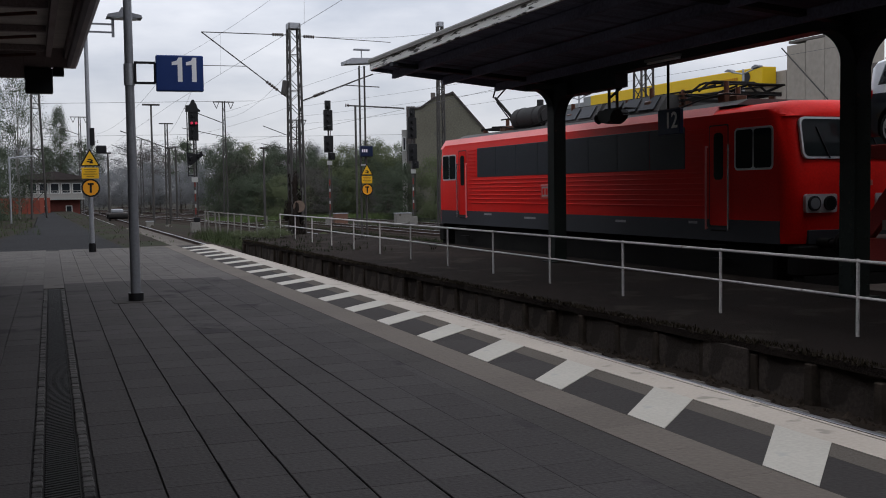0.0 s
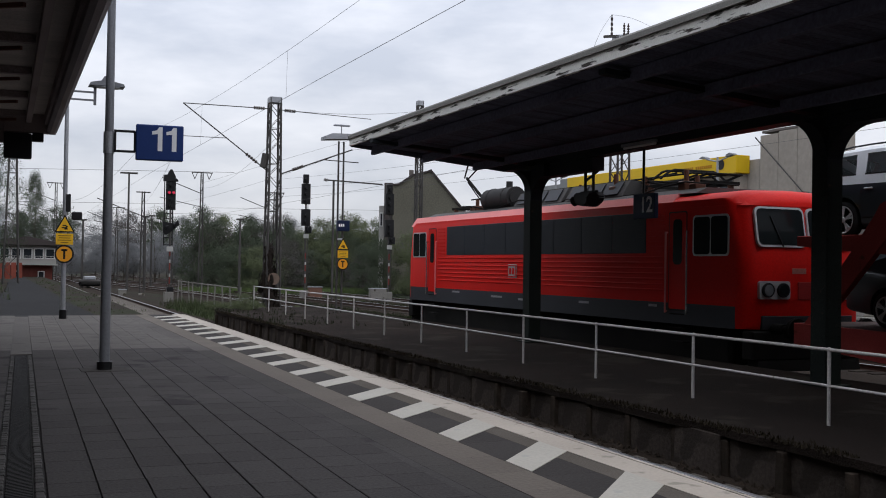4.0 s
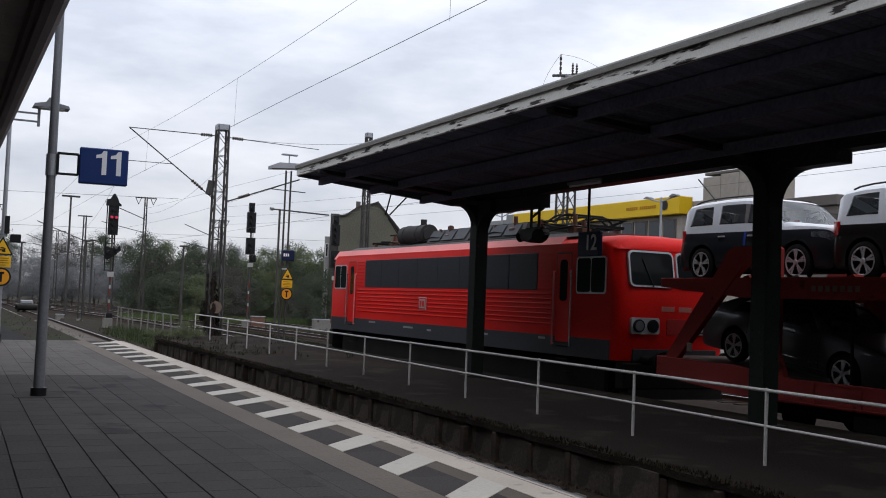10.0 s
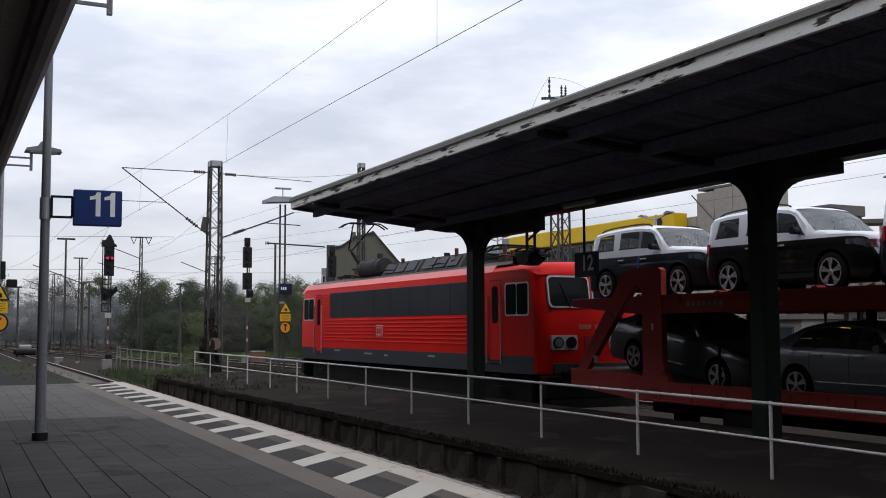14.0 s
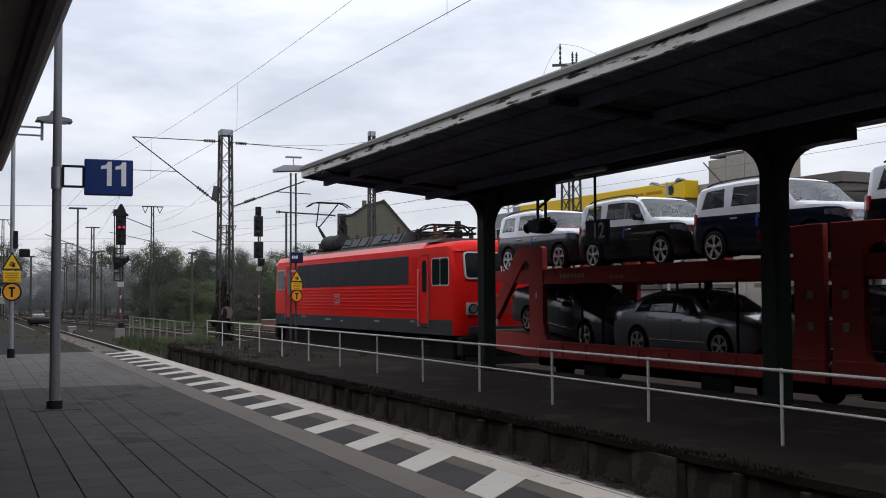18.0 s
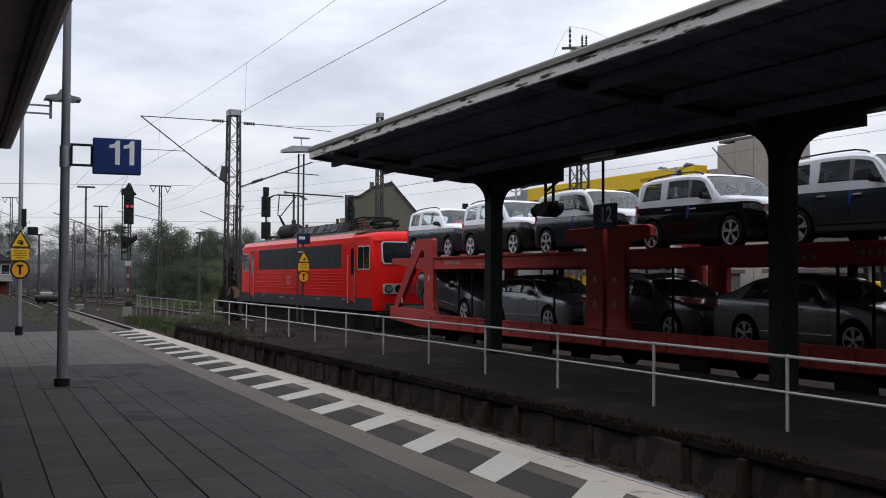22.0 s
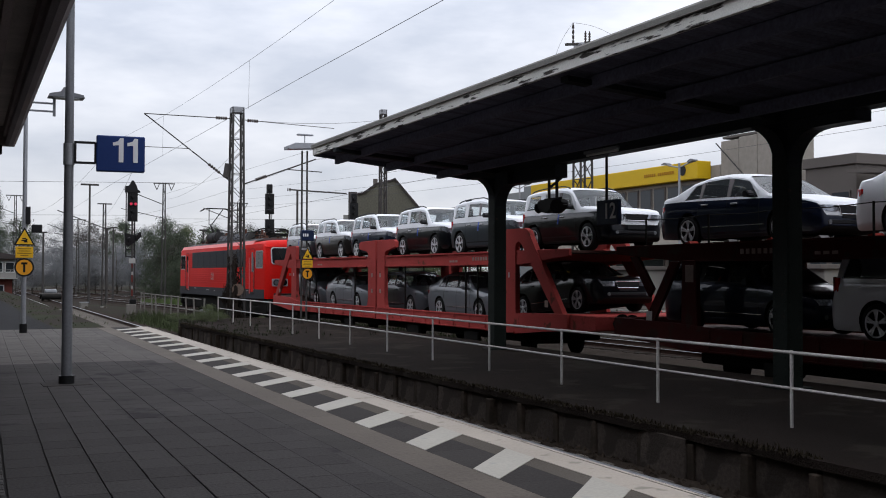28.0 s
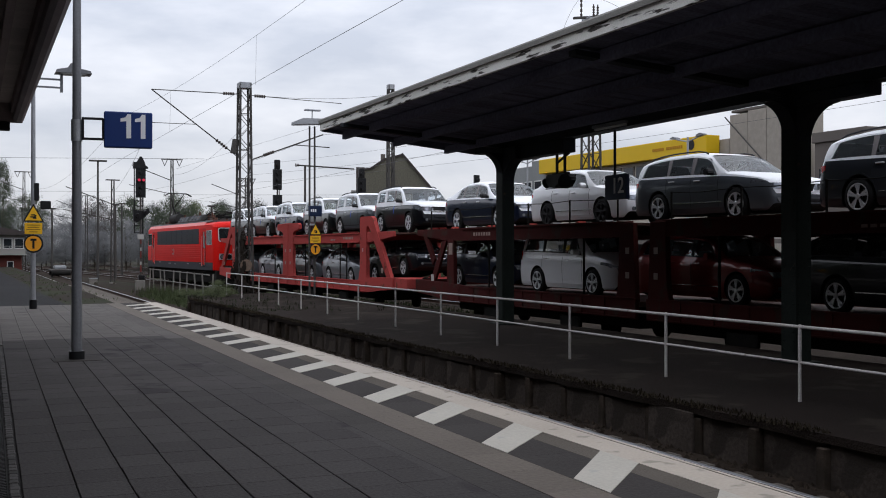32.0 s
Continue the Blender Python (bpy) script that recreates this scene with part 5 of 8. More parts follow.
# ---------------------------------------------------------------- double-deck car carrying wagons
def carrier(u_front, length, flip, label, po=2.40, tail=0.0, old=False):
    """One half of a car carrier: the braced end at local +y, the coupled end at -y; flip turns it round. old: the sooty type, whose end braces stop under the deck."""
    w = thing("car_carrier_wagon", label, "wagon", group="car carriers")
    red = WAGONOLD if old else WAGON
    L = length / 2
    ON_TRAIN.append((w, u_front - L, length * 0.7, 0.0, 0.0))
    f = pose(0, 0, 0, 0, 0, 180) if flip else pose(0, 0, 0)
    zl, zs = (1.04, 1.12) if old else (0.81, 1.06)       # deck and sill top

    def P(name, bm, m, label="", smooth=0):
        return part(name, bm, m, w, label, smooth, f)

    def worn(bm, r=0.012):
        bmesh.ops.bevel(bm, geom=bm.edges[:], offset=r, segments=1, affect="EDGES")
    for s in (-1, 1):
        bm = BM()
        prism(bm, [(-L + 0.1, 0.64), (L - 2.6, 0.64), (L - 1.4, 0.74), (L, 0.82), (L, 1.24), (L - 2.2, 1.20), (L - 3.8, zs), (-L + 0.1, zs)], "x", s * 1.525, s * 1.42)
        worn(bm)
        sill = P("side_sill", bm, red, "oxide red side sill")
        bm = BM()
        prism(bm, [(-L + 0.2, 0.665), (L - 2.6, 0.665), (L - 2.6, 0.69), (-L + 0.2, 0.69)], "x", s * 1.52, s * 1.56)
        part("sill_flange", bm, red, sill)
        bm = BM()
        prism(bm, [(-L + 0.2, zs - 0.03), (L - 3.9, zs - 0.03), (L - 3.9, zs + 0.004), (-L + 0.2, zs + 0.004)], "x", s * 1.42, s * 1.55)
        part("sill_flange", bm, red, sill)
        for k in range(9):
            y = -L + 1.3 + k * (2 * L - 4.6) / 8
            bm = BM()
            prism(bm, [(1.525, 0.69), (1.552, 0.69), (1.545, zs - 0.03), (1.525, zs - 0.03)], "y", y, y + 0.03)
            for v in bm.verts:
                v.co.x *= s
            part("sill_rib", bm, red, sill)
        bm = BM()
        prism(bm, [(-L + 0.35, 2.47), (L - 2.4, 2.47), (L, 2.66), (L, 2.84), (L - 2.4, 2.84), (-L + 0.35, 2.84)], "x", s * 1.47, s * 1.39)
        worn(bm)
        ub = P("upper_side_beam", bm, red, "oxide red upper deck beam")
        for za, zb in ((2.80, 2.845), (2.465, 2.50)):
            bm = BM()
            box(bm, s * 1.465, -L + 1.0, za, s * 1.52, L - 3.4, zb)
            part("beam_flange", bm, red, ub)
        for k in range(7):
            bm = BM()
            box(bm, s * 1.465, L - 5.2 + 0.16 * k, 2.60, s * 1.474, L - 5.10 + 0.16 * k, 2.70)
            part("marking_bar", bm, DULLMARK, ub, "small pale marking bar")
        for k in range(3):
            bm = BM()
            box(bm, s * 1.465, -0.4 + 0.2 * k, 2.56, s * 1.474, -0.26 + 0.2 * k, 2.62)
            part("marking_bar", bm, DULLMARK, ub, "small pale marking bar")
        if old:
            # post under the deck with a leaning strut and a short counter strut
            bm = BM()
            prism(bm, [(L - po - 0.50, 1.0), (L - po + 0.02, 1.0), (L - po - 0.02, 2.50), (L - po - 0.45, 2.50)], "x", s * 1.50, s * 1.38)
            worn(bm)
            bf = P("braced_end_frame", bm, red, "sooty red post under the deck")
            bm = BM()
            prism(bm, [(L - 0.95, 1.05), (L - 1.30, 1.05), (L - po + 0.10, 2.48), (L - po + 0.42, 2.48)], "x", s * 1.47, s * 1.39)
            worn(bm)
            part("strut", bm, red, bf, at=None)
            bm = BM()
            prism(bm, [(L - 0.52, 2.60), (L - 0.80, 2.60), (L - 1.38, 1.90), (L - 1.22, 1.72)], "x", s * 1.46, s * 1.39)
            part("strut", bm, red, bf)
            bm = BM()
            rbox(bm, s * 1.50, L - po - 0.40, 2.05, s * 1.512, L - po - 0.14, 2.40, 0.003)
            part("end_plate", bm, DULLMARK, bf, "pale plate on the post")
            bm = BM()
            rbox(bm, s * 1.47, L - 1.35, 1.20, s * 1.482, L - 1.15, 1.42, 0.003)
            part("end_plate", bm, RAILING, bf, "small white plate low on the strut")
        else:
            # upright post and leaning brace, joined by a rounded head plate
            bm = BM()
            prism(bm, [(L - po - 0.92, 0.98), (L - po + 0.05, 0.98), (L - po - 0.04, 1.28), (L - po - 0.04, 2.94), (L - po + 0.02, 3.05), (L - po + 0.16, 3.08), (L - po + 0.30, 2.98),
                       (L - 0.62, 1.22), (L - 0.55, 1.0), (L - 0.05, 1.0), (L - po + 0.78, 3.16), (L - po + 0.66, 3.34), (L - po + 0.46, 3.42), (L - po - 0.60, 3.42), (L - po - 0.70, 3.36), (L - po - 0.70, 1.5)], "x", s * 1.50, s * 1.365)
            bf = P("braced_end_frame", bm, red, "oxide red braced end frame")
            bm = BM()
            rbox(bm, s * 1.50, L - 1.09, 1.38, s * 1.512, L - 0.93, 1.55, 0.003)
            part("end_plate", bm, DULLMARK, bf, "small pale plate on the end frame")
            bm = BM()
            rbox(bm, s * 1.50, L - po - 0.42, 2.12, s * 1.508, L - po - 0.36, 2.26, 0.003)
            part("post_plate", bm, RAILING, bf)
        # coupled end: post with a head bracket
        bm = BM()
        head = [(-L + 0.80, 2.9), (-L + 0.92, 3.02), (-L + 1.75, 3.12), (-L + 1.75, 3.32), (-L + 1.60, 3.38), (-L + 0.12, 3.40)]
        prism(bm, [(-L + 0.12, 0.98), (-L + 1.05, 0.98), (-L + 0.86, 1.15), (-L + 0.80, 1.4)] + ([(-L + 0.74, 2.80), (-L + 0.22, 2.80)] if old else head), "x", s * 1.50, s * 1.37)
        worn(bm)
        post = P("coupled_end_post", bm, red, "oxide red end post")
        for z in (1.55, 2.1):
            bm = BM()
            rbox(bm, s * 1.50, -L + 0.36, z, s * 1.512, -L + 0.50, z + 0.14, 0.003)
            part("post_plate", bm, DULLMARK, post, "small pale plate on the post")
        for y in (-L + 4.6, L - 6.2) if s == (-1 if flip else 1) else ():
            bm = BM()
            box(bm, s * 1.32, y - 0.09, zl, s * 1.42, y + 0.09, 2.50)
            P("deck_prop", bm, DARK, "dark upright between the decks")
        for y in (-L + 2.4, -L + 6.9, L - 5.0):
            bm = BM()
            tube(bm, (s * 1.40, y, zl), (s * 1.40, y, 2.50), 0.028, 8)
            P("deck_rod", bm, DARK)
        for k in range(2):
            bm = BM()
            rbox(bm, s * 1.30, -L + 2.6 + k * 4.2, 0.30, s * 1.42, -L + 3.5 + k * 4.2, 0.60, 0.03)
            P("brake_gear", bm, DARK)
        if old:
            # rope on stanchions along the upper deck
            ys = [-L + 0.9 + k * (2 * L - 2.0) / 5 for k in range(6)]
            for y in ys:
                bm = BM()
                tube(bm, (s * 1.44, y, 2.84), (s * 1.44, y, 3.42), 0.022, 6)
                P("stanchion", bm, DARK)
            bm = BM()
            sweep(bm, [(s * 1.44, y + d, 3.40 - (0.03 if d else 0)) for y in ys for d in (0, 1.0) if y + d < L - 1.0], 0.010, 5)
            P("guard_rope", bm, DARK)
    bm = BM()
    prism(bm, [(-L + 0.1, zl - 0.12), (L - 4.85, zl - 0.12), (L - 1.5, 1.08), (L, 1.12), (L, 1.25), (L - 1.5, 1.21), (L - 4.85, zl), (-L + 0.1, zl)] if not old else
          [(-L + 0.1, zl - 0.12), (L, zl - 0.12), (L, zl), (-L + 0.1, zl)], "x", -1.41, 1.41)
    P("lower_deck", bm, DECK)
    for xa, xb in ((-1.40, -0.02), (0.02, 1.40)):
        bm = BM()
        prism(bm, [(-L + 0.3, 2.74), (L, 2.74), (L, 2.80), (-L + 0.3, 2.80)], "x", xa, xb)
        P("wheel_track", bm, DECK)
    for k in range(9):
        y = -L + 0.8 + k * (2 * L - 2.0) / 8
        bm = BM()
        box(bm, -1.39, y - 0.06, 2.56, 1.39, y + 0.06, 2.735)
        P("cross_beam", bm, red)
    for k in range(8):
        y = -L + 1.6 + k * (2 * L - 4.0) / 7
        bm = BM()
        prism(bm, [(y - 0.13, 2.80), (y + 0.13, 2.80), (y + 0.08, 2.87), (y - 0.03, 2.90)], "x", -1.34, -1.12)
        P("wheel_chock", bm, CHOCK if k % 2 else FRAMEPALE)
    bm = BM()
    rbox(bm, -1.2, -L + 0.4, 0.40, 1.2, L - 2.6, zl - 0.125, 0.05)
    P("underframe", bm, DARK)
    bm = BM()
    rbox(bm, -1.42, L - 0.12, 0.80, 1.42, L, 1.24, 0.02)
    P("head_stock", bm, red)
    if tail:
        bm = BM()
        prism(bm, [(L, 0.80), (L + tail, 0.88), (L + tail, 1.22), (L, 1.24)], "x", -1.46, 1.46)
        worn(bm, 0.02)
        P("end_platform", bm, red, "oxide red end platform")
    sg = -1 if flip else 1
    buffers(w, sg * (L + tail), sg)
    wheelset(w, sg * (L - 3.2), 0.38)
    wheelset(w, sg * (-L + 2.2), 0.38)
    return w


FRAMEPALE = mat("pale_strap_cloth", (0.22, 0.21, 0.21), 0.9, vary=0.3)
carrier(-1.25, 12.75, False, "oxide red double-deck car carrier wagon, braced end behind the locomotive", po=2.68)
carrier(-13.93, 12.67, True, "oxide red double-deck car carrier wagon, coupled back to back", po=2.58, tail=1.15)
carrier(-28.6, 12.4, False, "oxide red double-deck car carrier wagon with sooty dirty beams", po=2.38, old=True)
carrier(-41.2, 13.0, True, "oxide red double-deck car carrier wagon at the rear, sooty", old=True)


# ---------------------------------------------------------------- new cars on the decks
# per kind: length, width, then along the car from the nose (share of the length): top line, belt line; window spans
CARS = {
    "suv": dict(L=4.28, W=1.79, top=[(0, .66), (.006, .80), (.016, .93), (.04, 1.00), (.10, 1.045), (.22, 1.095), (.285, 1.13), (.40, 1.55), (.44, 1.615), (.52, 1.66), (.65, 1.67), (.84, 1.645), (.93, 1.60), (.958, 1.53), (.985, 1.10), (1, .70)],
                belt=[(0, .62), (.006, .765), (.016, .885), (.04, .93), (.10, .95), (.25, .96), (.95, .99), (1, .62)], tum=.835, wheel=(.19, .803), r=.345, wins=[(.335, .505), (.525, .695), (.745, .905)], rails=True, cl=.22, scr=(.285, .415), back=(.958, .985)),
    "saloon": dict(L=4.80, W=1.82, top=[(0, .54), (.008, .68), (.02, .76), (.06, .83), (.18, .93), (.265, .985), (.40, 1.37), (.46, 1.44), (.54, 1.475), (.66, 1.46), (.76, 1.38), (.88, 1.13), (.96, 1.085), (.985, .98), (1, .62)],
                   belt=[(0, .50), (.008, .645), (.02, .72), (.06, .78), (.20, .86), (.30, .90), (.85, .97), (.96, .96), (1, .58)], tum=.775, wheel=(.19, .765), r=.325, wins=[(.325, .50), (.52, .685), (.70, .795)], rails=False, cl=.17, scr=(.27, .415), back=(.775, .875)),
    "sedan": dict(L=4.57, W=1.77, top=[(0, .54), (.008, .68), (.02, .77), (.06, .84), (.18, .94), (.265, .99), (.40, 1.37), (.46, 1.43), (.54, 1.465), (.66, 1.455), (.77, 1.37), (.90, 1.10), (.965, 1.06), (.985, .96), (1, .62)],
                  belt=[(0, .50), (.008, .645), (.02, .73), (.06, .79), (.20, .87), (.30, .91), (.85, .98), (.96, .97), (1, .58)], tum=.775, wheel=(.195, .765), r=.32, wins=[(.33, .51), (.53, .70), (.715, .80)], rails=False, cl=.17, scr=(.27, .415), back=(.785, .895)),
    "estate": dict(L=4.57, W=1.77, top=[(0, .54), (.008, .69), (.02, .78), (.06, .85), (.18, .95), (.265, 1.0), (.40, 1.39), (.46, 1.45), (.54, 1.49), (.75, 1.485), (.88, 1.43), (.935, 1.36), (.98, 1.02), (1, .62)],
                   belt=[(0, .50), (.008, .655), (.02, .74), (.06, .80), (.20, .88), (.30, .92), (.95, 1.0), (1, .58)], tum=.78, wheel=(.195, .765), r=.325, wins=[(.33, .505), (.525, .69), (.71, .91)], rails=True, cl=.17, scr=(.27, .415), back=(.937, .98)),
    "van": dict(L=4.75, W=1.85, top=[(0, .58), (.008, .74), (.02, .84), (.05, .92), (.15, 1.03), (.20, 1.08), (.35, 1.55), (.42, 1.63), (.52, 1.68), (.75, 1.67), (.90, 1.61), (.945, 1.52), (.985, 1.05), (1, .66)],
                belt=[(0, .54), (.008, .705), (.02, .80), (.05, .87), (.18, .94), (.28, .97), (.95, 1.05), (1, .62)], tum=.82, wheel=(.185, .755), r=.335, wins=[(.30, .475), (.495, .69), (.71, .925)], rails=True, cl=.18, scr=(.205, .365), back=(.947, .985)),
}
SIDE_Z, SIDE_X = [0, .07, .35, .62, .86, 1.0], [.90, .955, .985, 1.0, .990, .955]    # how the flank bulges, sill to belt


def lerp(tab, f):
    return float(np.interp(f, [p[0] for p in tab], [p[1] for p in tab]))


def lathe(bm, prof, n=28):
    """Turns a profile of (x, radius) points round the x axis."""
    rings = [[bm.verts.new((x, r * math.cos(6.28319 * k / n), r * math.sin(6.28319 * k / n))) for k in range(n)] for x, r in prof]
    for a, b in zip(rings, rings[1:]):
        for k in range(n):
            bm.faces.new((a[k], a[(k + 1) % n], b[(k + 1) % n], b[k]))
    bm.faces.new(rings[0])
    bm.faces.new(rings[-1])


WHEEL_MESHES = {}


def wheel_meshes(r, face):
    """Tyre, dark well and five-spoke alloy of a road wheel whose outer face looks to -x."""
    if (r, face) in WHEEL_MESHES:
        return WHEEL_MESHES[r, face]
    tyre = BM()
    q = r * .70
    lathe(tyre, [(.19, q), (.20, r * .90), (.175, r * .985), (.14, r), (.06, r), (.025, r * .985), (0, r * .90), (-.004, q + .02), (.012, q)])
    well = BM()
    lathe(well, [(.05, q - .004), (.05, q - .012), (.045, q - .014)])
    rim = BM()
    lathe(rim, [(.03, q - .018), (.004, q - .016), (-.004, q - .006), (-.002, q + .010), (.012, q + .006)])
    for k in range(5):
        a = 6.28319 * k / 5 + .3
        for w0, w1, sp in ((.030, .044, -.15), (.030, .044, .15)):
            c, s = math.cos(a), math.sin(a)
            e, g = math.cos(a + sp), math.sin(a + sp)
            pts = []
            for rad, wd, cc, ss, x in ((.04, w0, c, s, .004), (q - .012, w1, e, g, -.004)):
                for sg in (-1, 1):
                    pts.append((x, rad * cc - sg * wd / 2 * ss, rad * ss + sg * wd / 2 * cc))
            v = [rim.verts.new(p) for p in pts] + [rim.verts.new((p[0] + .035, p[1], p[2])) for p in pts]
            for f in ((0, 1, 3, 2), (4, 6, 7, 5), (0, 2, 6, 4), (1, 5, 7, 3), (2, 3, 7, 6), (0, 4, 5, 1)):
                rim.faces.new([v[i] for i in f])
    lathe(rim, [(.04, .05), (.0, .055), (-.010, .045), (-.012, .02)], 14)
    WHEEL_MESHES[r, face] = (mesh_of("wheel", tyre, TYRE, 40), mesh_of("brake_disc", well, DARK, 40), mesh_of("rim", rim, face, 30))
    return WHEEL_MESHES[r, face]


def thick(bm, d):
    """Gives an open sheet the thickness d."""
    r = bmesh.ops.extrude_face_region(bm, geom=bm.faces[:])
    bmesh.ops.translate(bm, vec=d, verts=[v for v in r["geom"] if isinstance(v, bmesh.types.BMVert)])


def car(kind, body_mat, top_mat, label, tape=False):
    """A car whose nose points to -y; parts: lower body, covered top, panes, wheels, lamps, mirrors."""
    c = CARS[kind]
    L, hw, cl, wr = c["L"], c["W"] / 2, c["cl"], c["r"]
    R = wr + .065
    t = thing("car", label, "car", group="new cars on the train")
    film = top_mat is FILM

    def Y(f):
        return (f - 0.5) * L

    def half(f):
        e = min(f, 1 - f)
        k = .13 if f < .5 else .10
        return hw * (.74 + .26 * math.sqrt(max(0.0, 1 - max(0.0, 1 - e / k) ** 2.2))) if e < k else hw

    def flank(f, z):
        """Half width of the lower body at height z."""
        zb = lerp(c["belt"], f)
        return half(f) * float(np.interp((z - cl) / max(zb - cl, .05), SIDE_Z, SIDE_X))

    def bottom(f):
        y = Y(f)
        for fw in c["wheel"]:
            d = abs(y - Y(fw))
            if d <= R + 1e-5:
                return wr + math.sqrt(max(0.0, R * R - d * d))
        return cl + .14 * max(0.0, 1 - min(f, 1 - f) / .035) ** 2

    fs = {0, .004, .008, .014, .022, .035, .05, .07, .09, .11, .13, .25, .265, .285, .30, .335, .35, .38, .40, .42, .44, .47, .50, .54, .58, .62, .66, .70, .89, .905, .93, .945, .958, .97, .98, .987, .993, .997, 1} | set(c["scr"]) | set(c["back"]) | {w for ab in c["wins"] for w in ab}
    for fw in c["wheel"]:
        fs |= {fw + s * (R + .004) / L for s in (-1, 1)} | {fw + R * math.cos(math.pi * k / 14) / L for k in range(15)}
    fs = sorted(fs)
    low, up = BM(), BM()
    rows_l, rows_u, frac = [], [], {}
    for f in fs:
        w, zt, zb = half(f), lerp(c["top"], f), lerp(c["belt"], f)
        zb = min(zb, zt - 0.02)
        z0 = bottom(f)
        pts = []
        for i, s in enumerate((0, .07, .20, .35, .50, .62, .76, .88, 1.0)):
            z = min(max(cl + s * (zb - cl), z0 + .010 * i), zb - .006 * (8 - i))
            pts.append((flank(f, z), z))
        rows_l.append([low.verts.new((sg * p[0], Y(f), p[1])) for sg, o in ((-1, pts), (1, pts[::-1])) for p in o])
        g = min(1.0, max(0.0, (zt - zb - .06) / 0.40))
        wt = w * (0.93 - g * (0.93 - c["tum"]))
        we, h = w * SIDE_X[-1], zt - zb
        cabin = [(we, zb), (wt + (we - wt) * .16, zt - .075), (wt * .965, zt - .030), (wt * .86, zt - .006), (wt * .45, zt + .014)]
        hood = [(we, zb), (w * .94, zb + h * .50), (w * .885, zb + h * .82), (w * .76, zb + h * .96), (w * .4, zt + .004)]
        ptu = [(p[0] * g + q[0] * (1 - g), p[1] * g + q[1] * (1 - g)) for p, q in zip(cabin, hood)]
        rows_u.append([up.verts.new((sg * p[0], Y(f), p[1])) for sg, o in ((-1, ptu), (1, ptu[::-1])) for p in o])
        frac[rows_u[-1][0]] = f
    lo_f, hi_f = c["wins"][0][0], c["wins"][-1][1]
    panes = ((*c["scr"], "windscreen"), (*c["back"], "rear_window"))
    n = len(rows_l[0])
    for a, d in zip(rows_l, rows_l[1:]):
        for i in range(n):
            if i != n // 2 - 1:
                low.faces.new((a[i], a[(i + 1) % n], d[(i + 1) % n], d[i])).material_index = 1 if i == n - 1 else 0
    n = len(rows_u[0])
    for a, d in zip(rows_u, rows_u[1:]):
        fa, fb = frac[a[0]], frac[d[0]]
        for i in range(n - 1):
            if i in (0, n - 2) and lo_f - 1e-6 <= fa and fb <= hi_f + 1e-6:
                continue          # the side glass goes here
            if 2 <= i <= n - 4 and any(p[0] - 1e-6 <= fa and fb <= p[1] + 1e-6 for p in panes):
                continue          # windscreen and rear window
            up.faces.new((a[i], a[i + 1], d[i + 1], d[i]))
    for b, rows in ((low, rows_l), (up, rows_u)):
        for r in (rows[0], rows[-1]):
            b.faces.new(r)
    part("lower_body", low, [body_mat, DARK], t, smooth=35)
    part("upper_body", up, top_mat, t, "bonnet, pillars and roof under white transit film" if film else "", smooth=32)

    def side(f, k):
        """A point on the side glass: k 0 at the belt, 1 under the roof."""
        w, zt, zb = half(f), lerp(c["top"], f), lerp(c["belt"], f)
        g = min(1.0, max(0.0, (zt - zb - .06) / 0.40))
        wt = w * (0.93 - g * (0.93 - c["tum"]))
        we, h = w * SIDE_X[-1], zt - zb
        x1 = (wt + (we - wt) * .16) * g + w * .94 * (1 - g)
        z1 = (zt - .075) * g + (zb + h * .5) * (1 - g)
        return we + (x1 - we) * k, zb + (z1 - zb) * k

    def sheet(name, low_edge, high_edge, material, off, depth, s, label="", smooth=0, cuts=6):
        """A band on the side between two lines given as (f, k) pairs at both ends."""
        bm = BM()
        lo, hi = [], []
        for q in range(cuts + 1):
            for edge, out in ((low_edge, lo), (high_edge, hi)):
                f = edge[0][0] + (edge[1][0] - edge[0][0]) * q / cuts
                k = edge[0][1] + (edge[1][1] - edge[0][1]) * q / cuts
                x, z = side(f, k)
                out.append(bm.verts.new((s * (x + off), Y(f), z)))
        for q in range(cuts):
            bm.faces.new((lo[q], lo[q + 1], hi[q + 1], hi[q]))
        if material is not CARGLASS:
            thick(bm, (-s * depth, 0, 0))
        return part(name, bm, material, t, label, smooth)

    k0, k1 = (.27, .90) if kind == "suv" else (.12, .93)
    for s in (-1, 1):
        edges = [(lo_f, lo_f)]
        for i, (f0, f1) in enumerate(c["wins"]):
            last = i == len(c["wins"]) - 1
            edges += [(f0, f0 + (0.075 if i == 0 else 0.006)), (f1, f1 - ((0.05 if kind in ("saloon", "sedan") else .025) if last else 0.004))]
        edges.append((hi_f, hi_f))
        for i, (e0, e1) in enumerate(zip(edges, edges[1:])):
            lo, hi = ((e0[0], k0), (e1[0], k0)), ((e0[1], k1), (e1[1], k1))
            if i % 2 == 1:
                sheet("side_window", lo, hi, CARGLASS, -.006, .010, s)
                sheet("window_seal", lo, ((e0[0], k0 + .045), (e1[0], k0 + .045)), PLASTIC, .002, .012, s)
            elif i == 2 or (i == 4 and kind != "suv"):
                sheet("door_pillar", lo, hi, PILLAR if film else PLASTIC, -.002, .02, s, "filmed door pillar" if film else "black door pillar", cuts=2)
            else:
                sheet("window_pillar", lo, hi, top_mat, .001, .03, s, cuts=2)
        sheet("belt_panel", ((lo_f, 0), (hi_f, 0)), ((lo_f, k0), (hi_f, k0)), top_mat, .001, .03, s, smooth=30, cuts=12)
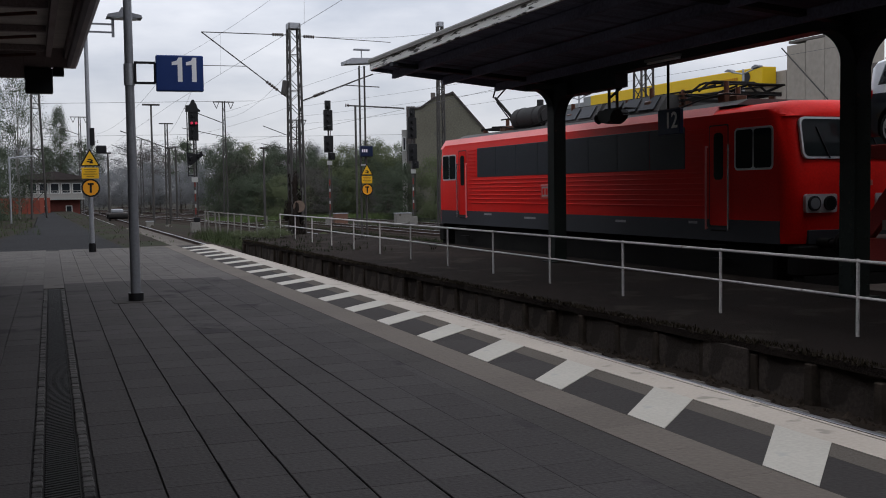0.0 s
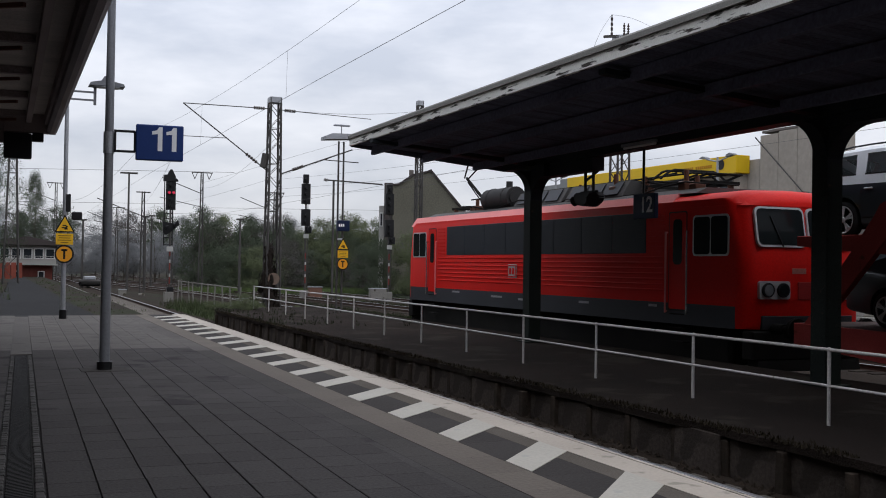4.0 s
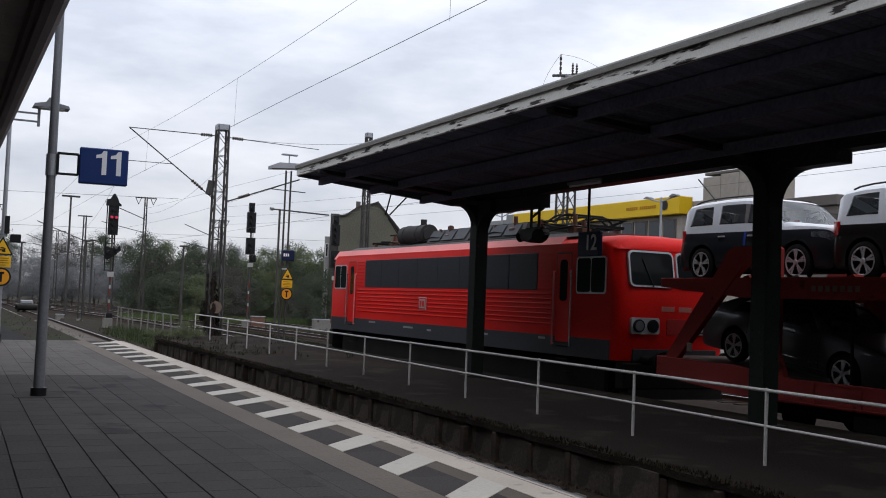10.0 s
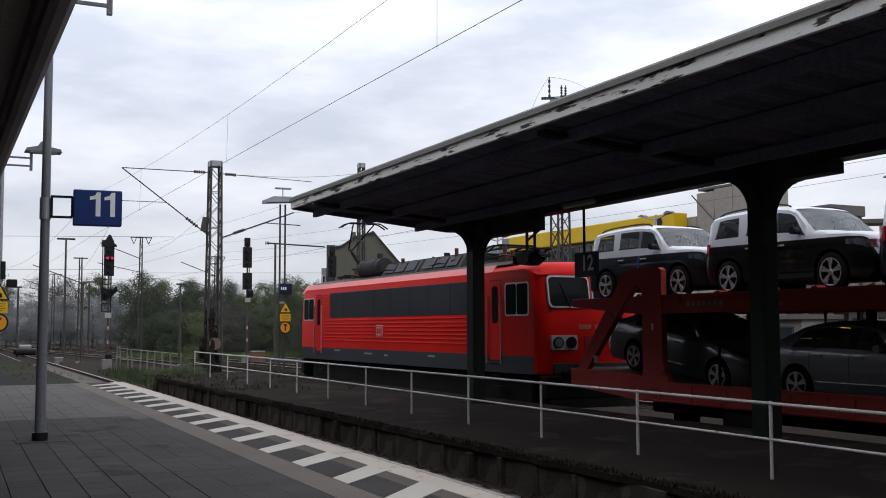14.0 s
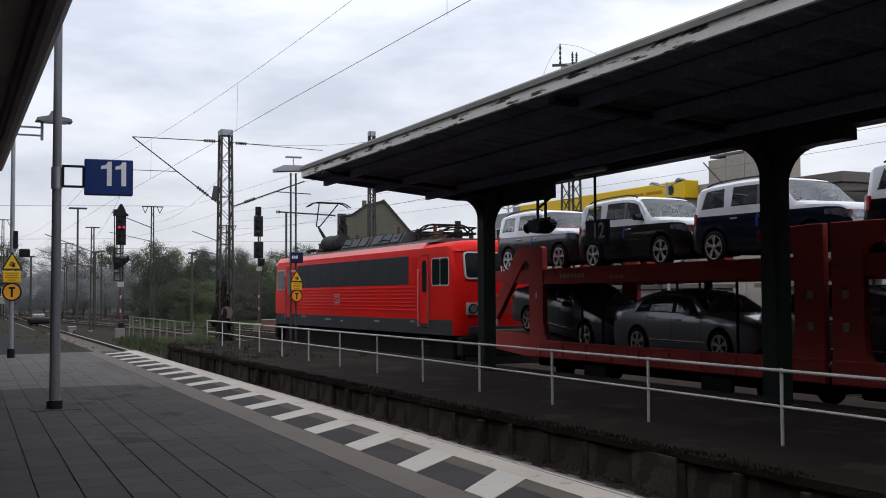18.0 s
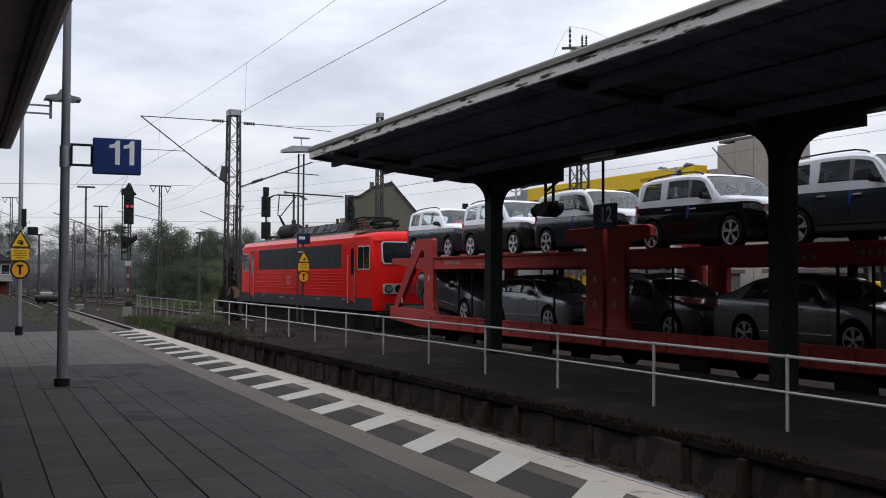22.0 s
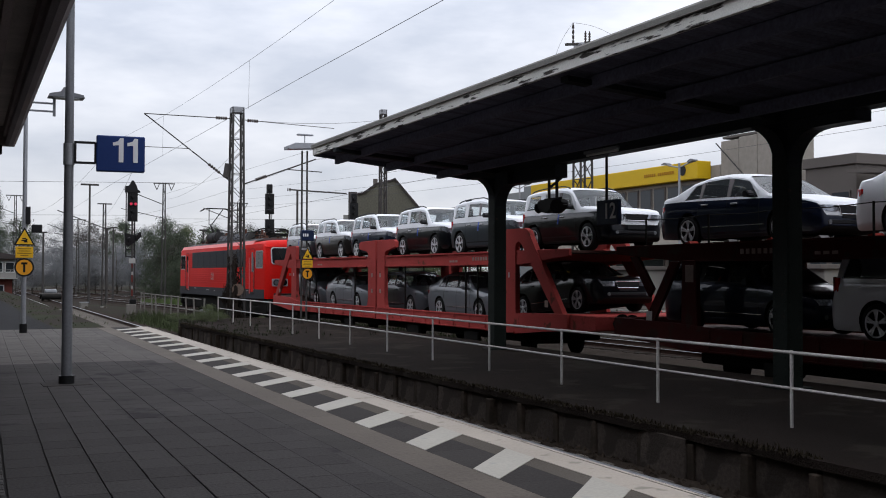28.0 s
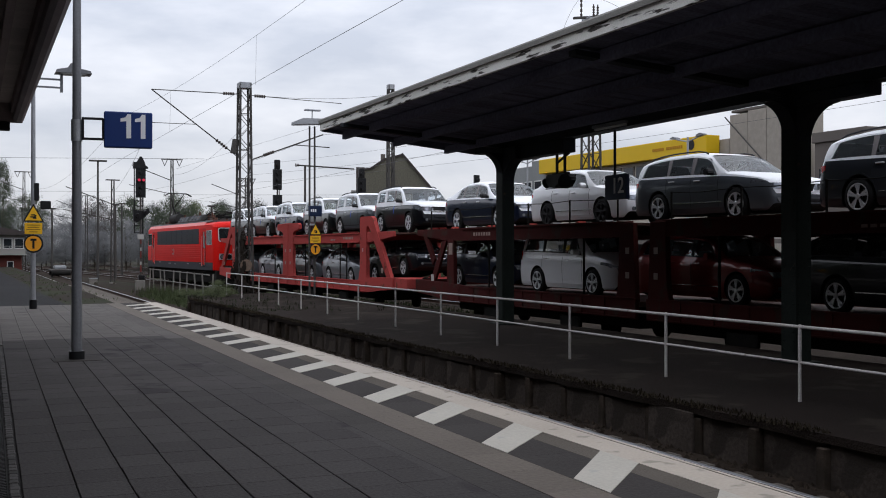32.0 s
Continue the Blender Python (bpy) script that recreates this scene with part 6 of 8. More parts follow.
        sheet("roof_frame", ((lo_f, k1), (hi_f, k1)), ((lo_f, 1), (hi_f, 1)), top_mat, .001, .03, s, smooth=30, cuts=12)
        # door gaps and handles
        for f in (c["wins"][0][0] - .012, c["wins"][0][1] + .01, c["wins"][1][1] + .012):
            bm = BM()
            zb = lerp(c["belt"], f)
            zs = np.linspace(max(cl + .12, bottom(f + .012 if f > .6 else f) + .02), zb - .01, 7)
            a = [bm.verts.new((s * (flank(f, z) + .0025), Y(f) - .005, z)) for z in zs]
            b = [bm.verts.new((s * (flank(f, z) + .0025), Y(f) + .005, z)) for z in zs]
            for q in range(6):
                bm.faces.new((a[q], a[q + 1], b[q + 1], b[q]))
            thick(bm, (-s * .01, 0, 0))
            part("door_gap", bm, PLASTIC, t)
        for f in (c["wins"][0][1] - .035, c["wins"][1][1] - .030):
            z = lerp(c["belt"], f) - .085
            x = flank(f, z)
            bm = BM()
            rbox(bm, s * (x + .028), Y(f) - .10, z - .016, s * (x - .01), Y(f) + .09, z + .016, .008)
            part("door_handle", bm, top_mat if not film else ALU, t)
        x, z = side(lo_f + .03, k0)
        bm = BM()
        prism(bm, [(Y(lo_f + .022), z - .005), (Y(lo_f + .05), z + .0), (Y(lo_f + .052), z + .10), (Y(lo_f + .040), z + .135), (Y(lo_f + .022), z + .12), (Y(lo_f + .012), z + .05)], "x", s * (x + .02), s * (x + .20))
        bmesh.ops.bevel(bm, geom=bm.edges[:], offset=.018, segments=2, affect="EDGES")
        bar(bm, (s * (x - .03), Y(lo_f + .035), z + .02), (s * (x + .04), Y(lo_f + .035), z + .03), .03, .06)
        part("wing_mirror", bm, PLASTIC if film else top_mat, t, smooth=40)
        # sill cladding between the wheels
        fa, fb = c["wheel"][0] + (R + .02) / L, c["wheel"][1] - (R + .02) / L
        bm = BM()
        a, b = [], []
        for q in range(9):
            f = fa + (fb - fa) * q / 8
            a.append(bm.verts.new((s * (flank(f, cl + .005) + .012), Y(f), cl - .01)))
            b.append(bm.verts.new((s * (flank(f, cl + .15) + .008), Y(f), cl + (.17 if kind == "suv" else .11))))
        for q in range(8):
            bm.faces.new((a[q], a[q + 1], b[q + 1], b[q]))
        thick(bm, (-s * .04, 0, 0))
        part("side_skirt", bm, PLASTIC if kind == "suv" else body_mat, t)
        # bright strip in place of the light reflected low on the doors
        if kind in ("saloon", "sedan", "estate"):
            bm = BM()
            zr = cl + .22
            bar(bm, (s * (flank(.5, zr) + .004), Y(fa + .01), zr), (s * (flank(.5, zr) + .004), Y(fb - .01), zr + .01), .022, .018)
            part("rub_strip", bm, CHROME, t, "bright strip standing for the reflection along the door sills")
        if c["rails"]:
            bm = BM()
            pts = []
            for f in (.45, .47, .52, .60, .70, .80, .87, .90):
                g = lerp(c["top"], f)
                wt = half(f) * c["tum"]
                pts.append((s * wt * .90, Y(f), g + (.0 if f in (.45, .90) else .024 if f in (.47, .87) else .034)))
            sweep(bm, pts, .017, 6)
            part("roof_rail", bm, PLASTIC, t, smooth=50)
        # wrap-round headlamp and tail lamp
        bm = BM()
        lo, hi = [], []
        for q, f in enumerate((0.0, .0, .004, .010, .020, .035, .055, .08, .105)):
            x = (half(0) * (.56, .80)[q] if q < 2 else flank(max(f, .003), .75) + .006)
            zt = lerp(c["belt"], max(f, .018)) - .012 - .0006 * q * q
            y = Y(f) - (.008 if q < 2 else .002)
            hi.append(bm.verts.new((s * x, y, zt)))
            lo.append(bm.verts.new((s * x, y + .004, zt - (.15 if kind == "suv" else .12) + .012 * max(0, q - 3))))
        for q in range(8):
            bm.faces.new((lo[q], lo[q + 1], hi[q + 1], hi[q]))
        thick(bm, (-s * .03, .03, 0))
        part("headlamp", bm, CARLAMP, t, "clear headlamp, reflector sparkle put into its noisy tone", smooth=50)
        bm = BM()
        lo, hi = [], []
        zc = lerp(c["belt"], .94) - (.02 if kind in ("suv", "van") else .06)
        for q, f in enumerate((.935, .955, .975, .988, .996, 1.0)):
            x = flank(min(f, .985), zc - .1) * (1.0, 1, .985, .96, .93, .80)[q] + .006
            hi.append(bm.verts.new((s * x, Y(f) + .004, zc + (.10 if kind in ("suv", "van") else .0) - .02 * (q < 2))))
            lo.append(bm.verts.new((s * x, Y(f) + .004, zc - (.20 if kind in ("suv", "van") else .15) + .05 * (q < 1))))
        for q in range(5):
            bm.faces.new((lo[q], lo[q + 1], hi[q + 1], hi[q]))
        thick(bm, (-s * .03, -.02, 0))
        part("tail_lamp", bm, REDLENS, t, smooth=50)
        tyre, well, rim = wheel_meshes(wr, PLASTIC if kind == "sedan" else ALLOY)
        for f in c["wheel"]:
            at = pose(s * (hw + .002), Y(f), wr, 0, 0, 0 if s < 0 else 180)
            wh = part("wheel", tyre, None, t, at=at)
            part("brake_disc", well, None, wh)
            part("rim", rim, None, wh, "black steel wheel rim" if kind == "sedan" else "silver five-spoke alloy rim")
            if film or kind == "suv":
                bm = BM()
                a, b = [], []
                for q in range(19):
                    an = math.pi * (.20 + .62 * q / 18)
                    for rad, out in ((R - .002, a), (R + .030, b)):
                        yy, zz = Y(f) + rad * math.cos(an), wr + rad * math.sin(an)
                        out.append(bm.verts.new((s * (flank(yy / L + .5, zz) + .007), yy, zz)))
                for q in range(18):
                    bm.faces.new((a[q], a[q + 1], b[q + 1], b[q]))
                thick(bm, (-s * .03, 0, 0))
                part("arch_flare", bm, body_mat, t, smooth=50)
    # seats
    zs = lerp(c["belt"], .5)
    for f, w0, w1, nm in ((.50, -.62, -.12, "front_seat"), (.50, .12, .62, "front_seat"), (.72, -.60, .60, "rear_bench")):
        bm = BM()
        prism(bm, [(Y(f), .35), (Y(f) + .14, .35), (Y(f) + .24, zs - .02), (Y(f) + .15, zs)], "x", w0, w1)
        for hx in ((w0 + w1) / 2,) if nm == "front_seat" else (-.38, .38):
            rbox(bm, hx - .12, Y(f) + .17, zs - .02, hx + .12, Y(f) + .26, zs + .18, .03)
        part(nm, bm, SEAT, t)
    f_a = c["scr"][0]
    zd = lerp(c["belt"], f_a + .06)
    bm = BM()
    rbox(bm, -hw * .82, Y(f_a + .03), zd - .25, hw * .82, Y(f_a + .13), zd + .0, .03, 2)
    part("dashboard", bm, PLASTIC, t)
    for fa, fb, nm in panes:
        bm = BM()
        rws = []
        for k in range(5):
            f = fa + (fb - fa) * k / 4
            w, zt, zb = half(f), lerp(c["top"], f), lerp(c["belt"], f)
            g = min(1.0, max(0.0, (zt - zb - .06) / 0.40))
            wt = w * (0.93 - g * (0.93 - c["tum"]))
            xs = wt * .965 * g + w * .885 * (1 - g)
            ze = (zt - .030) * g + (zb + (zt - zb) * .82) * (1 - g)
            rws.append([bm.verts.new((q * xs, Y(f), ze + (zt + .014 - ze) * (1 - q * q))) for q in (-1, -.7, -.35, 0, .35, .7, 1)])
        for a, d in zip(rws, rws[1:]):
            for i in range(6):
                bm.faces.new((a[i], a[i + 1], d[i + 1], d[i]))
        part(nm, bm, CARGLASS, t, smooth=30)
    # nose: grille with a bright edge, bumper intake, fog lamps
    zt = lerp(c["top"], .018) - .06
    w0 = half(0)
    bm = BM()
    prism(bm, [(-w0 * .52, zt), (w0 * .52, zt), (w0 * .44, zt - .15), (-w0 * .44, zt - .15)], "y", Y(0) - .016, Y(.02))
    gr = part("grille", bm, PLASTIC, t)
    bm = BM()
    sweep(bm, [(-w0 * .53, Y(0) - .016, zt + .004), (-w0 * .45, Y(0) - .016, zt - .155), (w0 * .45, Y(0) - .016, zt - .155), (w0 * .53, Y(0) - .016, zt + .004), (-w0 * .53, Y(0) - .016, zt + .004)], .011, 6)
    part("grille_trim", bm, CHROME, gr, "bright grille trim")
    bm = BM()
    rbox(bm, -w0 * .90, Y(0) - .012, cl + .16, w0 * .90, Y(.02), cl + .27, .03)
    part("bumper_intake", bm, PLASTIC, t)
    bm = BM()
    rbox(bm, -.26, Y(0) - .018, cl + .285, .26, Y(0) + .01, cl + .385, .008)
    part("plate_holder", bm, PLASTIC, t)
    for s in (-1, 1):
        bm = BM()
        tube(bm, (s * w0 * .84, Y(0) - .016, cl + .21), (s * w0 * .84, Y(.02), cl + .21), .045, 12)
        part("fog_lamp", bm, LAMPGLASS, t)
    if tape:
        f = c["wins"][0][1] + .005
        bm = BM()
        z1 = lerp(c["belt"], f)
        a = [bm.verts.new((-flank(f, z) - .006, Y(f) - .03, z)) for z in (z1 - .27, z1 - .14, z1 - .01)]
        b = [bm.verts.new((-flank(f, z) - .006, Y(f) + .03, z)) for z in (z1 - .27, z1 - .14, z1 - .01)]
        for q in range(2):
            bm.faces.new((a[q], a[q + 1], b[q + 1], b[q]))
        thick(bm, (.008, 0, 0))
        part("tape_strip", bm, STICKER, t, "blue tape strip on the door")
    return t


P_BLACK, P_GREY = paint("car_black", (0.004, 0.0045, 0.007)), paint("car_dark_grey", (0.030, 0.034, 0.042))
P_NAVY, P_SILVER = paint("car_navy", (0.006, 0.011, 0.030)), paint("car_silver_grey", (0.23, 0.245, 0.27))
P_WHITE, P_RED = paint("car_white", (0.87, 0.88, 0.90), 0.0), paint("car_dark_red", (0.16, 0.006, 0.006))
P_STEEL = paint("car_steel_grey", (0.10, 0.11, 0.125))
P_BROWN, P_SLATE = paint("car_brown_grey", (0.018, 0.015, 0.014)), paint("car_slate", (0.046, 0.056, 0.066))
HIGH, LOW, LOW_OLD = 2.80, 0.81, 1.04


def load(t, u_axle, kind, z, tip=0.0):
    """Ties a car down with its rear axle u_axle from the locomotive's rear end."""
    ON_TRAIN.append((t, u_axle - (CARS[kind]["wheel"][1] - .5) * CARS[kind]["L"], 2.6, z, tip))


# upper deck of the first wagon: six compact SUVs under white film
SUV_WORDS = "compact SUV with white transit film on roof and bonnet"
load(car("suv", P_GREY, FILM, "grey " + SUV_WORDS, True), -1.80, "suv", HIGH)
load(car("suv", P_BROWN, FILM, "dark brown " + SUV_WORDS, True), -5.97, "suv", HIGH)
load(car("suv", P_NAVY, FILM, "dark navy " + SUV_WORDS, True), -10.35, "suv", HIGH)
black = car("suv", P_BLACK, FILM, "black " + SUV_WORDS, True)
load(black, -14.90, "suv", HIGH)
load(car("suv", P_SLATE, FILM, "slate blue " + SUV_WORDS, True), -19.35, "suv", HIGH)
load(copy_thing(black, pose(0, 0, 0)), -23.88, "suv", HIGH)
# upper deck of the second wagon
load(car("saloon", P_NAVY, FILM, "navy saloon with white transit film on roof and bonnet"), -30.45, "saloon", HIGH)
load(car("sedan", P_WHITE, P_WHITE, "plain white saloon on the upper deck"), -35.95, "sedan", HIGH)
load(car("estate", P_STEEL, FILM, "slate grey estate car with white film on roof and bonnet"), -40.86, "estate", HIGH)
load(car("estate", P_GREY, FILM, "dark grey estate car with white film on roof"), -46.66, "estate", HIGH)
# lower decks
load(car("saloon", P_STEEL, P_STEEL, "steel grey saloon on the sloping lower deck end"), -2.80, "saloon", 1.065, 7.0)
s1 = car("saloon", P_SILVER, P_SILVER, "silver grey saloon on the lower deck")
load(s1, -7.72, "saloon", LOW)
load(car("estate", P_STEEL, P_STEEL, "steel grey estate car on the lower deck"), -12.95, "estate", LOW)
load(copy_thing(s1, pose(0, 0, 0)), -17.93, "saloon", LOW)
load(car("saloon", P_BLACK, P_BLACK, "black saloon on the sloping lower deck end"), -23.36, "saloon", 1.10, -6.0)
load(car("estate", P_NAVY, P_NAVY, "navy estate car on the lower deck"), -30.5, "estate", LOW_OLD)
load(car("van", P_WHITE, P_WHITE, "silver white people carrier on the lower deck"), -35.5, "van", LOW_OLD)
load(car("estate", P_RED, P_RED, "dark red estate car on the lower deck"), -40.87, "estate", LOW_OLD)
load(car("estate", P_BLACK, P_BLACK, "black estate car on the lower deck"), -46.15, "estate", LOW_OLD)


# ---------------------------------------------------------------- masts, signals, wires
MAST = mat("weathered_mast_steel", (0.075, 0.07, 0.066), 0.7, 0.2, vary=0.3, scale=8)
WIRE = mat("dark_wire", (0.10, 0.10, 0.105), 0.5, 0.5, vary=0.1)
INSUL = mat("dark_insulator", (0.05, 0.035, 0.03), 0.3, vary=0.2)
PALEPLATE2 = mat("pale_concrete_mast", (0.50, 0.48, 0.45), 0.8, vary=0.2, scale=5)
PALEPLATE = mat("faded_round_plate", (0.18, 0.13, 0.10), 0.7, vary=0.4, scale=10)


bm = BM()
bmesh.ops.create_cube(bm, size=1.0)
lace_me = mesh_of("lacing_bar", bm, MAST)


def lattice(m, h, w0, w1, label, step=0.55, plate=False, t=0.05, cap=True):
    """A lattice mast: four corner angles and zigzag lacing on every face."""
    p = thing("lattice_mast", label, "mast", m, "lattice masts")

    def at(z):
        return (w0 + (w1 - w0) * z / h) / 2
    for sx in (-1, 1):
        for sy in (-1, 1):
            bm = BM()
            bar(bm, (sx * at(0), sy * at(0), 0), (sx * at(h), sy * at(h), h), t * 1.5, t * 1.5)
            part("corner_angle", bm, MAST, p)
    near = h > 9.5        # bars of the near masts stand singly
    joined = BM()

    def lace(a, b, w, d):
        if not near:
            bar(joined, a, b, w, d)
            return
        a, b = Vector(a), Vector(b)
        part("lacing_bar", lace_me, MAST, p, at=Matrix.Translation((a + b) / 2) @ (b - a).to_track_quat("Z", "Y").to_matrix().to_4x4() @ Matrix.Diagonal((w, d, (b - a).length, 1)))
    z, s = 0.0, 1
    while z < h - step * 0.7:
        z2 = min(z + step, h)
        a, b = at(z), at(z2)
        for k in (-1, 1):
            lace((-s * a, k * a, z), (s * b, k * b, z2), t * 0.8, t * 0.4)
            lace((k * a, -s * a, z), (k * b, s * b, z2), t * 0.8, t * 0.4)
            if int(z / step) % 3 == 0:
                lace((-a, k * a, z), (a, k * a, z), t, t * 0.5)
        z, s = z2, -s
    if not near:
        part("lacing", joined, MAST, p)
    if cap:
        bm = BM()
        rbox(bm, -at(h) - 0.04, -at(h) - 0.04, h - 0.22, at(h) + 0.04, at(h) + 0.04, h + 0.04, 0.01)
        part("head_frame", bm, GALV, p)
    bm = BM()
    rbox(bm, -w0 * 0.75, -w0 * 0.75, -0.3, w0 * 0.75, w0 * 0.75, 0.12, 0.02)
    part("footing", bm, CONC, p)
    if plate:
        bm = BM()
        tube(bm, (0, -w0 / 2 - 0.05, 1.75), (0, -w0 / 2 - 0.02, 1.75), 0.26, 24)
        part("round_plate", bm, PALEPLATE, p, "faded round plate")
        bm = BM()
        tube(bm, (-w0 / 2 - 0.15, 0, 6.6), (-w0 / 2 - 0.05, 0, 7.2), 0.16, 10)
        part("wire_wheel", bm, MAST, p)
    return p


def insulator(bm, p, q, r=0.07, n=5):
    p, q = Vector(p), Vector(q)
    for i in range(n):
        a, b = p.lerp(q, (i + 0.1) / n), p.lerp(q, (i + 0.7) / n)
        tube(bm, a, b, r, 8)


G0 = -0.98
mast = lattice(pose(11.55, 45.6, G0), 9.65, 0.62, 0.44, "dark lattice catenary mast beside the platform end", 0.52, True)
arm = thing("catenary_arm", "steel catenary bracket arm with dark insulators on the mast", "catenary", pose(11.55, 45.6, 0))
bm = BM()
tube(bm, (-0.25, 0, 8.20), (-3.95, 0, 8.18), 0.02, 8)
tube(bm, (-3.95, 0, 8.18), (-0.28, 0, 5.47), 0.026, 8)
tube(bm, (-2.1, 0, 6.8), (-4.6, 0, 6.78), 0.014, 6)
tube(bm, (-4.6, 0, 6.78), (-5.0, 0, 6.55), 0.02, 6)
part("bracket", bm, MAST, arm)
for p, q in (((-0.45, 0, 8.2), (-0.95, 0, 8.195)), ((-0.75, 0, 5.82), (-1.25, 0, 6.19)), ((0.45, 0, 8.17), (0.95, 0, 8.16)), ((0.85, 0, 5.58), (1.35, 0, 5.77))):
    bm = BM()
    insulator(bm, p, q)
    part("insulator", bm, INSUL, arm)
bm = BM()
tube(bm, (0.25, 0, 8.18), (4.6, 0.4, 8.12), 0.015, 6)
tube(bm, (0.27, 0, 5.35), (3.6, 0, 6.62), 0.03, 8)
tube(bm, (2.2, 0, 6.1), (3.9, 0, 6.05), 0.022, 6)
part("right_bracket", bm, MAST, arm)

lattice(pose(21.72, 53.8, G0), 11.4, 0.36, 0.26, "tall dark lattice catenary mast behind the train", 0.6)
lattice(pose(21.6, 33.6, G0), 11.0, 0.6, 0.42, "dark lattice catenary mast rising behind the island canopy", 0.6)
top = thing("mast_head_insulators", "post insulators and jumper wire on the mast head", "insulator", pose(21.6, 33.6, 10.05))
bm = BM()
bar(bm, (-0.75, 0, -0.05), (0.55, 0, 0.12), 0.09, 0.09)
bar(bm, (-0.35, 0, -0.35), (0.3, 0, 0.1), 0.16, 0.2)
part("cross_arm", bm, MAST, top)
for x, z0, z1 in ((-0.42, 0.0, 0.75), (0.12, 0.1, 0.5), (0.3, 0.1, 0.5)):
    bm = BM()
    insulator(bm, (x, 0, z0), (x, 0, z1), 0.045, 4)
    tube(bm, (x, 0, z0), (x, 0, z1 + 0.05), 0.022, 6)
    part("insulator", bm, INSUL, top)
bm = BM()
tube(bm, (0.45, 0, 0.1), (0.85, 0, -0.12), 0.05, 6)
part("stay_insulator", bm, INSUL, top)
bm = BM()
sweep(bm, [(-1.25 + 0.83 * i / 12, 0, -0.9 + 1.7 * (i / 12) ** 0.6) for i in range(13)] + [(-0.42 + 1.9 * i / 10, 0, 0.8 + 0.12 * math.sin(i * 0.31) - 0.035 * i) for i in range(11)], 0.006)
part("jumper_wire", bm, WIRE, top)

for x, y, h in ((10.5, 79.3, 7.5), (16.4, 88.5, 9.9), (6.3, 109.8, 10.0), (13.6, 124.0, 8.5), (24.5, 96.0, 9.0)):
    lattice(pose(x, y, G0), h, 0.27 if h < 8 else 0.32, 0.16, "slender lattice catenary mast far along the tracks", 0.8, t=0.034, cap=False)
    a = thing("catenary_arm", "far catenary cross arm with hanging insulators", "catenary", pose(x, y, G0 + h))
    bm = BM()
    k = 0.45 if h < 8 else 0.78
    bar(bm, (-1.1 * k, 0, -0.05), (1.1 * k, 0, -0.05), 0.08, 0.08)
    for s in (-1, 1) if h > 8 else ():
        bar(bm, (s * 1.1 * k, 0, 0), (s * 0.75 * k, 0, -0.75 * k), 0.05, 0.05)
        bar(bm, (s * 0.45 * k, 0, 0), (s * 0.75 * k, 0, -0.75 * k), 0.05, 0.05)
    bar(bm, (0, 0, -1.8), (-3.2, 0, -0.6), 0.06, 0.06)
    bar(bm, (0, 0, -2.9), (-3.4, 0, -2.2), 0.05, 0.05)
    part("cross_arm", bm, MAST, a)
lattice(pose(1.6, 75.0, G0), 9.2, 1.0, 0.45, "old lattice tower beside the birch", 0.9, t=0.06)
for x, y, h in ((10.68, 89.4, 9.6), (7.9, 98.0, 6.0), (12.4, 92.0, 6.2), (14.6, 104.0, 6.8), (18.2, 82.0, 5.8)):
    p = thing("yard_light_mast", "thin tall yard light mast with a flat head", "mast", pose(x, y, G0), "yard light masts")
    bm = BM()
    tube(bm, (0, 0, 0), (0, 0, h), 0.11, 8, 0.07)
    part("shaft", bm, MAST, p)
    bm = BM()
    rbox(bm, -0.7 if h > 8 else -0.3, -0.12, h - 0.06, 0.7 if h > 8 else 0.3, 0.12, h + 0.08, 0.03)
    part("head", bm, MAST, p)


def strand(points, r, name, label):
    bm = BM()
    sweep(bm, points, r)
    return tagged(part(name, bm, WIRE), label, "wire")


def sagging(p, q, sag, n=14):
    p, q = Vector(p), Vector(q)
    return [p.lerp(q, i / n) - Vector((0, 0, sag * 4 * (i / n) * (1 - i / n))) for i in range(n + 1)]


strand([(6.27, -30, 5.27), (6.25, 20, 5.24), (6.45, 46, 5.24), (6.9, 78, 5.1), (7.6, 112, 5.0), (11.0, 190, 4.9)], 0.005, "contact_wire", "thin dark contact wire over the near track")
strand(sagging((6.25, -2, 7.0), (6.5, 45.6, 7.0), 0.62), 0.0039, "messenger_wire", "thin sagging messenger wire over the near track")
strand(sagging((6.5, 45.6, 7.0), (7.2, 109.8, 7.4), 1.0), 0.0066, "messenger_wire", "thin sagging messenger wire along the far track")
strand(sagging((6.25, -50, 7.0), (6.25, -2, 7.0), 0.62), 0.0039, "messenger_wire", "thin sagging messenger wire over the near track")
for y in (3.0, 12.9, 24.1, 35.0):
    k = (y + 2) / 47.6
    zt = 7.0 - 0.62 * 4 * k * (1 - k)
    strand([(6.25 + 0.25 * k, y, zt), (6.27 + 0.004 * y, y, 5.25)], 0.0028, "dropper_wire", "thin vertical dropper wire between overhead wires")
strand([(train_x(y), y, 4.78) for y in range(-40, 150, 10)], 0.0066, "contact_wire", "thin dark contact wire over the train")
strand(sagging((15.3, -10, 6.6), (15.1, 45.6, 6.6), 0.9), 0.0066, "messenger_wire", "sagging messenger wire over the train")
strand(sagging((15.1, 45.6, 6.6), (10.6, 110, 6.6), 0.9), 0.0066, "messenger_wire", "sagging messenger wire beyond the mast")
strand(sagging((11.6, 45.6, 8.2), (21.7, 53.8, 9.9), 0.2), 0.0088, "span_wire", "cross span wire between catenary masts")
strand([(21.7, 53.8, 9.4), (16.4, 88.5, 8.0)], 0.0077, "feeder_wire", "feeder wire between far masts")
strand([(21.6, 33.6, 9.5), (21.7, 53.8, 9.8)], 0.0077, "feeder_wire", "feeder wire between masts behind the canopy")
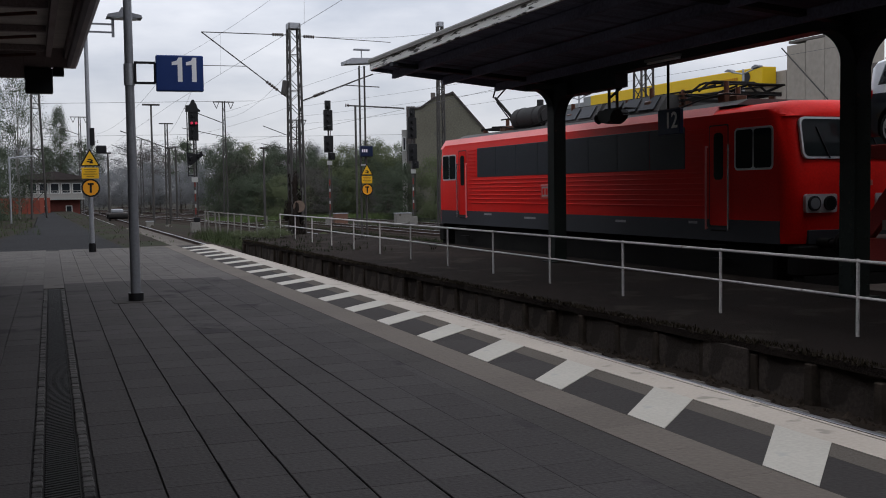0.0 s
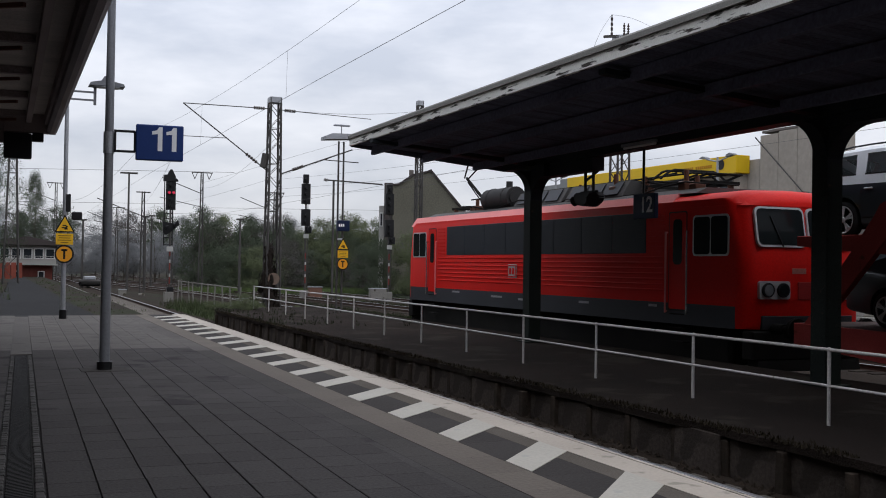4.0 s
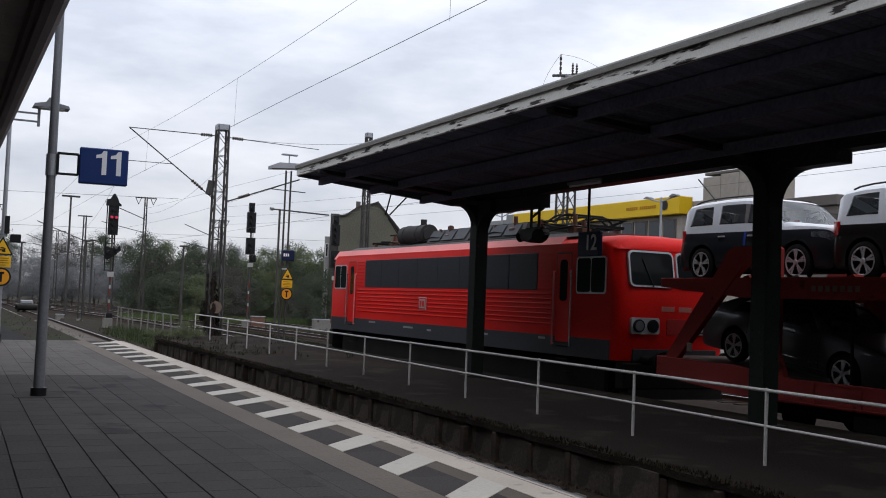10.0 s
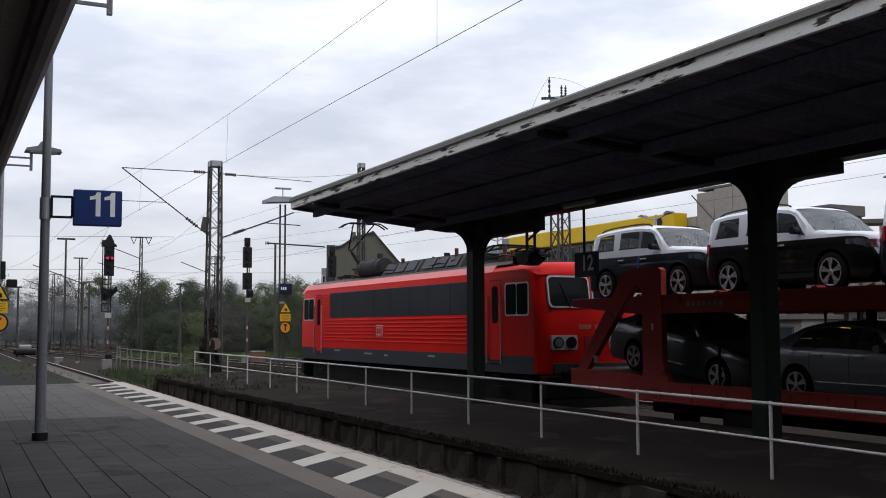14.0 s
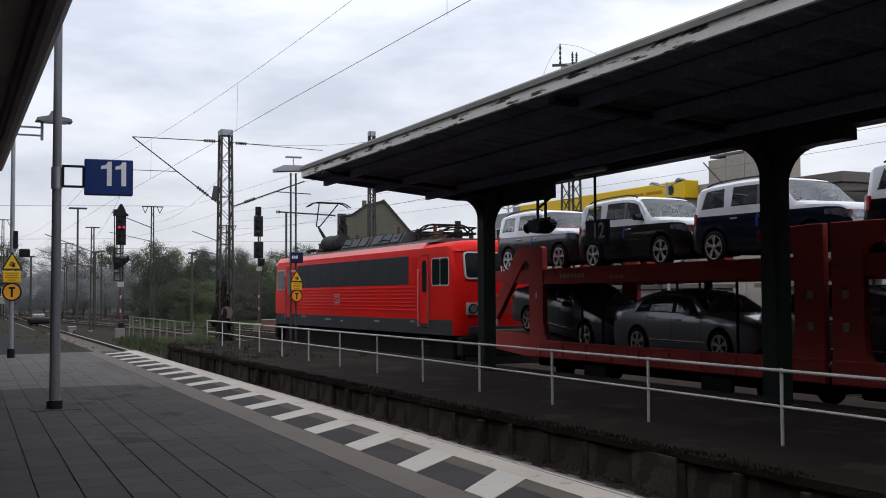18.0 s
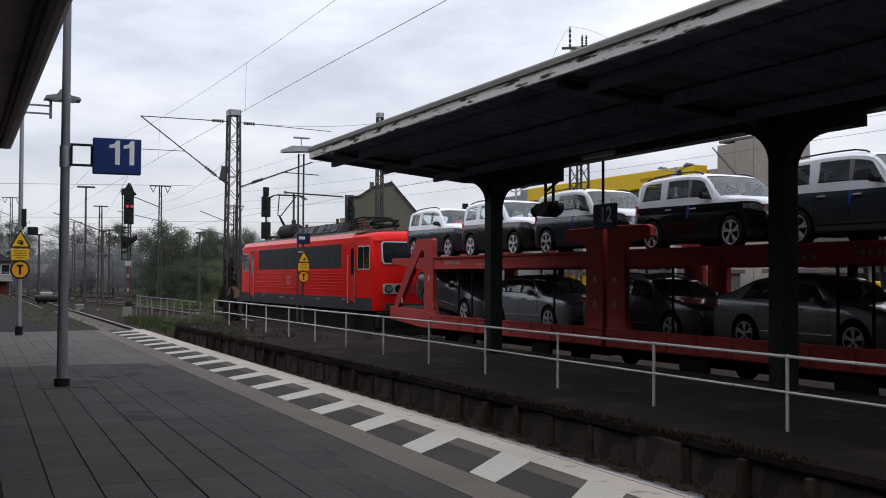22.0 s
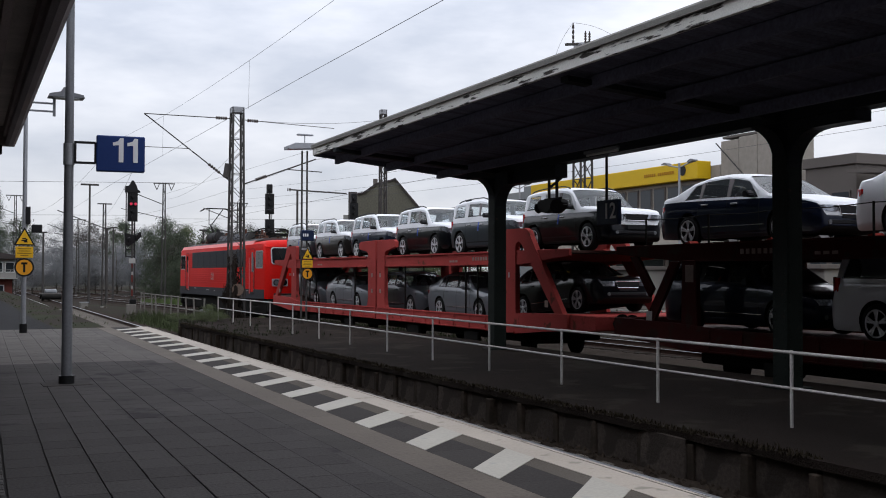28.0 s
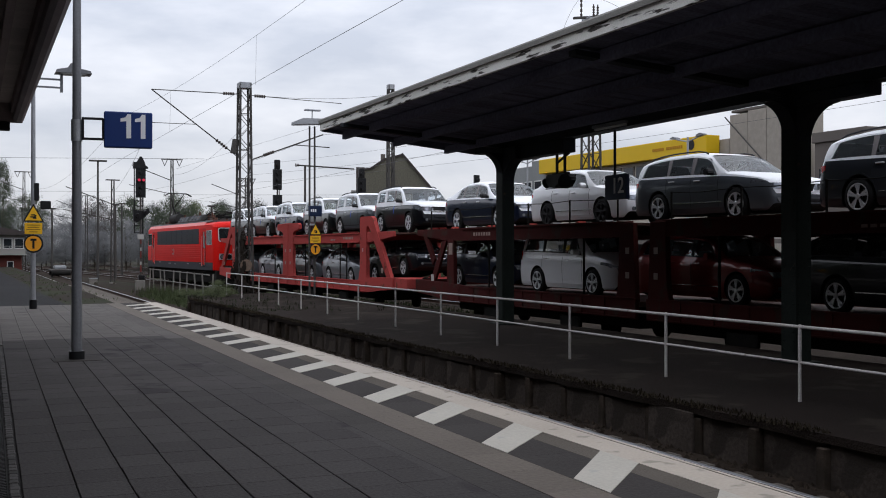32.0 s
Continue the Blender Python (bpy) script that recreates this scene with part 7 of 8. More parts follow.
for z in (7.6, 8.3, 9.2):
    strand(sagging((28.0 + z, 5, z + 0.3), (24.5, 96, z), 0.8), 0.0077, "feeder_wire", "thin feeder wire behind the island platform")
for y0, z0, x1 in ((79.3, 5.6, 4.4), (88.5, 6.2, 24.0), (109.8, 6.4, 16.0), (65.0, 6.9, 6.0)):
    strand([(x1 - 6, y0 + 4, z0), (x1 + 8, y0, z0 + 0.1)], 0.011, "span_wire", "far cross span wire over the tracks")
strand(sagging((16.4, 88.5, 7.6), (11.6, 45.6, 6.9), 0.6), 0.0066, "feeder_wire", "feeder wire to the platform mast")
strand(sagging((10.5, 79.3, 5.6), (7.55, 45.6, 6.7), 0.4), 0.0066, "feeder_wire", "wire from the bracket arm to a far mast")

# twin lamp posts with warning signs on the island platform's end
tw = thing("twin_lamp_post", "twin grey lamp post with a flat round head and yellow signs", "lamp post", pose(12.35, 38.5, OTHER))
for dx in (-0.10, 0.10):
    bm = BM()
    tube(bm, (dx, 0, 0), (dx, 0, 6.5), 0.042, 10, 0.034)
    part("shaft", bm, MAST, tw, smooth=40)
bm = BM()
prism(bm, [(-0.72, 6.52), (0.42, 6.60), (0.50, 6.68), (0.40, 6.78), (-0.45, 6.76), (-0.72, 6.64)], "y", -0.3, 0.3)
part("lamp_head", bm, GALV, tw)
bm = BM()
tube(bm, (0, 0, 6.7), (0, 0, 7.1), 0.02, 6)
rbox(bm, -0.30, -0.1, 7.08, 0.32, 0.1, 7.14, 0.02)
part("aerial", bm, GALV, tw)
bm = BM()
rbox(bm, -0.14, -0.16, 3.10, 0.34, 0.05, 3.50, 0.02)
sb = part("blue_box", bm, NAVY, tw, "small dark blue sign box")
for k in range(3):
    bm = BM()
    rbox(bm, -0.10 + k * 0.08, -0.166, 3.26, -0.045 + k * 0.08, -0.161, 3.37, 0.002)
    part("sign_bar", bm, LETTER, sb)
hold = part("sign_clamp", BM(), GALV, tw)
b = BM()
rbox(b, -0.12, -0.12, 1.75, 0.12, -0.06, 1.82, 0.01)
rbox(b, -0.12, -0.12, 2.75, 0.12, -0.06, 2.82, 0.01)
b.to_mesh(hold.data)
b.free()
warning_signs(tw, 1.62, 1.02)
for ob in [c for c in tw.children if c.name.startswith(("warning_triangle", "text_plate", "round_plate"))]:
    ob.location.y -= 0.10
    ob.location.x += 0.08

SIGWHITE = mat("signal_white_band", (0.38, 0.38, 0.36), 0.6, vary=0.15)
SIGRD = mat("signal_red_band", (0.15, 0.035, 0.028), 0.6, vary=0.15)


def signal(m, h, label, lit=False, boxed=False):
    """A colour light signal: banded mast, main head and distant head with hoods."""
    s = thing("railway_signal", label, "signal", m, "railway signals")
    bm = BM()
    tube(bm, (0, 0, 0), (0, 0, h - 0.3), 0.062, 10)
    tube(bm, (0.16, 0.06, 0.4), (0.16, 0.06, h - 1.2), 0.025, 6)
    part("shaft", bm, MAST, s)
    for k in range(5):
        bm = BM()
        rbox(bm, -0.045, -0.09, 1.1 + k * 0.42, 0.045, -0.06, 1.1 + k * 0.42 + (0.2 if k % 2 else 0.41), 0.005)
        part("mast_band", bm, SIGWHITE if k % 2 else SIGRD, s)
    bm = BM()
    rbox(bm, -0.30, -0.16, 0.0, 0.25, 0.2, 0.62, 0.03)
    part("relay_box", bm, CONC, s, "stained grey relay box at the foot")
    if boxed:
        for x0, x1, z0, z1 in ((-0.22, 0.16, h - 0.62, h), (-0.32, 0.28, h - 2.05, h - 0.64), (-0.32, 0.30, h - 3.55, h - 2.4), (-0.05, 0.40, h - 4.05, h - 3.57)):
            bm = BM()
            rbox(bm, x0, -0.14, z0, x1, 0.1, z1, 0.02)
            hd = part("signal_head", bm, BLACK, s)
            for q in range(max(1, int((z1 - z0) / 0.45))):
                bm = BM()
                tube(bm, ((x0 + x1) / 2, -0.14, z0 + 0.28 + 0.42 * q), ((x0 + x1) / 2, -0.36, z0 + 0.28 + 0.42 * q), 0.12, 12)
                part("hood", bm, BLACK, hd)
        bm = BM()
        rbox(bm, -0.16, -0.10, h - 4.4, 0.20, -0.06, h - 4.12, 0.01)
        part("signal_plate", bm, SIGWHITE, s)
        return s
    bm = BM()
    prism(bm, [(-0.29, h - 2.35), (0.29, h - 2.35), (0.29, h - 0.55), (-0.29, h - 0.55)], "y", -0.06, 0.06)
    hd = part("main_head", bm, BLACK, s)
    for k, (dx, z) in enumerate(((0, h - 0.85), (-0.13, h - 1.31), (0.13, h - 1.31), (0, h - 1.72), (0, h - 2.1))):
        bm = BM()
        tube(bm, (dx, -0.06, z), (dx, -0.30, z), 0.10, 12)
        part("hood", bm, BLACK, hd)
        if lit and k in (1, 2):
            bm = BM()
            tube(bm, (dx, -0.30, z), (dx, -0.32, z), 0.085, 12)
            part("red_light", bm, SIGRED, hd, "glowing red signal light")
    bm = BM()
    prism(bm, [(-0.44, h - 0.62), (0.42, h - 0.62), (0.42, h - 0.52), (0.28, h - 0.42), (0.22, h - 0.22), (0.05, h + 0.10), (-0.05, h + 0.10), (-0.22, h - 0.22), (-0.42, h - 0.24), (-0.44, h - 0.40)], "y", -0.12, 0.12)
    part("head_cap", bm, BLACK, s)
    for x in (-0.36, 0.13):       # cable frame beside the shaft, from the head down to the plate
        bm = BM()
        tube(bm, (x, 0.05, h - 4.5), (x, 0.05, h - 0.6), 0.035, 6)
        part("frame_rail", bm, BLACK, s)
    for z in (h - 2.55, h - 2.85, h - 4.0, h - 4.45):
        bm = BM()
        tube(bm, (-0.36, 0.05, z), (0.13, 0.05, z), 0.03, 6)
        part("frame_rung", bm, BLACK, s)
    bm = BM()
    prism(bm, [(-0.45, h - 3.05), (0.10, h - 3.15), (0.46, h - 2.96), (0.52, h - 3.25), (0.14, h - 3.58), (-0.22, h - 3.85), (-0.42, h - 3.75)], "y", -0.10, 0.06)
    lo = part("distant_head", bm, BLACK, s)
    for dx, z in ((-0.2, h - 3.4), (0.25, h - 3.22)):
        bm = BM()
        tube(bm, (dx, -0.1, z), (dx + 0.05, -0.42, z - 0.03), 0.12, 12)
        part("hood", bm, BLACK, lo)
    bm = BM()
    rbox(bm, -0.20, -0.10, h - 4.85, 0.18, -0.06, h - 4.55, 0.01)
    part("signal_plate", bm, SIGWHITE, s)
    bm = BM()
    rbox(bm, -0.14, -0.15, 0.63, 0.24, 0.12, 0.92, 0.03)
    part("junction_box", bm, BLACK, s)
    return s


signal(pose(10.25, 65.3, -0.98), 7.9, "black railway signal showing two red lights", True)
signal(pose(20.3, 71.0, -0.98), 8.6, "dark railway signal with two heads, unlit", boxed=True)
signal(pose(25.1, 67.4, -0.98), 7.9, "dark railway signal near the old house, unlit", boxed=True)
signal(pose(33.6, 67.0, -0.98), 7.7, "dark railway signal behind the train, unlit", boxed=True)
for x, y, w in ((20.9, 70.5, 0.9), (24.2, 67.0, 1.1), (8.9, 77.0, 0.5), (13.2, 58.5, 0.5)):
    c = thing("relay_cabinet", "small pale railway relay cabinet on the ground", "cabinet", pose(x, y, -1.0), "relay cabinets")
    bm = BM()
    rbox(bm, -w / 2, -0.25, 0, w / 2, 0.25, 0.85 if w > 0.6 else 0.45, 0.02)
    part("case", bm, CONC if x > 22 or w < 0.6 else mat("rusty_cabinet", (0.16, 0.085, 0.06), 0.7), c)
    bm = BM()
    rbox(bm, -w / 2 - 0.03, -0.28, 0.85 if w > 0.6 else 0.45, w / 2 + 0.03, 0.28, 0.90 if w > 0.6 else 0.49, 0.01)
    part("lid", bm, GALV, c)

pm = thing("concrete_mast", "pale concrete mast with a steel head beyond the tracks", "mast", pose(23.0, 15.6, -1.0))
bm = BM()
rbox(bm, -0.20, -0.16, 0.0, 0.20, 0.16, 7.1, 0.03)
part("shaft", bm, PALEPLATE2, pm)
# dark slab added for the shade on the mast's right side
bm = BM()
rbox(bm, 0.10, -0.20, 0.0, 0.26, 0.20, 7.1, 0.02)
part("steel_channel", bm, MAST, pm, "dark slab standing for the mast's shaded right side")
bm = BM()
rbox(bm, -0.30, -0.28, 6.9, 0.32, 0.28, 7.1, 0.03)
part("head", bm, MAST, pm)

br = thing("catenary_arm", "thin pole with a long horizontal catenary arm beyond the lamp post", "catenary", pose(19.75, 62.98, -1.0))
bm = BM()
tube(bm, (0, 0, 0), (0, 0, 7.6), 0.07, 8)
part("pole", bm, MAST, br)
bm = BM()
tube(bm, (-0.46, 0.14, 7.66), (2.86, -0.97, 7.45), 0.045, 8)
part("arm", bm, MAST, br)
bm = BM()
insulator(bm, (-0.60, 0.16, 7.67), (-0.36, 0.1, 7.65), 0.10, 3)
part("insulator", bm, INSUL, br)

# ---------------------------------------------------------------- buildings
RENDER_GREEN = mat("grey_green_render", (0.135, 0.128, 0.10), 0.9, vary=0.3, scale=1.2, bump=0.2, fine=8, spots=((0.10, 0.10, 0.085), 0.58, 0.5))
ROOFTILE = mat("dark_roof_tile", (0.06, 0.05, 0.048), 0.8, vary=0.3, scale=3)
PALEWALL = mat("pale_render", (0.34, 0.33, 0.31), 0.85, vary=0.2, scale=1.5)
CONCBLOCK = mat("beige_concrete_block", (0.33, 0.30, 0.26), 0.9, vary=0.16, scale=1.0, fine=3)
PALEGREY = mat("pale_grey_facade", (0.24, 0.25, 0.25), 0.85, vary=0.18, scale=1.5)
CONCDARK = mat("brown_grey_facade", (0.13, 0.115, 0.105), 0.85, vary=0.2, scale=1.5)
BRICK = mat("red_brick_wall", (0.15, 0.046, 0.036), 0.9, vary=0.3, scale=5, fine=18)
WINGLASS = mat("building_window_glass", (0.025, 0.030, 0.035), 0.1, vary=0.2, spec=0.45)
FRAMEWHITE = mat("white_window_frame", (0.62, 0.62, 0.60), 0.6, vary=0.1)


def window(parent, m, w, h, frame_mat=None):
    bm = BM()
    rbox(bm, -w / 2, -0.05, -h / 2, w / 2, 0.05, h / 2, 0.01)
    f = part("window", bm, frame_mat or FRAMEWHITE, parent, at=m)
    bm = BM()
    rbox(bm, -w / 2 + 0.08, -0.07, -h / 2 + 0.08, w / 2 - 0.08, 0.0, h / 2 - 0.08, 0.01)
    part("pane", bm, WINGLASS, f)


# old house with a blank gable
hs = thing("old_house", "old grey-green rendered house with a blank gable and dark roof", "house", pose(34.0, 84.5, -1.0, 0, 0, -22))
gable = [(-2.1, 0), (4.5, 0), (4.5, 6.5), (1.1, 10.55), (0.85, 10.45), (-0.4, 10.15), (-1.55, 9.35), (-2.1, 9.25)]
bm = BM()
prism(bm, gable, "y", 0, 9)
part("wall", bm, RENDER_GREEN, hs)
bm = BM()
prism(bm, [(1.1, 10.56), (4.7, 6.3), (4.85, 6.4), (1.15, 10.75), (0.8, 10.6), (-0.45, 10.3), (-1.6, 9.5), (-2.2, 9.4), (-2.15, 9.26), (-1.55, 9.36), (-0.4, 10.16), (0.85, 10.46)], "y", -0.15, 9.2)
rf = part("roof", bm, ROOFTILE, hs)
bm = BM()
rbox(bm, -0.75, 1.0, 9.6, -0.35, 1.5, 10.75, 0.02)
part("chimney", bm, CONCDARK, rf)
bm = BM()
rbox(bm, -2.85, 0.3, 0, -2.11, 6, 9.55, 0.02)
part("stair_tower", bm, ROOFTILE, hs, "dark clad stair tower")
bm = BM()
rbox(bm, -3.3, 0.9, 0, -2.86, 7, 7.6, 0.02)
part("side_wing", bm, PALEWALL, hs, "pale side wing")
for k in range(2):
    window(hs, pose(-3.09, 0.87, 4.2 + 2.2 * k), 0.3, 1.2)
# long low buildings beyond the trees
lb = thing("low_town_houses", "row of low dark town houses beyond the trees", "house", pose(27.5, 118, -1))
bm = BM()
rbox(bm, -5, 0, 0, 24, 8, 3.6, 0.05)
part("wall", bm, CONCDARK, lb)
bm = BM()
prism(bm, [(-0.3, 3.5), (8.3, 3.5), (4, 5.2)], "x", -5.2, 24.2)
part("roof", bm, ROOFTILE, lb)
for k in range(9):
    window(lb, pose(-3.5 + 3 * k, -0.03, 2.2), 1.1, 1.4)
# commercial building with a yellow cornice, parallel to the tracks
cb = thing("commercial_building", "long beige commercial building with a bright yellow cornice band", "building", pose(44.6, 55.3, -1.0))
bm = BM()
rbox(bm, 0, 0, 0, 14, 21, 8.7, 0.03)
rbox(bm, 0.62, -1.2, 0, 6, 20.9, 9.6, 0.03)
part("wall", bm, CONCBLOCK, cb)
bm = BM()
rbox(bm, -0.5, -0.3, 8.72, 0.6, 21.2, 9.88, 0.03)
bnd = part("cornice_band", bm, POSTYEL, cb, "bright yellow cornice band")
bm = BM()
rbox(bm, -0.53, 0, 9.22, -0.5, 0.17, 9.42, 0.004)
bar_mesh = mesh_of("lettering_bar", bm, mat("dark_amber_marks", (0.42, 0.20, 0.01), 0.6))
for k in range(15):
    if k != 8:
        part("lettering_bar", bar_mesh, None, bnd, at=pose(0, 2.15 + k * 0.225, 0))
bm = BM()
bmesh.ops.create_circle(bm, cap_ends=True, segments=20, radius=0.34, matrix=pose(-0.53, 1.2, 9.35, 90, 0, 90))
part("sign_mark", bm, BLACK, bnd)
for k in range(13):
    window(cb, pose(-0.04, 1.2 + 1.55 * k, 7.1, 0, 0, -90), 1.30, 2.7, CONCDARK)
for k in range(6):
    window(cb, pose(-0.04, 2.0 + 3.1 * k, 2.2, 0, 0, -90), 2.6, 2.8, CONCDARK)
bm = BM()
rbox(bm, -1.6, -0.1, 3.9, -0.01, 21, 4.3, 0.03)
part("entrance_canopy", bm, PALEWALL, cb)
tb = thing("concrete_tower_block", "tall beige concrete panel block beside the yellow building", "building", pose(45.2, 49.0, -1.0))
for k in range(3):
    bm = BM()
    rbox(bm, 0, 0.01 + 1.68 * k, 0, 3.0, 1.68 + 1.68 * k - 0.02, 11.25 - 0.1 * k, 0.02)
    part("wall_panel", bm, CONCBLOCK, tb)
bm = BM()
rbox(bm, 0.1, 0, 11.2, 2.9, 5.0, 11.36, 0.02)
part("parapet", bm, CONCDARK, tb)
bm = BM()
bar(bm, (-0.5, 4.9, 10.9), (-0.5, 0.6, 7.2), 0.06, 0.06)
bar(bm, (-0.5, 0.6, 7.2), (0.0, 0.6, 7.2), 0.05, 0.05)
part("steel_stay", bm, MAST, tb, "thin dark steel stay")
db = thing("brown_office_block", "low brown-grey office block with a flat roof", "building", pose(46.0, 43.6, -1.0))
bm = BM()
rbox(bm, 0, 0, 0, 2.5, 3.9, 8.7, 0.04)
part("wall", bm, CONCDARK, db)
bm = BM()
rbox(bm, -0.15, -0.15, 8.7, 2.6, 4.0, 9.3, 0.03)
part("parapet", bm, CONCDARK, db)
for k in range(2):
    window(db, pose(-0.04, 1.1 + 1.7 * k, 6.5, 0, 0, -90), 1.4, 1.5, CONCDARK)
    window(db, pose(-0.04, 1.1 + 1.7 * k, 2.8, 0, 0, -90), 1.4, 2.2, CONCDARK)
gb = thing("grey_office_block", "pale grey flat-roofed block beyond the yellow building", "building", pose(44.9, 76.7, -1.0))
for y0, y1, h in ((0, 2.4, 10.0), (2.45, 7.5, 9.6)):
    bm = BM()
    rbox(bm, 0.02 * y0, y0, 0, 9, y1, h, 0.04)
    part("wall", bm, PALEGREY, gb)
for k in range(4):
    window(gb, pose(-0.03, 1.2 + 1.7 * k, 7.6, 0, 0, -90), 1.2, 1.4)
    window(gb, pose(-0.03, 1.2 + 1.7 * k, 4.4, 0, 0, -90), 1.2, 1.4)
aw = thing("street_awning", "dark flat awning roof on posts over the forecourt", "awning", pose(46.4, 38.6, -0.8))
bm = BM()
prism(bm, [(-1.2, 7.45), (4.6, 7.90), (4.6, 8.10), (-1.2, 7.70)], "x", -1.6, 1.6)
part("roof", bm, CONCDARK, aw)
for y in (0.2, 3.4):
    bm = BM()
    tube(bm, (0, y, 0), (0, y, 7.6), 0.09, 8)
    part("post", bm, MAST, aw)
# street beside the tracks, pavement, kiosks, lamps
bm = BM()
prism(bm, [(29, -20), (42.5, -20), (42.5, 95), (29, 95)], "z", -1.0, -0.93)
solid("street", bm, ASPHALT, "asphalt street and forecourt beyond the tracks", "street")
bm = BM()
prism(bm, [(40, 10), (44, 10), (44, 95), (40, 95)], "z", -0.93, -0.80)
solid("pavement", bm, CONC, "pale concrete pavement before the shops", "pavement")
for x, y in ((36.75, 47.4), (36.0, 64.0), (36.4, 30.0)):
    p = thing("street_lamp", "grey double-arm street lamp with flat heads", "street lamp", pose(x, y, -0.95), "street lamps")
    bm = BM()
    tube(bm, (0, 0, 0), (0, 0, 8.6), 0.09, 8, 0.06)
    part("shaft", bm, GALV, p)
    for s in (-1, 1):
        bm = BM()
        tube(bm, (0, 0, 8.35), (0, s * 1.0, 8.55), 0.04, 6)
        a = part("arm", bm, GALV, p)
        bm = BM()
        prism(bm, [(s * 0.85, 8.53), (s * 1.45, 8.60), (s * 1.40, 8.66), (s * 1.15, 8.72), (s * 0.88, 8.63)], "x", -0.15, 0.15)
        part("lamp_head", bm, POSTGREY, a)
KIOSKWALL = mat("dull_kiosk_wall", (0.25, 0.235, 0.215), 0.85, vary=0.2, scale=1.5)
for i, (y, w, m) in enumerate(((26, 3.0, KIOSKWALL), (33.5, 1.4, POSTYEL), (41, 3.6, KIOSKWALL), (50, 2.6, CONCDARK), (57, 3.4, KIOSKWALL), (66, 1.6, POSTYEL))):
    k = thing("shop_kiosk", ("yellow" if m is POSTYEL else "dark" if m is CONCDARK else "dull grey") + " flat-roofed kiosk on the forecourt", "kiosk", pose(41.0, y, -0.8), "kiosks")
    bm = BM()
    rbox(bm, 0, 0, 0, 2.6, w, 2.6, 0.03)
    part("wall", bm, m, k)
    bm = BM()
    rbox(bm, -0.5, -0.2, 2.6, 2.8, w + 0.2, 2.85, 0.02)
    part("roof", bm, CONCDARK, k)
    window(k, pose(-0.03, w / 2, 1.5, 0, 0, -90), w * 0.7, 1.5, MAST)
# low shop row closing the forecourt
sr = thing("shop_row", "low grey shop row with dark windows and pale pillars", "building", pose(46.5, 12.0, -0.9))
bm = BM()
rbox(bm, 0, 0, 0, 6, 31, 5.2, 0.03)
part("wall", bm, KIOSKWALL, sr)
bm = BM()
rbox(bm, -1.4, -0.2, 3.5, 0, 31.2, 3.9, 0.03)
part("canopy", bm, CONCDARK, sr)
for k in range(11):
    window(sr, pose(-0.04, 1.6 + 2.8 * k, 1.6, 0, 0, -90), 2.1, 2.4, MAST)
    bm = BM()
    rbox(bm, -1.3, 0.05 + 2.8 * k, 0, -1.0, 0.35 + 2.8 * k, 3.5, 0.02)
    part("pillar", bm, PALEWALL, sr)
sgk = thing("yellow_box", "tall yellow mail box column on the pavement", "box", pose(40.6, 37.2, -0.8))
bm = BM()
rbox(bm, 0, 0, 0.3, 0.5, 1.0, 2.2, 0.05)
part("case", bm, POSTYEL, sgk)
bm = BM()
rbox(bm, 0.1, 0.2, 0, 0.4, 0.8, 0.3, 0.02)
part("foot", bm, MAST, sgk)

# brick signal box by the path
sbx = thing("signal_box", "old signal box with red brick base and white glazed upper floor", "signal box", pose(2.8, 108.0, -1.3))
bm = BM()
rbox(bm, -3.2, 0, 0, 3.2, 6, 2.35, 0.02)
part("brick_base", bm, BRICK, sbx)
bm = BM()
rbox(bm, -1.6, -0.3, 2.35, 3.5, 6, 4.15, 0.02)
part("upper_floor", bm, PALEWALL, sbx)
bm = BM()
prism(bm, [(-2.6, 4.15), (4.2, 4.15), (4.2, 4.32), (0.9, 4.95), (-2.6, 4.45)], "y", -1.0, 6.6)
part("roof", bm, ROOFTILE, sbx)
for k in range(5):
    window(sbx, pose(-1.05 + 1.0 * k, -0.33, 3.35), 0.85, 1.0)
for k in range(6):
    bm = BM()
    rbox(bm, -3.1 + 1.06 * k, -0.06, 0, -2.85 + 1.06 * k, 0.0, 2.3, 0.01)
    part("brick_pier", bm, BRICK, sbx)
for k in range(3):
    window(sbx, pose(-2.2 + 2.2 * k, -0.04, 1.2), 0.6, 1.0)
bm = BM()
rbox(bm, -1.7, -1.0, 2.25, 3.6, -0.3, 2.36, 0.01)
bal = part("balcony", bm, PALEWALL, sbx)
bm = BM()
for k in range(12):
    bar(bm, (-1.6 + 0.46 * k, -0.98, 2.36), (-1.6 + 0.46 * k, -0.98, 3.1), 0.04, 0.04)
bar(bm, (-1.65, -0.98, 3.1), (3.55, -0.98, 3.1), 0.05, 0.05)
part("balcony_rail", bm, PALEWALL, bal)
# orange construction fence left of the signal box
ofn = thing("construction_fence", "row of orange-red barrier boards beside the path", "fence", pose(-1.6, 96.0, -0.9))
for k in range(10):
    bm = BM()
    rbox(bm, 0.46 * k, -0.02, 0.1, 0.46 * k + 0.40, 0.02, 2.1, 0.01)
    part("board", bm, mat("orange_red_board", (0.24, 0.06, 0.04), 0.7, rnd=0.4) if k == 0 else bpy.data.materials["orange_red_board"], ofn)
lampp = thing("path_lamp", "low grey path lamp with a flat arm", "street lamp", pose(-0.1, 62.0, -0.1))
bm = BM()
tube(bm, (0, 0, 0), (0, 0, 3.6), 0.05, 8)
tube(bm, (0, 0, 3.55), (1.15, 0, 3.65), 0.04, 8)
part("shaft", bm, GALV, lampp)
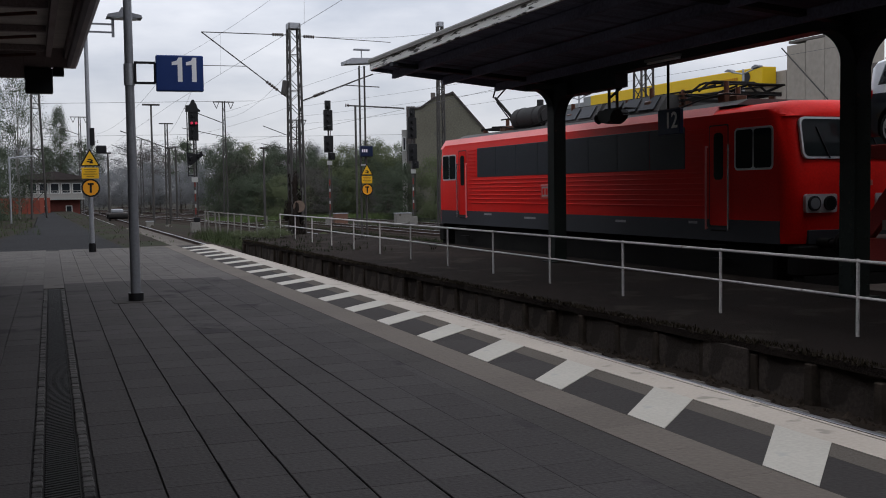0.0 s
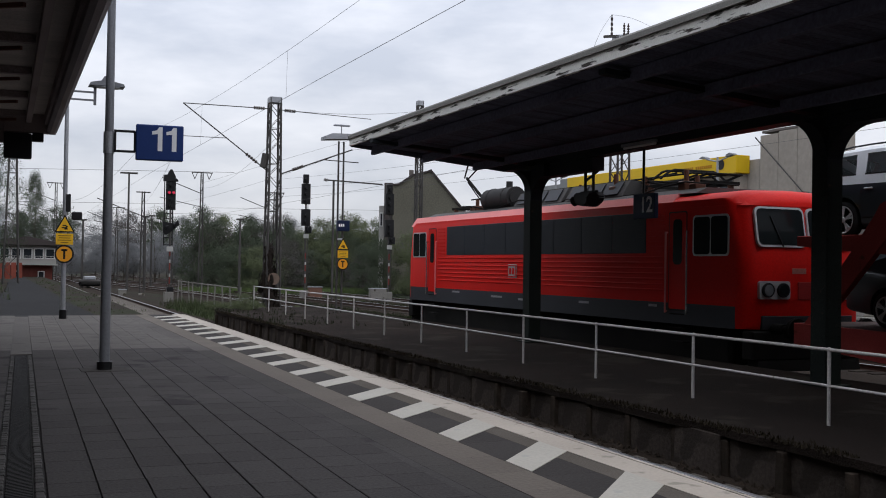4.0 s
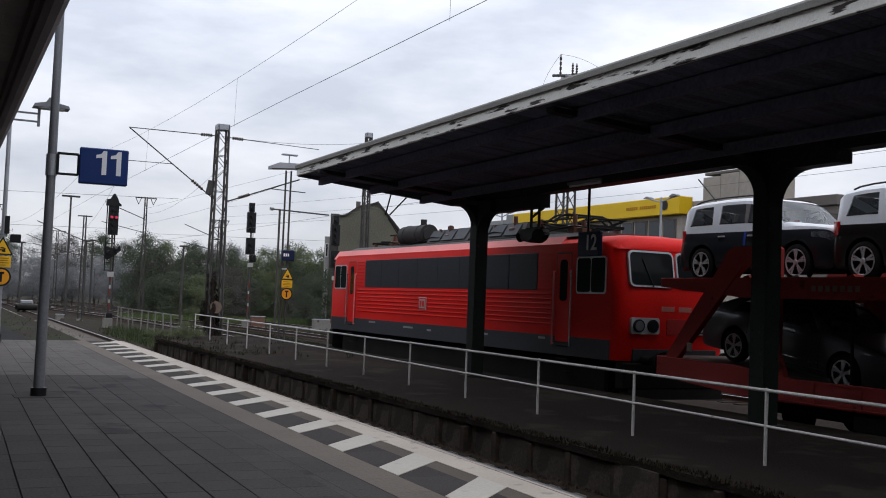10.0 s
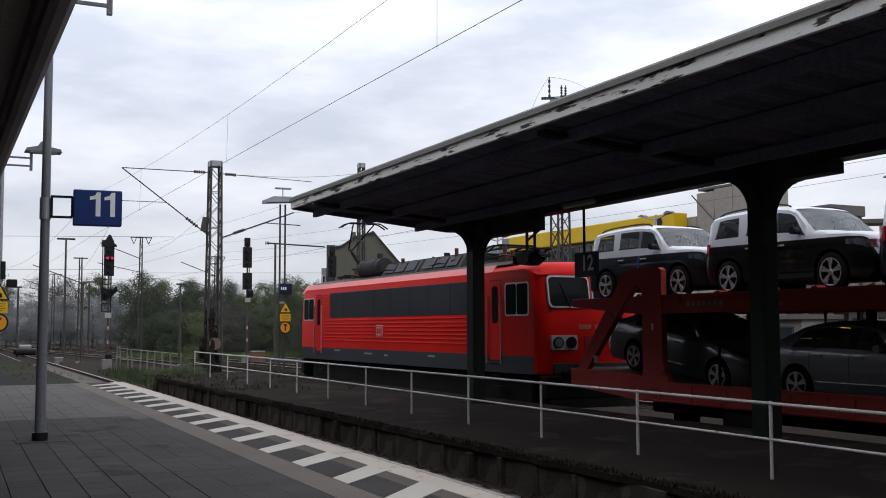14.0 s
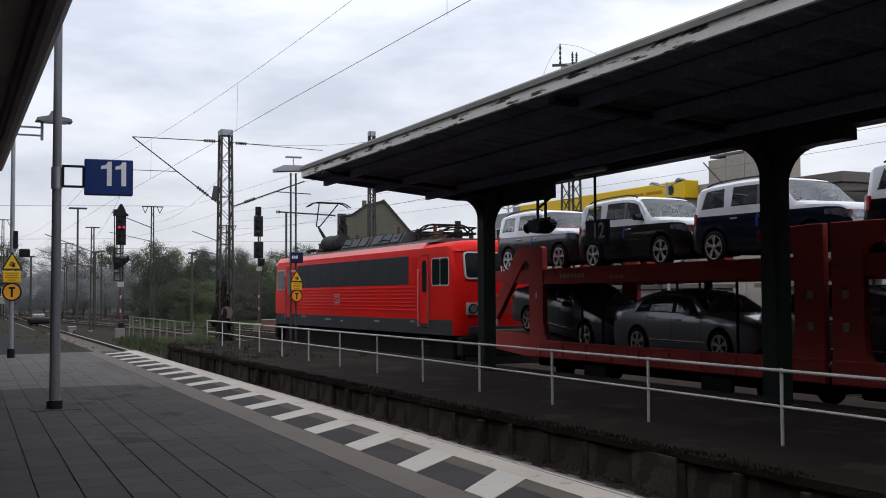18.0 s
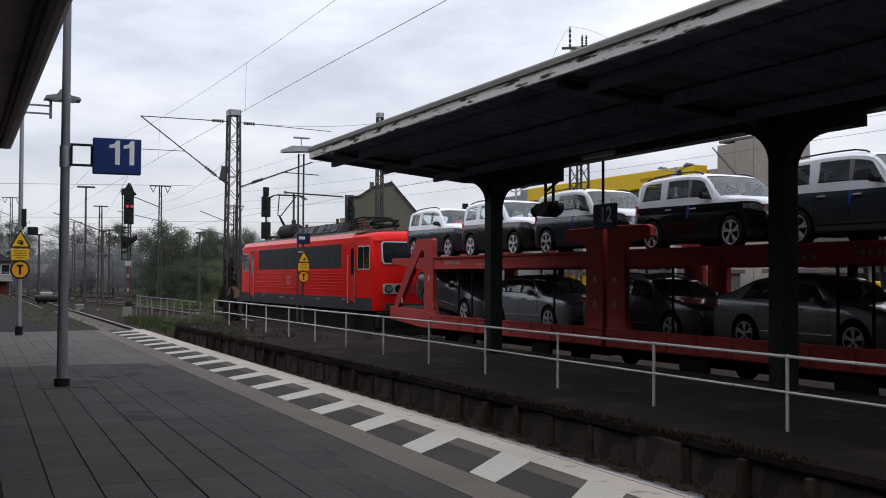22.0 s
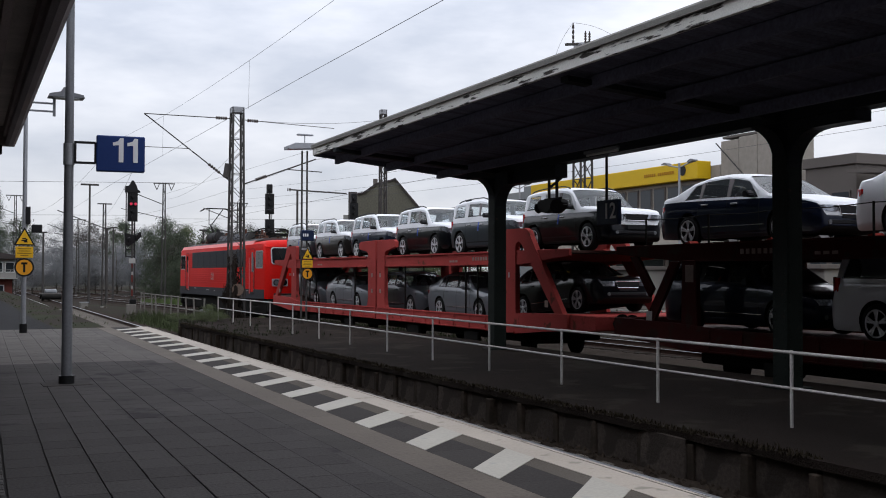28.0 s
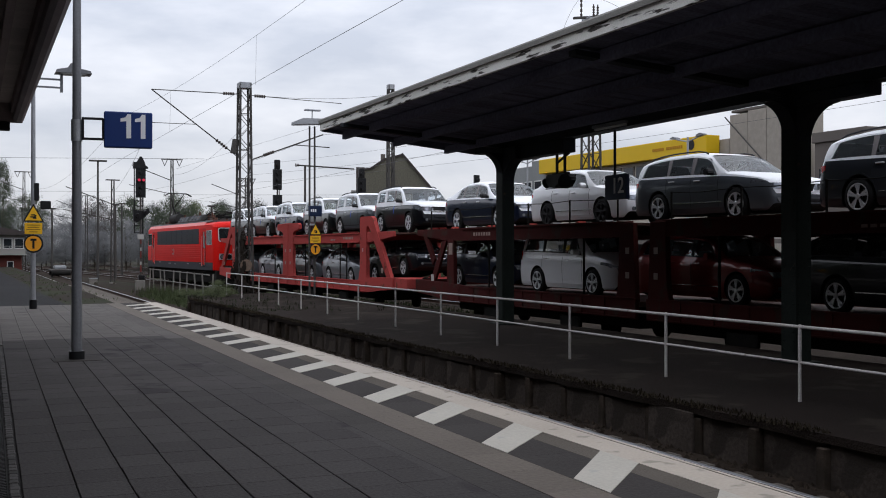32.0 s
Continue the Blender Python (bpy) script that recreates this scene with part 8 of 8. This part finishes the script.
# things between the rails in the distance
tv = thing("track_trolley", "small pale maintenance trolley parked between far rails", "trolley", pose(8.5, 97.5, -0.76))
bm = BM()
rbox(bm, -0.9, -1.0, 0.35, 0.9, 1.0, 0.55, 0.05)
part("platform", bm, MAST, tv)
bm = BM()
rbox(bm, -0.5, -0.4, 0.55, 0.5, 0.4, 0.85, 0.06)
part("case", bm, GALV, tv)
for s in (-1, 1):
    bm = BM()
    tube(bm, (-0.78, s, 0.22), (0.78, s, 0.22), 0.22, 12)
    part("wheelset", bm, DARK, tv)


# ---------------------------------------------------------------- plants
LEAF = [mat("spring_leaves_fresh", (0.108, 0.128, 0.066), 0.8, vary=0.22, scale=0.6, island=0.12),
        mat("spring_leaves_dull", (0.074, 0.092, 0.060), 0.85, vary=0.22, scale=0.6, island=0.12),
        mat("bare_twigs_budding", (0.098, 0.090, 0.085), 0.9, vary=0.22, scale=0.6, island=0.12),
        # far trees' twigs, distance haze put into the pale grey
        mat("bare_twigs_haze_grey", (0.20, 0.205, 0.21), 0.9, vary=0.22, scale=0.6, island=0.12)]
for lm in LEAF:
    n, l = lm.node_tree.nodes, lm.node_tree.links
    surf = n["Principled BSDF"]
    thin, blend = n.new("ShaderNodeBsdfTranslucent"), n.new("ShaderNodeMixShader")
    blend.inputs[0].default_value = 0.40
    l.new(surf.inputs["Base Color"].links[0].from_socket, thin.inputs["Color"])
    l.new(surf.outputs[0], blend.inputs[1])
    l.new(thin.outputs[0], blend.inputs[2])
    l.new(blend.outputs[0], n["Material Output"].inputs["Surface"])
BARK = mat("grey_bark", (0.085, 0.07, 0.055), 0.9, vary=0.35, scale=8, bump=0.5)
BIRCHBARK = mat("birch_bark", (0.20, 0.19, 0.18), 0.8, vary=0.25, scale=8, spots=((0.05, 0.05, 0.05), 0.6, 7.0))


def crown_mesh(name, seed, material, blobs, leaves, size, shape):
    """Many small leaf clumps gathered round the ends of limbs; unit height 1, unit half width 0.5."""
    r = np.random.RandomState(seed)
    vs, fs = [], []
    centres = []
    for i in range(blobs):
        h = r.uniform(*shape["h"])
        wid = np.interp(h, shape["hs"], shape["ws"])
        a, d = r.uniform(0, 2 * np.pi), wid * np.sqrt(r.uniform(0.05, 1.0))
        centres.append((d * np.cos(a), d * np.sin(a), h, r.uniform(0.05, 0.12) * shape.get("blob", 1.0)))
    per = leaves // blobs
    for cx, cy, cz, cr in centres:
        p = r.normal(0, 1, (per, 3))
        p /= np.maximum(np.linalg.norm(p, axis=1, keepdims=True), 1e-6)
        p *= (r.uniform(0.25, 1.15, (per, 1)) ** 0.7) * cr
        p[:, 2] *= 0.8
        p += (cx, cy, cz)
        out = p - (cx * 0.4, cy * 0.4, cz - cr)
        out /= np.maximum(np.linalg.norm(out, axis=1, keepdims=True), 1e-6)
        for q, o in zip(p, out):
            o = o + r.normal(0, 0.33, 3)              # leaves face outwards, roughly
            u = np.cross(o, r.normal(0, 1, 3))
            u /= max(np.linalg.norm(u), 1e-6)
            w = np.cross(u, o)
            w /= max(np.linalg.norm(w), 1e-6)
            s = size * r.uniform(0.6, 1.4)
            k = len(vs)
            for a, b in ((-1, -0.5), (0.2, -0.75), (1, 0.1), (-0.1, 0.8)):
                vs.append(tuple(q + (u * a + w * b) * s))
            fs.append((k, k + 1, k + 2, k + 3))
    me = bpy.data.meshes.new(name)
    me.from_pydata(vs, [], fs)
    me.materials.append(material)
    return me, centres


def trunk_mesh(name, centres, material, seed, girth):
    r = random.Random(seed)
    bm = BM()
    tube(bm, (0, 0, -0.03), (0.01, 0, 0.45), girth, 7, girth * 0.6)
    tube(bm, (0.01, 0, 0.45), (0.0, 0.02, 0.92), girth * 0.6, 6, girth * 0.12)
    for c in r.sample(centres, min(14, len(centres))):
        z = max(0.06, c[2] * r.uniform(0.35, 0.7))
        tube(bm, (0, 0, z), (c[0] * 0.9, c[1] * 0.9, c[2]), girth * 0.28, 5, girth * 0.05)
    return mesh_of(name, bm, material)


BUSHY = dict(h=(0.05, 0.95), hs=[0, .2, .5, .8, 1], ws=[.30, .46, .50, .34, .05], blob=1.5)
ROUND = dict(h=(0.22, 0.97), hs=[.2, .4, .6, .85, 1], ws=[.15, .40, .48, .34, .06], blob=1.25)
POPLAR = dict(h=(0.08, 0.99), hs=[0, .15, .5, .85, 1], ws=[.05, .13, .16, .10, .02], blob=.7)
BIRCH = dict(h=(0.20, 0.98), hs=[.2, .4, .6, .85, 1], ws=[.12, .30, .34, .22, .05], blob=.9)
KINDS = {}
for nm, shp, lf, bl, n, sz, g in (("bush_a", BUSHY, 0, 110, 15000, .0088, .010), ("bush_b", BUSHY, 1, 110, 15000, .0088, .010), ("bush_c", BUSHY, 2, 100, 13000, .0072, .010),
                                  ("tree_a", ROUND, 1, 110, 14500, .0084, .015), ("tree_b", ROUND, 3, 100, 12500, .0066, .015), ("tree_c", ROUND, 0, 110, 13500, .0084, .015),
                                  ("poplar", POPLAR, 1, 210, 24000, .0042, .012), ("birch", BIRCH, 1, 120, 16000, .0042, .012)):
    me, cs = crown_mesh("crown_" + nm, hash_seed := sum(map(ord, nm)), LEAF[lf], bl, n, sz, shp)
    KINDS[nm] = (me, trunk_mesh("trunk_" + nm, cs, BIRCHBARK if nm == "birch" else BARK, hash_seed, g))
WORDS = {"bush_a": ("bush", "fresh green spring bush on the railway bank"), "bush_b": ("bush", "dull green dense bush on the railway bank"), "bush_c": ("bush", "half bare budding bush beside the tracks"),
         "tree_a": ("tree", "dark green broad tree beyond the tracks"), "tree_b": ("tree", "half bare spring tree beyond the tracks"), "tree_c": ("tree", "fresh green spring tree beyond the tracks"),
         "poplar": ("tree", "tall narrow poplar beyond the signal box"), "birch": ("tree", "slender birch with fine hanging leaves by the path")}


def plant(kind, x, y, h, w, seed, z=-1.0):
    t = thing("tree" if WORDS[kind][0] == "tree" else "bush", WORDS[kind][1], WORDS[kind][0], Matrix.LocRotScale((x, y, z), Euler((0, 0, seed * 1.7)), (w, w, h)), "trees and bushes")
    for nm, me in (("trunk", KINDS[kind][1]), ("crown", KINDS[kind][0])):
        o = new(nm, me)
        o.parent = t
    return t


rp2 = random.Random(21)
# the bank of bushes behind the tracks, from the near track round to the old house
for i in range(15):
    x = 17.9 + i * 1.47
    plant(("bush_b", "bush_c", "bush_a", "tree_a", "bush_c")[i % 5] if i < 7 else ("bush_a", "bush_b", "tree_c", "bush_a")[i % 4], x, 97 + rp2.uniform(-3, 6) + (4 if i > 9 else 0),
          (7.0 if i < 7 else 6.6) + rp2.uniform(-0.9, 0.9), rp2.uniform(4.4, 6.0), i)
for i in range(9):
    plant(("bush_b", "bush_a", "bush_c")[i % 3], 19.2 + i * 2.25, 90 + rp2.uniform(-2, 2), rp2.uniform(3.2, 4.6), rp2.uniform(4.0, 5.5), i + 30)
# second line along the horizon, its distance haze put into tree_b's grey leaf colour
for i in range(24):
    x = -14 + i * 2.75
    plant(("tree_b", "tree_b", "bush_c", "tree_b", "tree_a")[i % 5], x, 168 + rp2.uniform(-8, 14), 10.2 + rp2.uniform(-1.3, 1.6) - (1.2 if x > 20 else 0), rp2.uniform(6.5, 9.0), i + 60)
# nearer row with the same haze-grey crowns
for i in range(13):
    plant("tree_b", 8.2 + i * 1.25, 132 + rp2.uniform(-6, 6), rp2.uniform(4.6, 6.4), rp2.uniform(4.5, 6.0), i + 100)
plant("poplar", 5.6, 140, 13.2, 9.0, 3)
plant("poplar", 4.1, 141, 8.4, 7.0, 5)
plant("birch", 0.4, 78, 10.8, 7.2, 7)
plant("birch", -2.6, 66, 11.5, 7.5, 9)
for i in range(12):
    plant(("tree_a", "tree_c", "tree_b")[i % 3], -11.0 - (i % 3) * 2.5, 38 + i * 7.0, 13.0 + (i % 4), 10.0, i + 300)   # unseen crowns left of view, added to darken what the cars mirror
    plant(("bush_b", "tree_a")[i % 2], -18.0 - (i % 2) * 2.0, 40 + i * 7.0, 10.0 + 2 * (i % 3), 12.0, i + 330)   # second unseen row, filling the sky gaps between the first crowns
plant("tree_a", -3.6, 58, 7.5, 5.5, 11)
plant("bush_b", -1.6, 74, 4.2, 4.6, 12)
plant("bush_b", -2.4, 84, 4.0, 4.8, 13)
for i, (x, y) in enumerate(((28.6, 80), (31.2, 78.5), (33.6, 79.5), (36.2, 77))):
    plant(("bush_b", "bush_a")[i % 2], x, y, 4.6 + 0.5 * (i % 3), 4.6, i + 200)
plant("bush_a", 40.5, 92, 5.0, 6, 14)
for i in range(8):
    plant(("tree_c", "bush_a")[i % 2], 33 + i * 5.2, 112 + rp2.uniform(-4, 4), rp2.uniform(6, 8), 6.5, i + 140)
# dark creeper on the mast's foot
WORDS["creeper"] = ("bush", "dark brown dry creeper climbing the lattice mast")
CREEPER = mat("dry_creeper", (0.030, 0.024, 0.020), 0.9, vary=0.3, island=0.3, spec=0.06)
me, cs = crown_mesh("crown_creeper", 77, CREEPER, 70, 5600, .030, dict(h=(0.02, 0.98), hs=[0, .3, .7, 1], ws=[.50, .44, .30, .12], blob=1.4))
KINDS["creeper"] = (me, trunk_mesh("trunk_creeper", cs, BARK, 77, .03))
plant("creeper", 11.38, 45.5, 3.1, 1.0, 401, -0.98)
# low growth at the platform end and round the mast
for i, (x, y, h, w) in enumerate(((9.5, 41.6, 1.2, 1.5), (9.0, 43.0, 0.8, 1.2), (10.6, 44.9, 0.8, 1.3), (11.0, 46.6, 0.6, 1.0), (12.4, 44.4, 0.6, 1.0), (9.9, 50.0, 0.6, 1.2))):
    plant("bush_a", x, y, h, w, i + 170, -0.95)


def tufts(name, seed, n, area, h, label, material=GRASS):
    """Grass blades over an area; one sheet of stuff."""
    r = random.Random(seed)
    vs, fs = [], []
    for i in range(n):
        x, y, z = area(r)
        for b in range(4):
            a, k = r.uniform(0, 6.28), len(vs)
            hh = h * r.uniform(0.4, 1.2)
            dx, dy = math.cos(a), math.sin(a)
            ox, oy = r.uniform(-.08, .08), r.uniform(-.08, .08)
            vs.extend([(x + ox - dy * .012, y + oy + dx * .012, z), (x + ox + dy * .012, y + oy - dx * .012, z), (x + ox + dx * hh * .45, y + oy + dy * hh * .45, z + hh)])
            fs.append((k, k + 1, k + 2))
    me = bpy.data.meshes.new(name)
    me.from_pydata(vs, [], fs)
    me.materials.append(material)
    tagged(new(name, me), label, "grass", "", "stuff")


DARKWEED = mat("dark_weeds", (0.020, 0.027, 0.012), 0.9, vary=0.3, island=0.5, spec=0.05)
tufts("grass_tufts", 3, 1300, lambda r: (r.uniform(8.6, 13.4), r.uniform(41, 58), -0.99), 0.32, "rough spring grass round the platform end")
tufts("grass_tufts", 4, 3600, lambda r: (r.uniform(15.5, 40), r.uniform(66, 95), -0.99), 0.26, "rough grass between the far tracks")
GRASSFRESH = mat("fresh_grass_blades", (0.085, 0.120, 0.040), 0.8, vary=0.3, island=0.4)
tufts("grass_tufts", 9, 7000, lambda r: (r.uniform(14.5, 42), r.uniform(83, 89), -0.99), 0.5, "fresh grass strip at the foot of the bushes", GRASSFRESH)
tufts("grass_tufts", 12, 3300, lambda r: (r.choice((17.9, 22.6, 27.3)) + r.gauss(0, 0.55), r.uniform(34, 66), -0.99), 0.17, "dark weedy grass between the tracks behind the train", DARKWEED)
tufts("grass_tufts", 10, 420, lambda r: (10.35 + r.gauss(0, 0.45), r.uniform(45.5, 62), -0.99), 0.5, "tall weeds along the track fence")
tufts("grass_tufts", 5, 260, lambda r: (r.uniform(2.9, 4.9), r.uniform(33, 100), -0.17), 0.10, "grass strip between path and track")
tufts("grass_tufts", 6, 1000, lambda r: (r.uniform(-6, -0.6) + (1.6 if r.random() < 0.4 else 0), r.uniform(43, 105), -0.17), 0.3, "rough grass beside the asphalt path")
MOSS = mat("brown_moss", (0.030, 0.024, 0.016), 0.95, vary=0.35, island=0.6, spec=0.05)
tufts("edge_moss", 15, 1500, lambda r: (lambda y: (isl_edge(y) + abs(r.gauss(0.01, 0.07)), y, OTHER - 0.005))(r.uniform(8, 40)), 0.055, "brown moss and dead grass along the crumbled platform edge", MOSS)
tufts("grass_tufts", 8, 170, lambda r: (isl_edge(30) + r.uniform(0, 5.2) * r.random(), r.uniform(30, 43), OTHER), 0.12, "weeds on the island platform end", DARKWEED)
make_slabs()


# ---------------------------------------------------------------- everything that moves
def motions():
    for ob, u, wb, z, tip in ON_TRAIN:
        walk(ob, [(t, train_pose(u, t, wb, z, 0.0, tip)) for t in range(33)])
    times = [0.0]
    t = 0.0
    while t < 31.95:
        t = round(t + 0.1, 1)
        if along(t) - along(times[-1]) > 0.45 or t >= 32.0:
            times.append(t)
    for w, y, r in WHEELS:
        walk(w, [(t, pose(0, y, r, -math.degrees((along(t) - along(0)) / r), 0, 0)) for t in times])


motions()
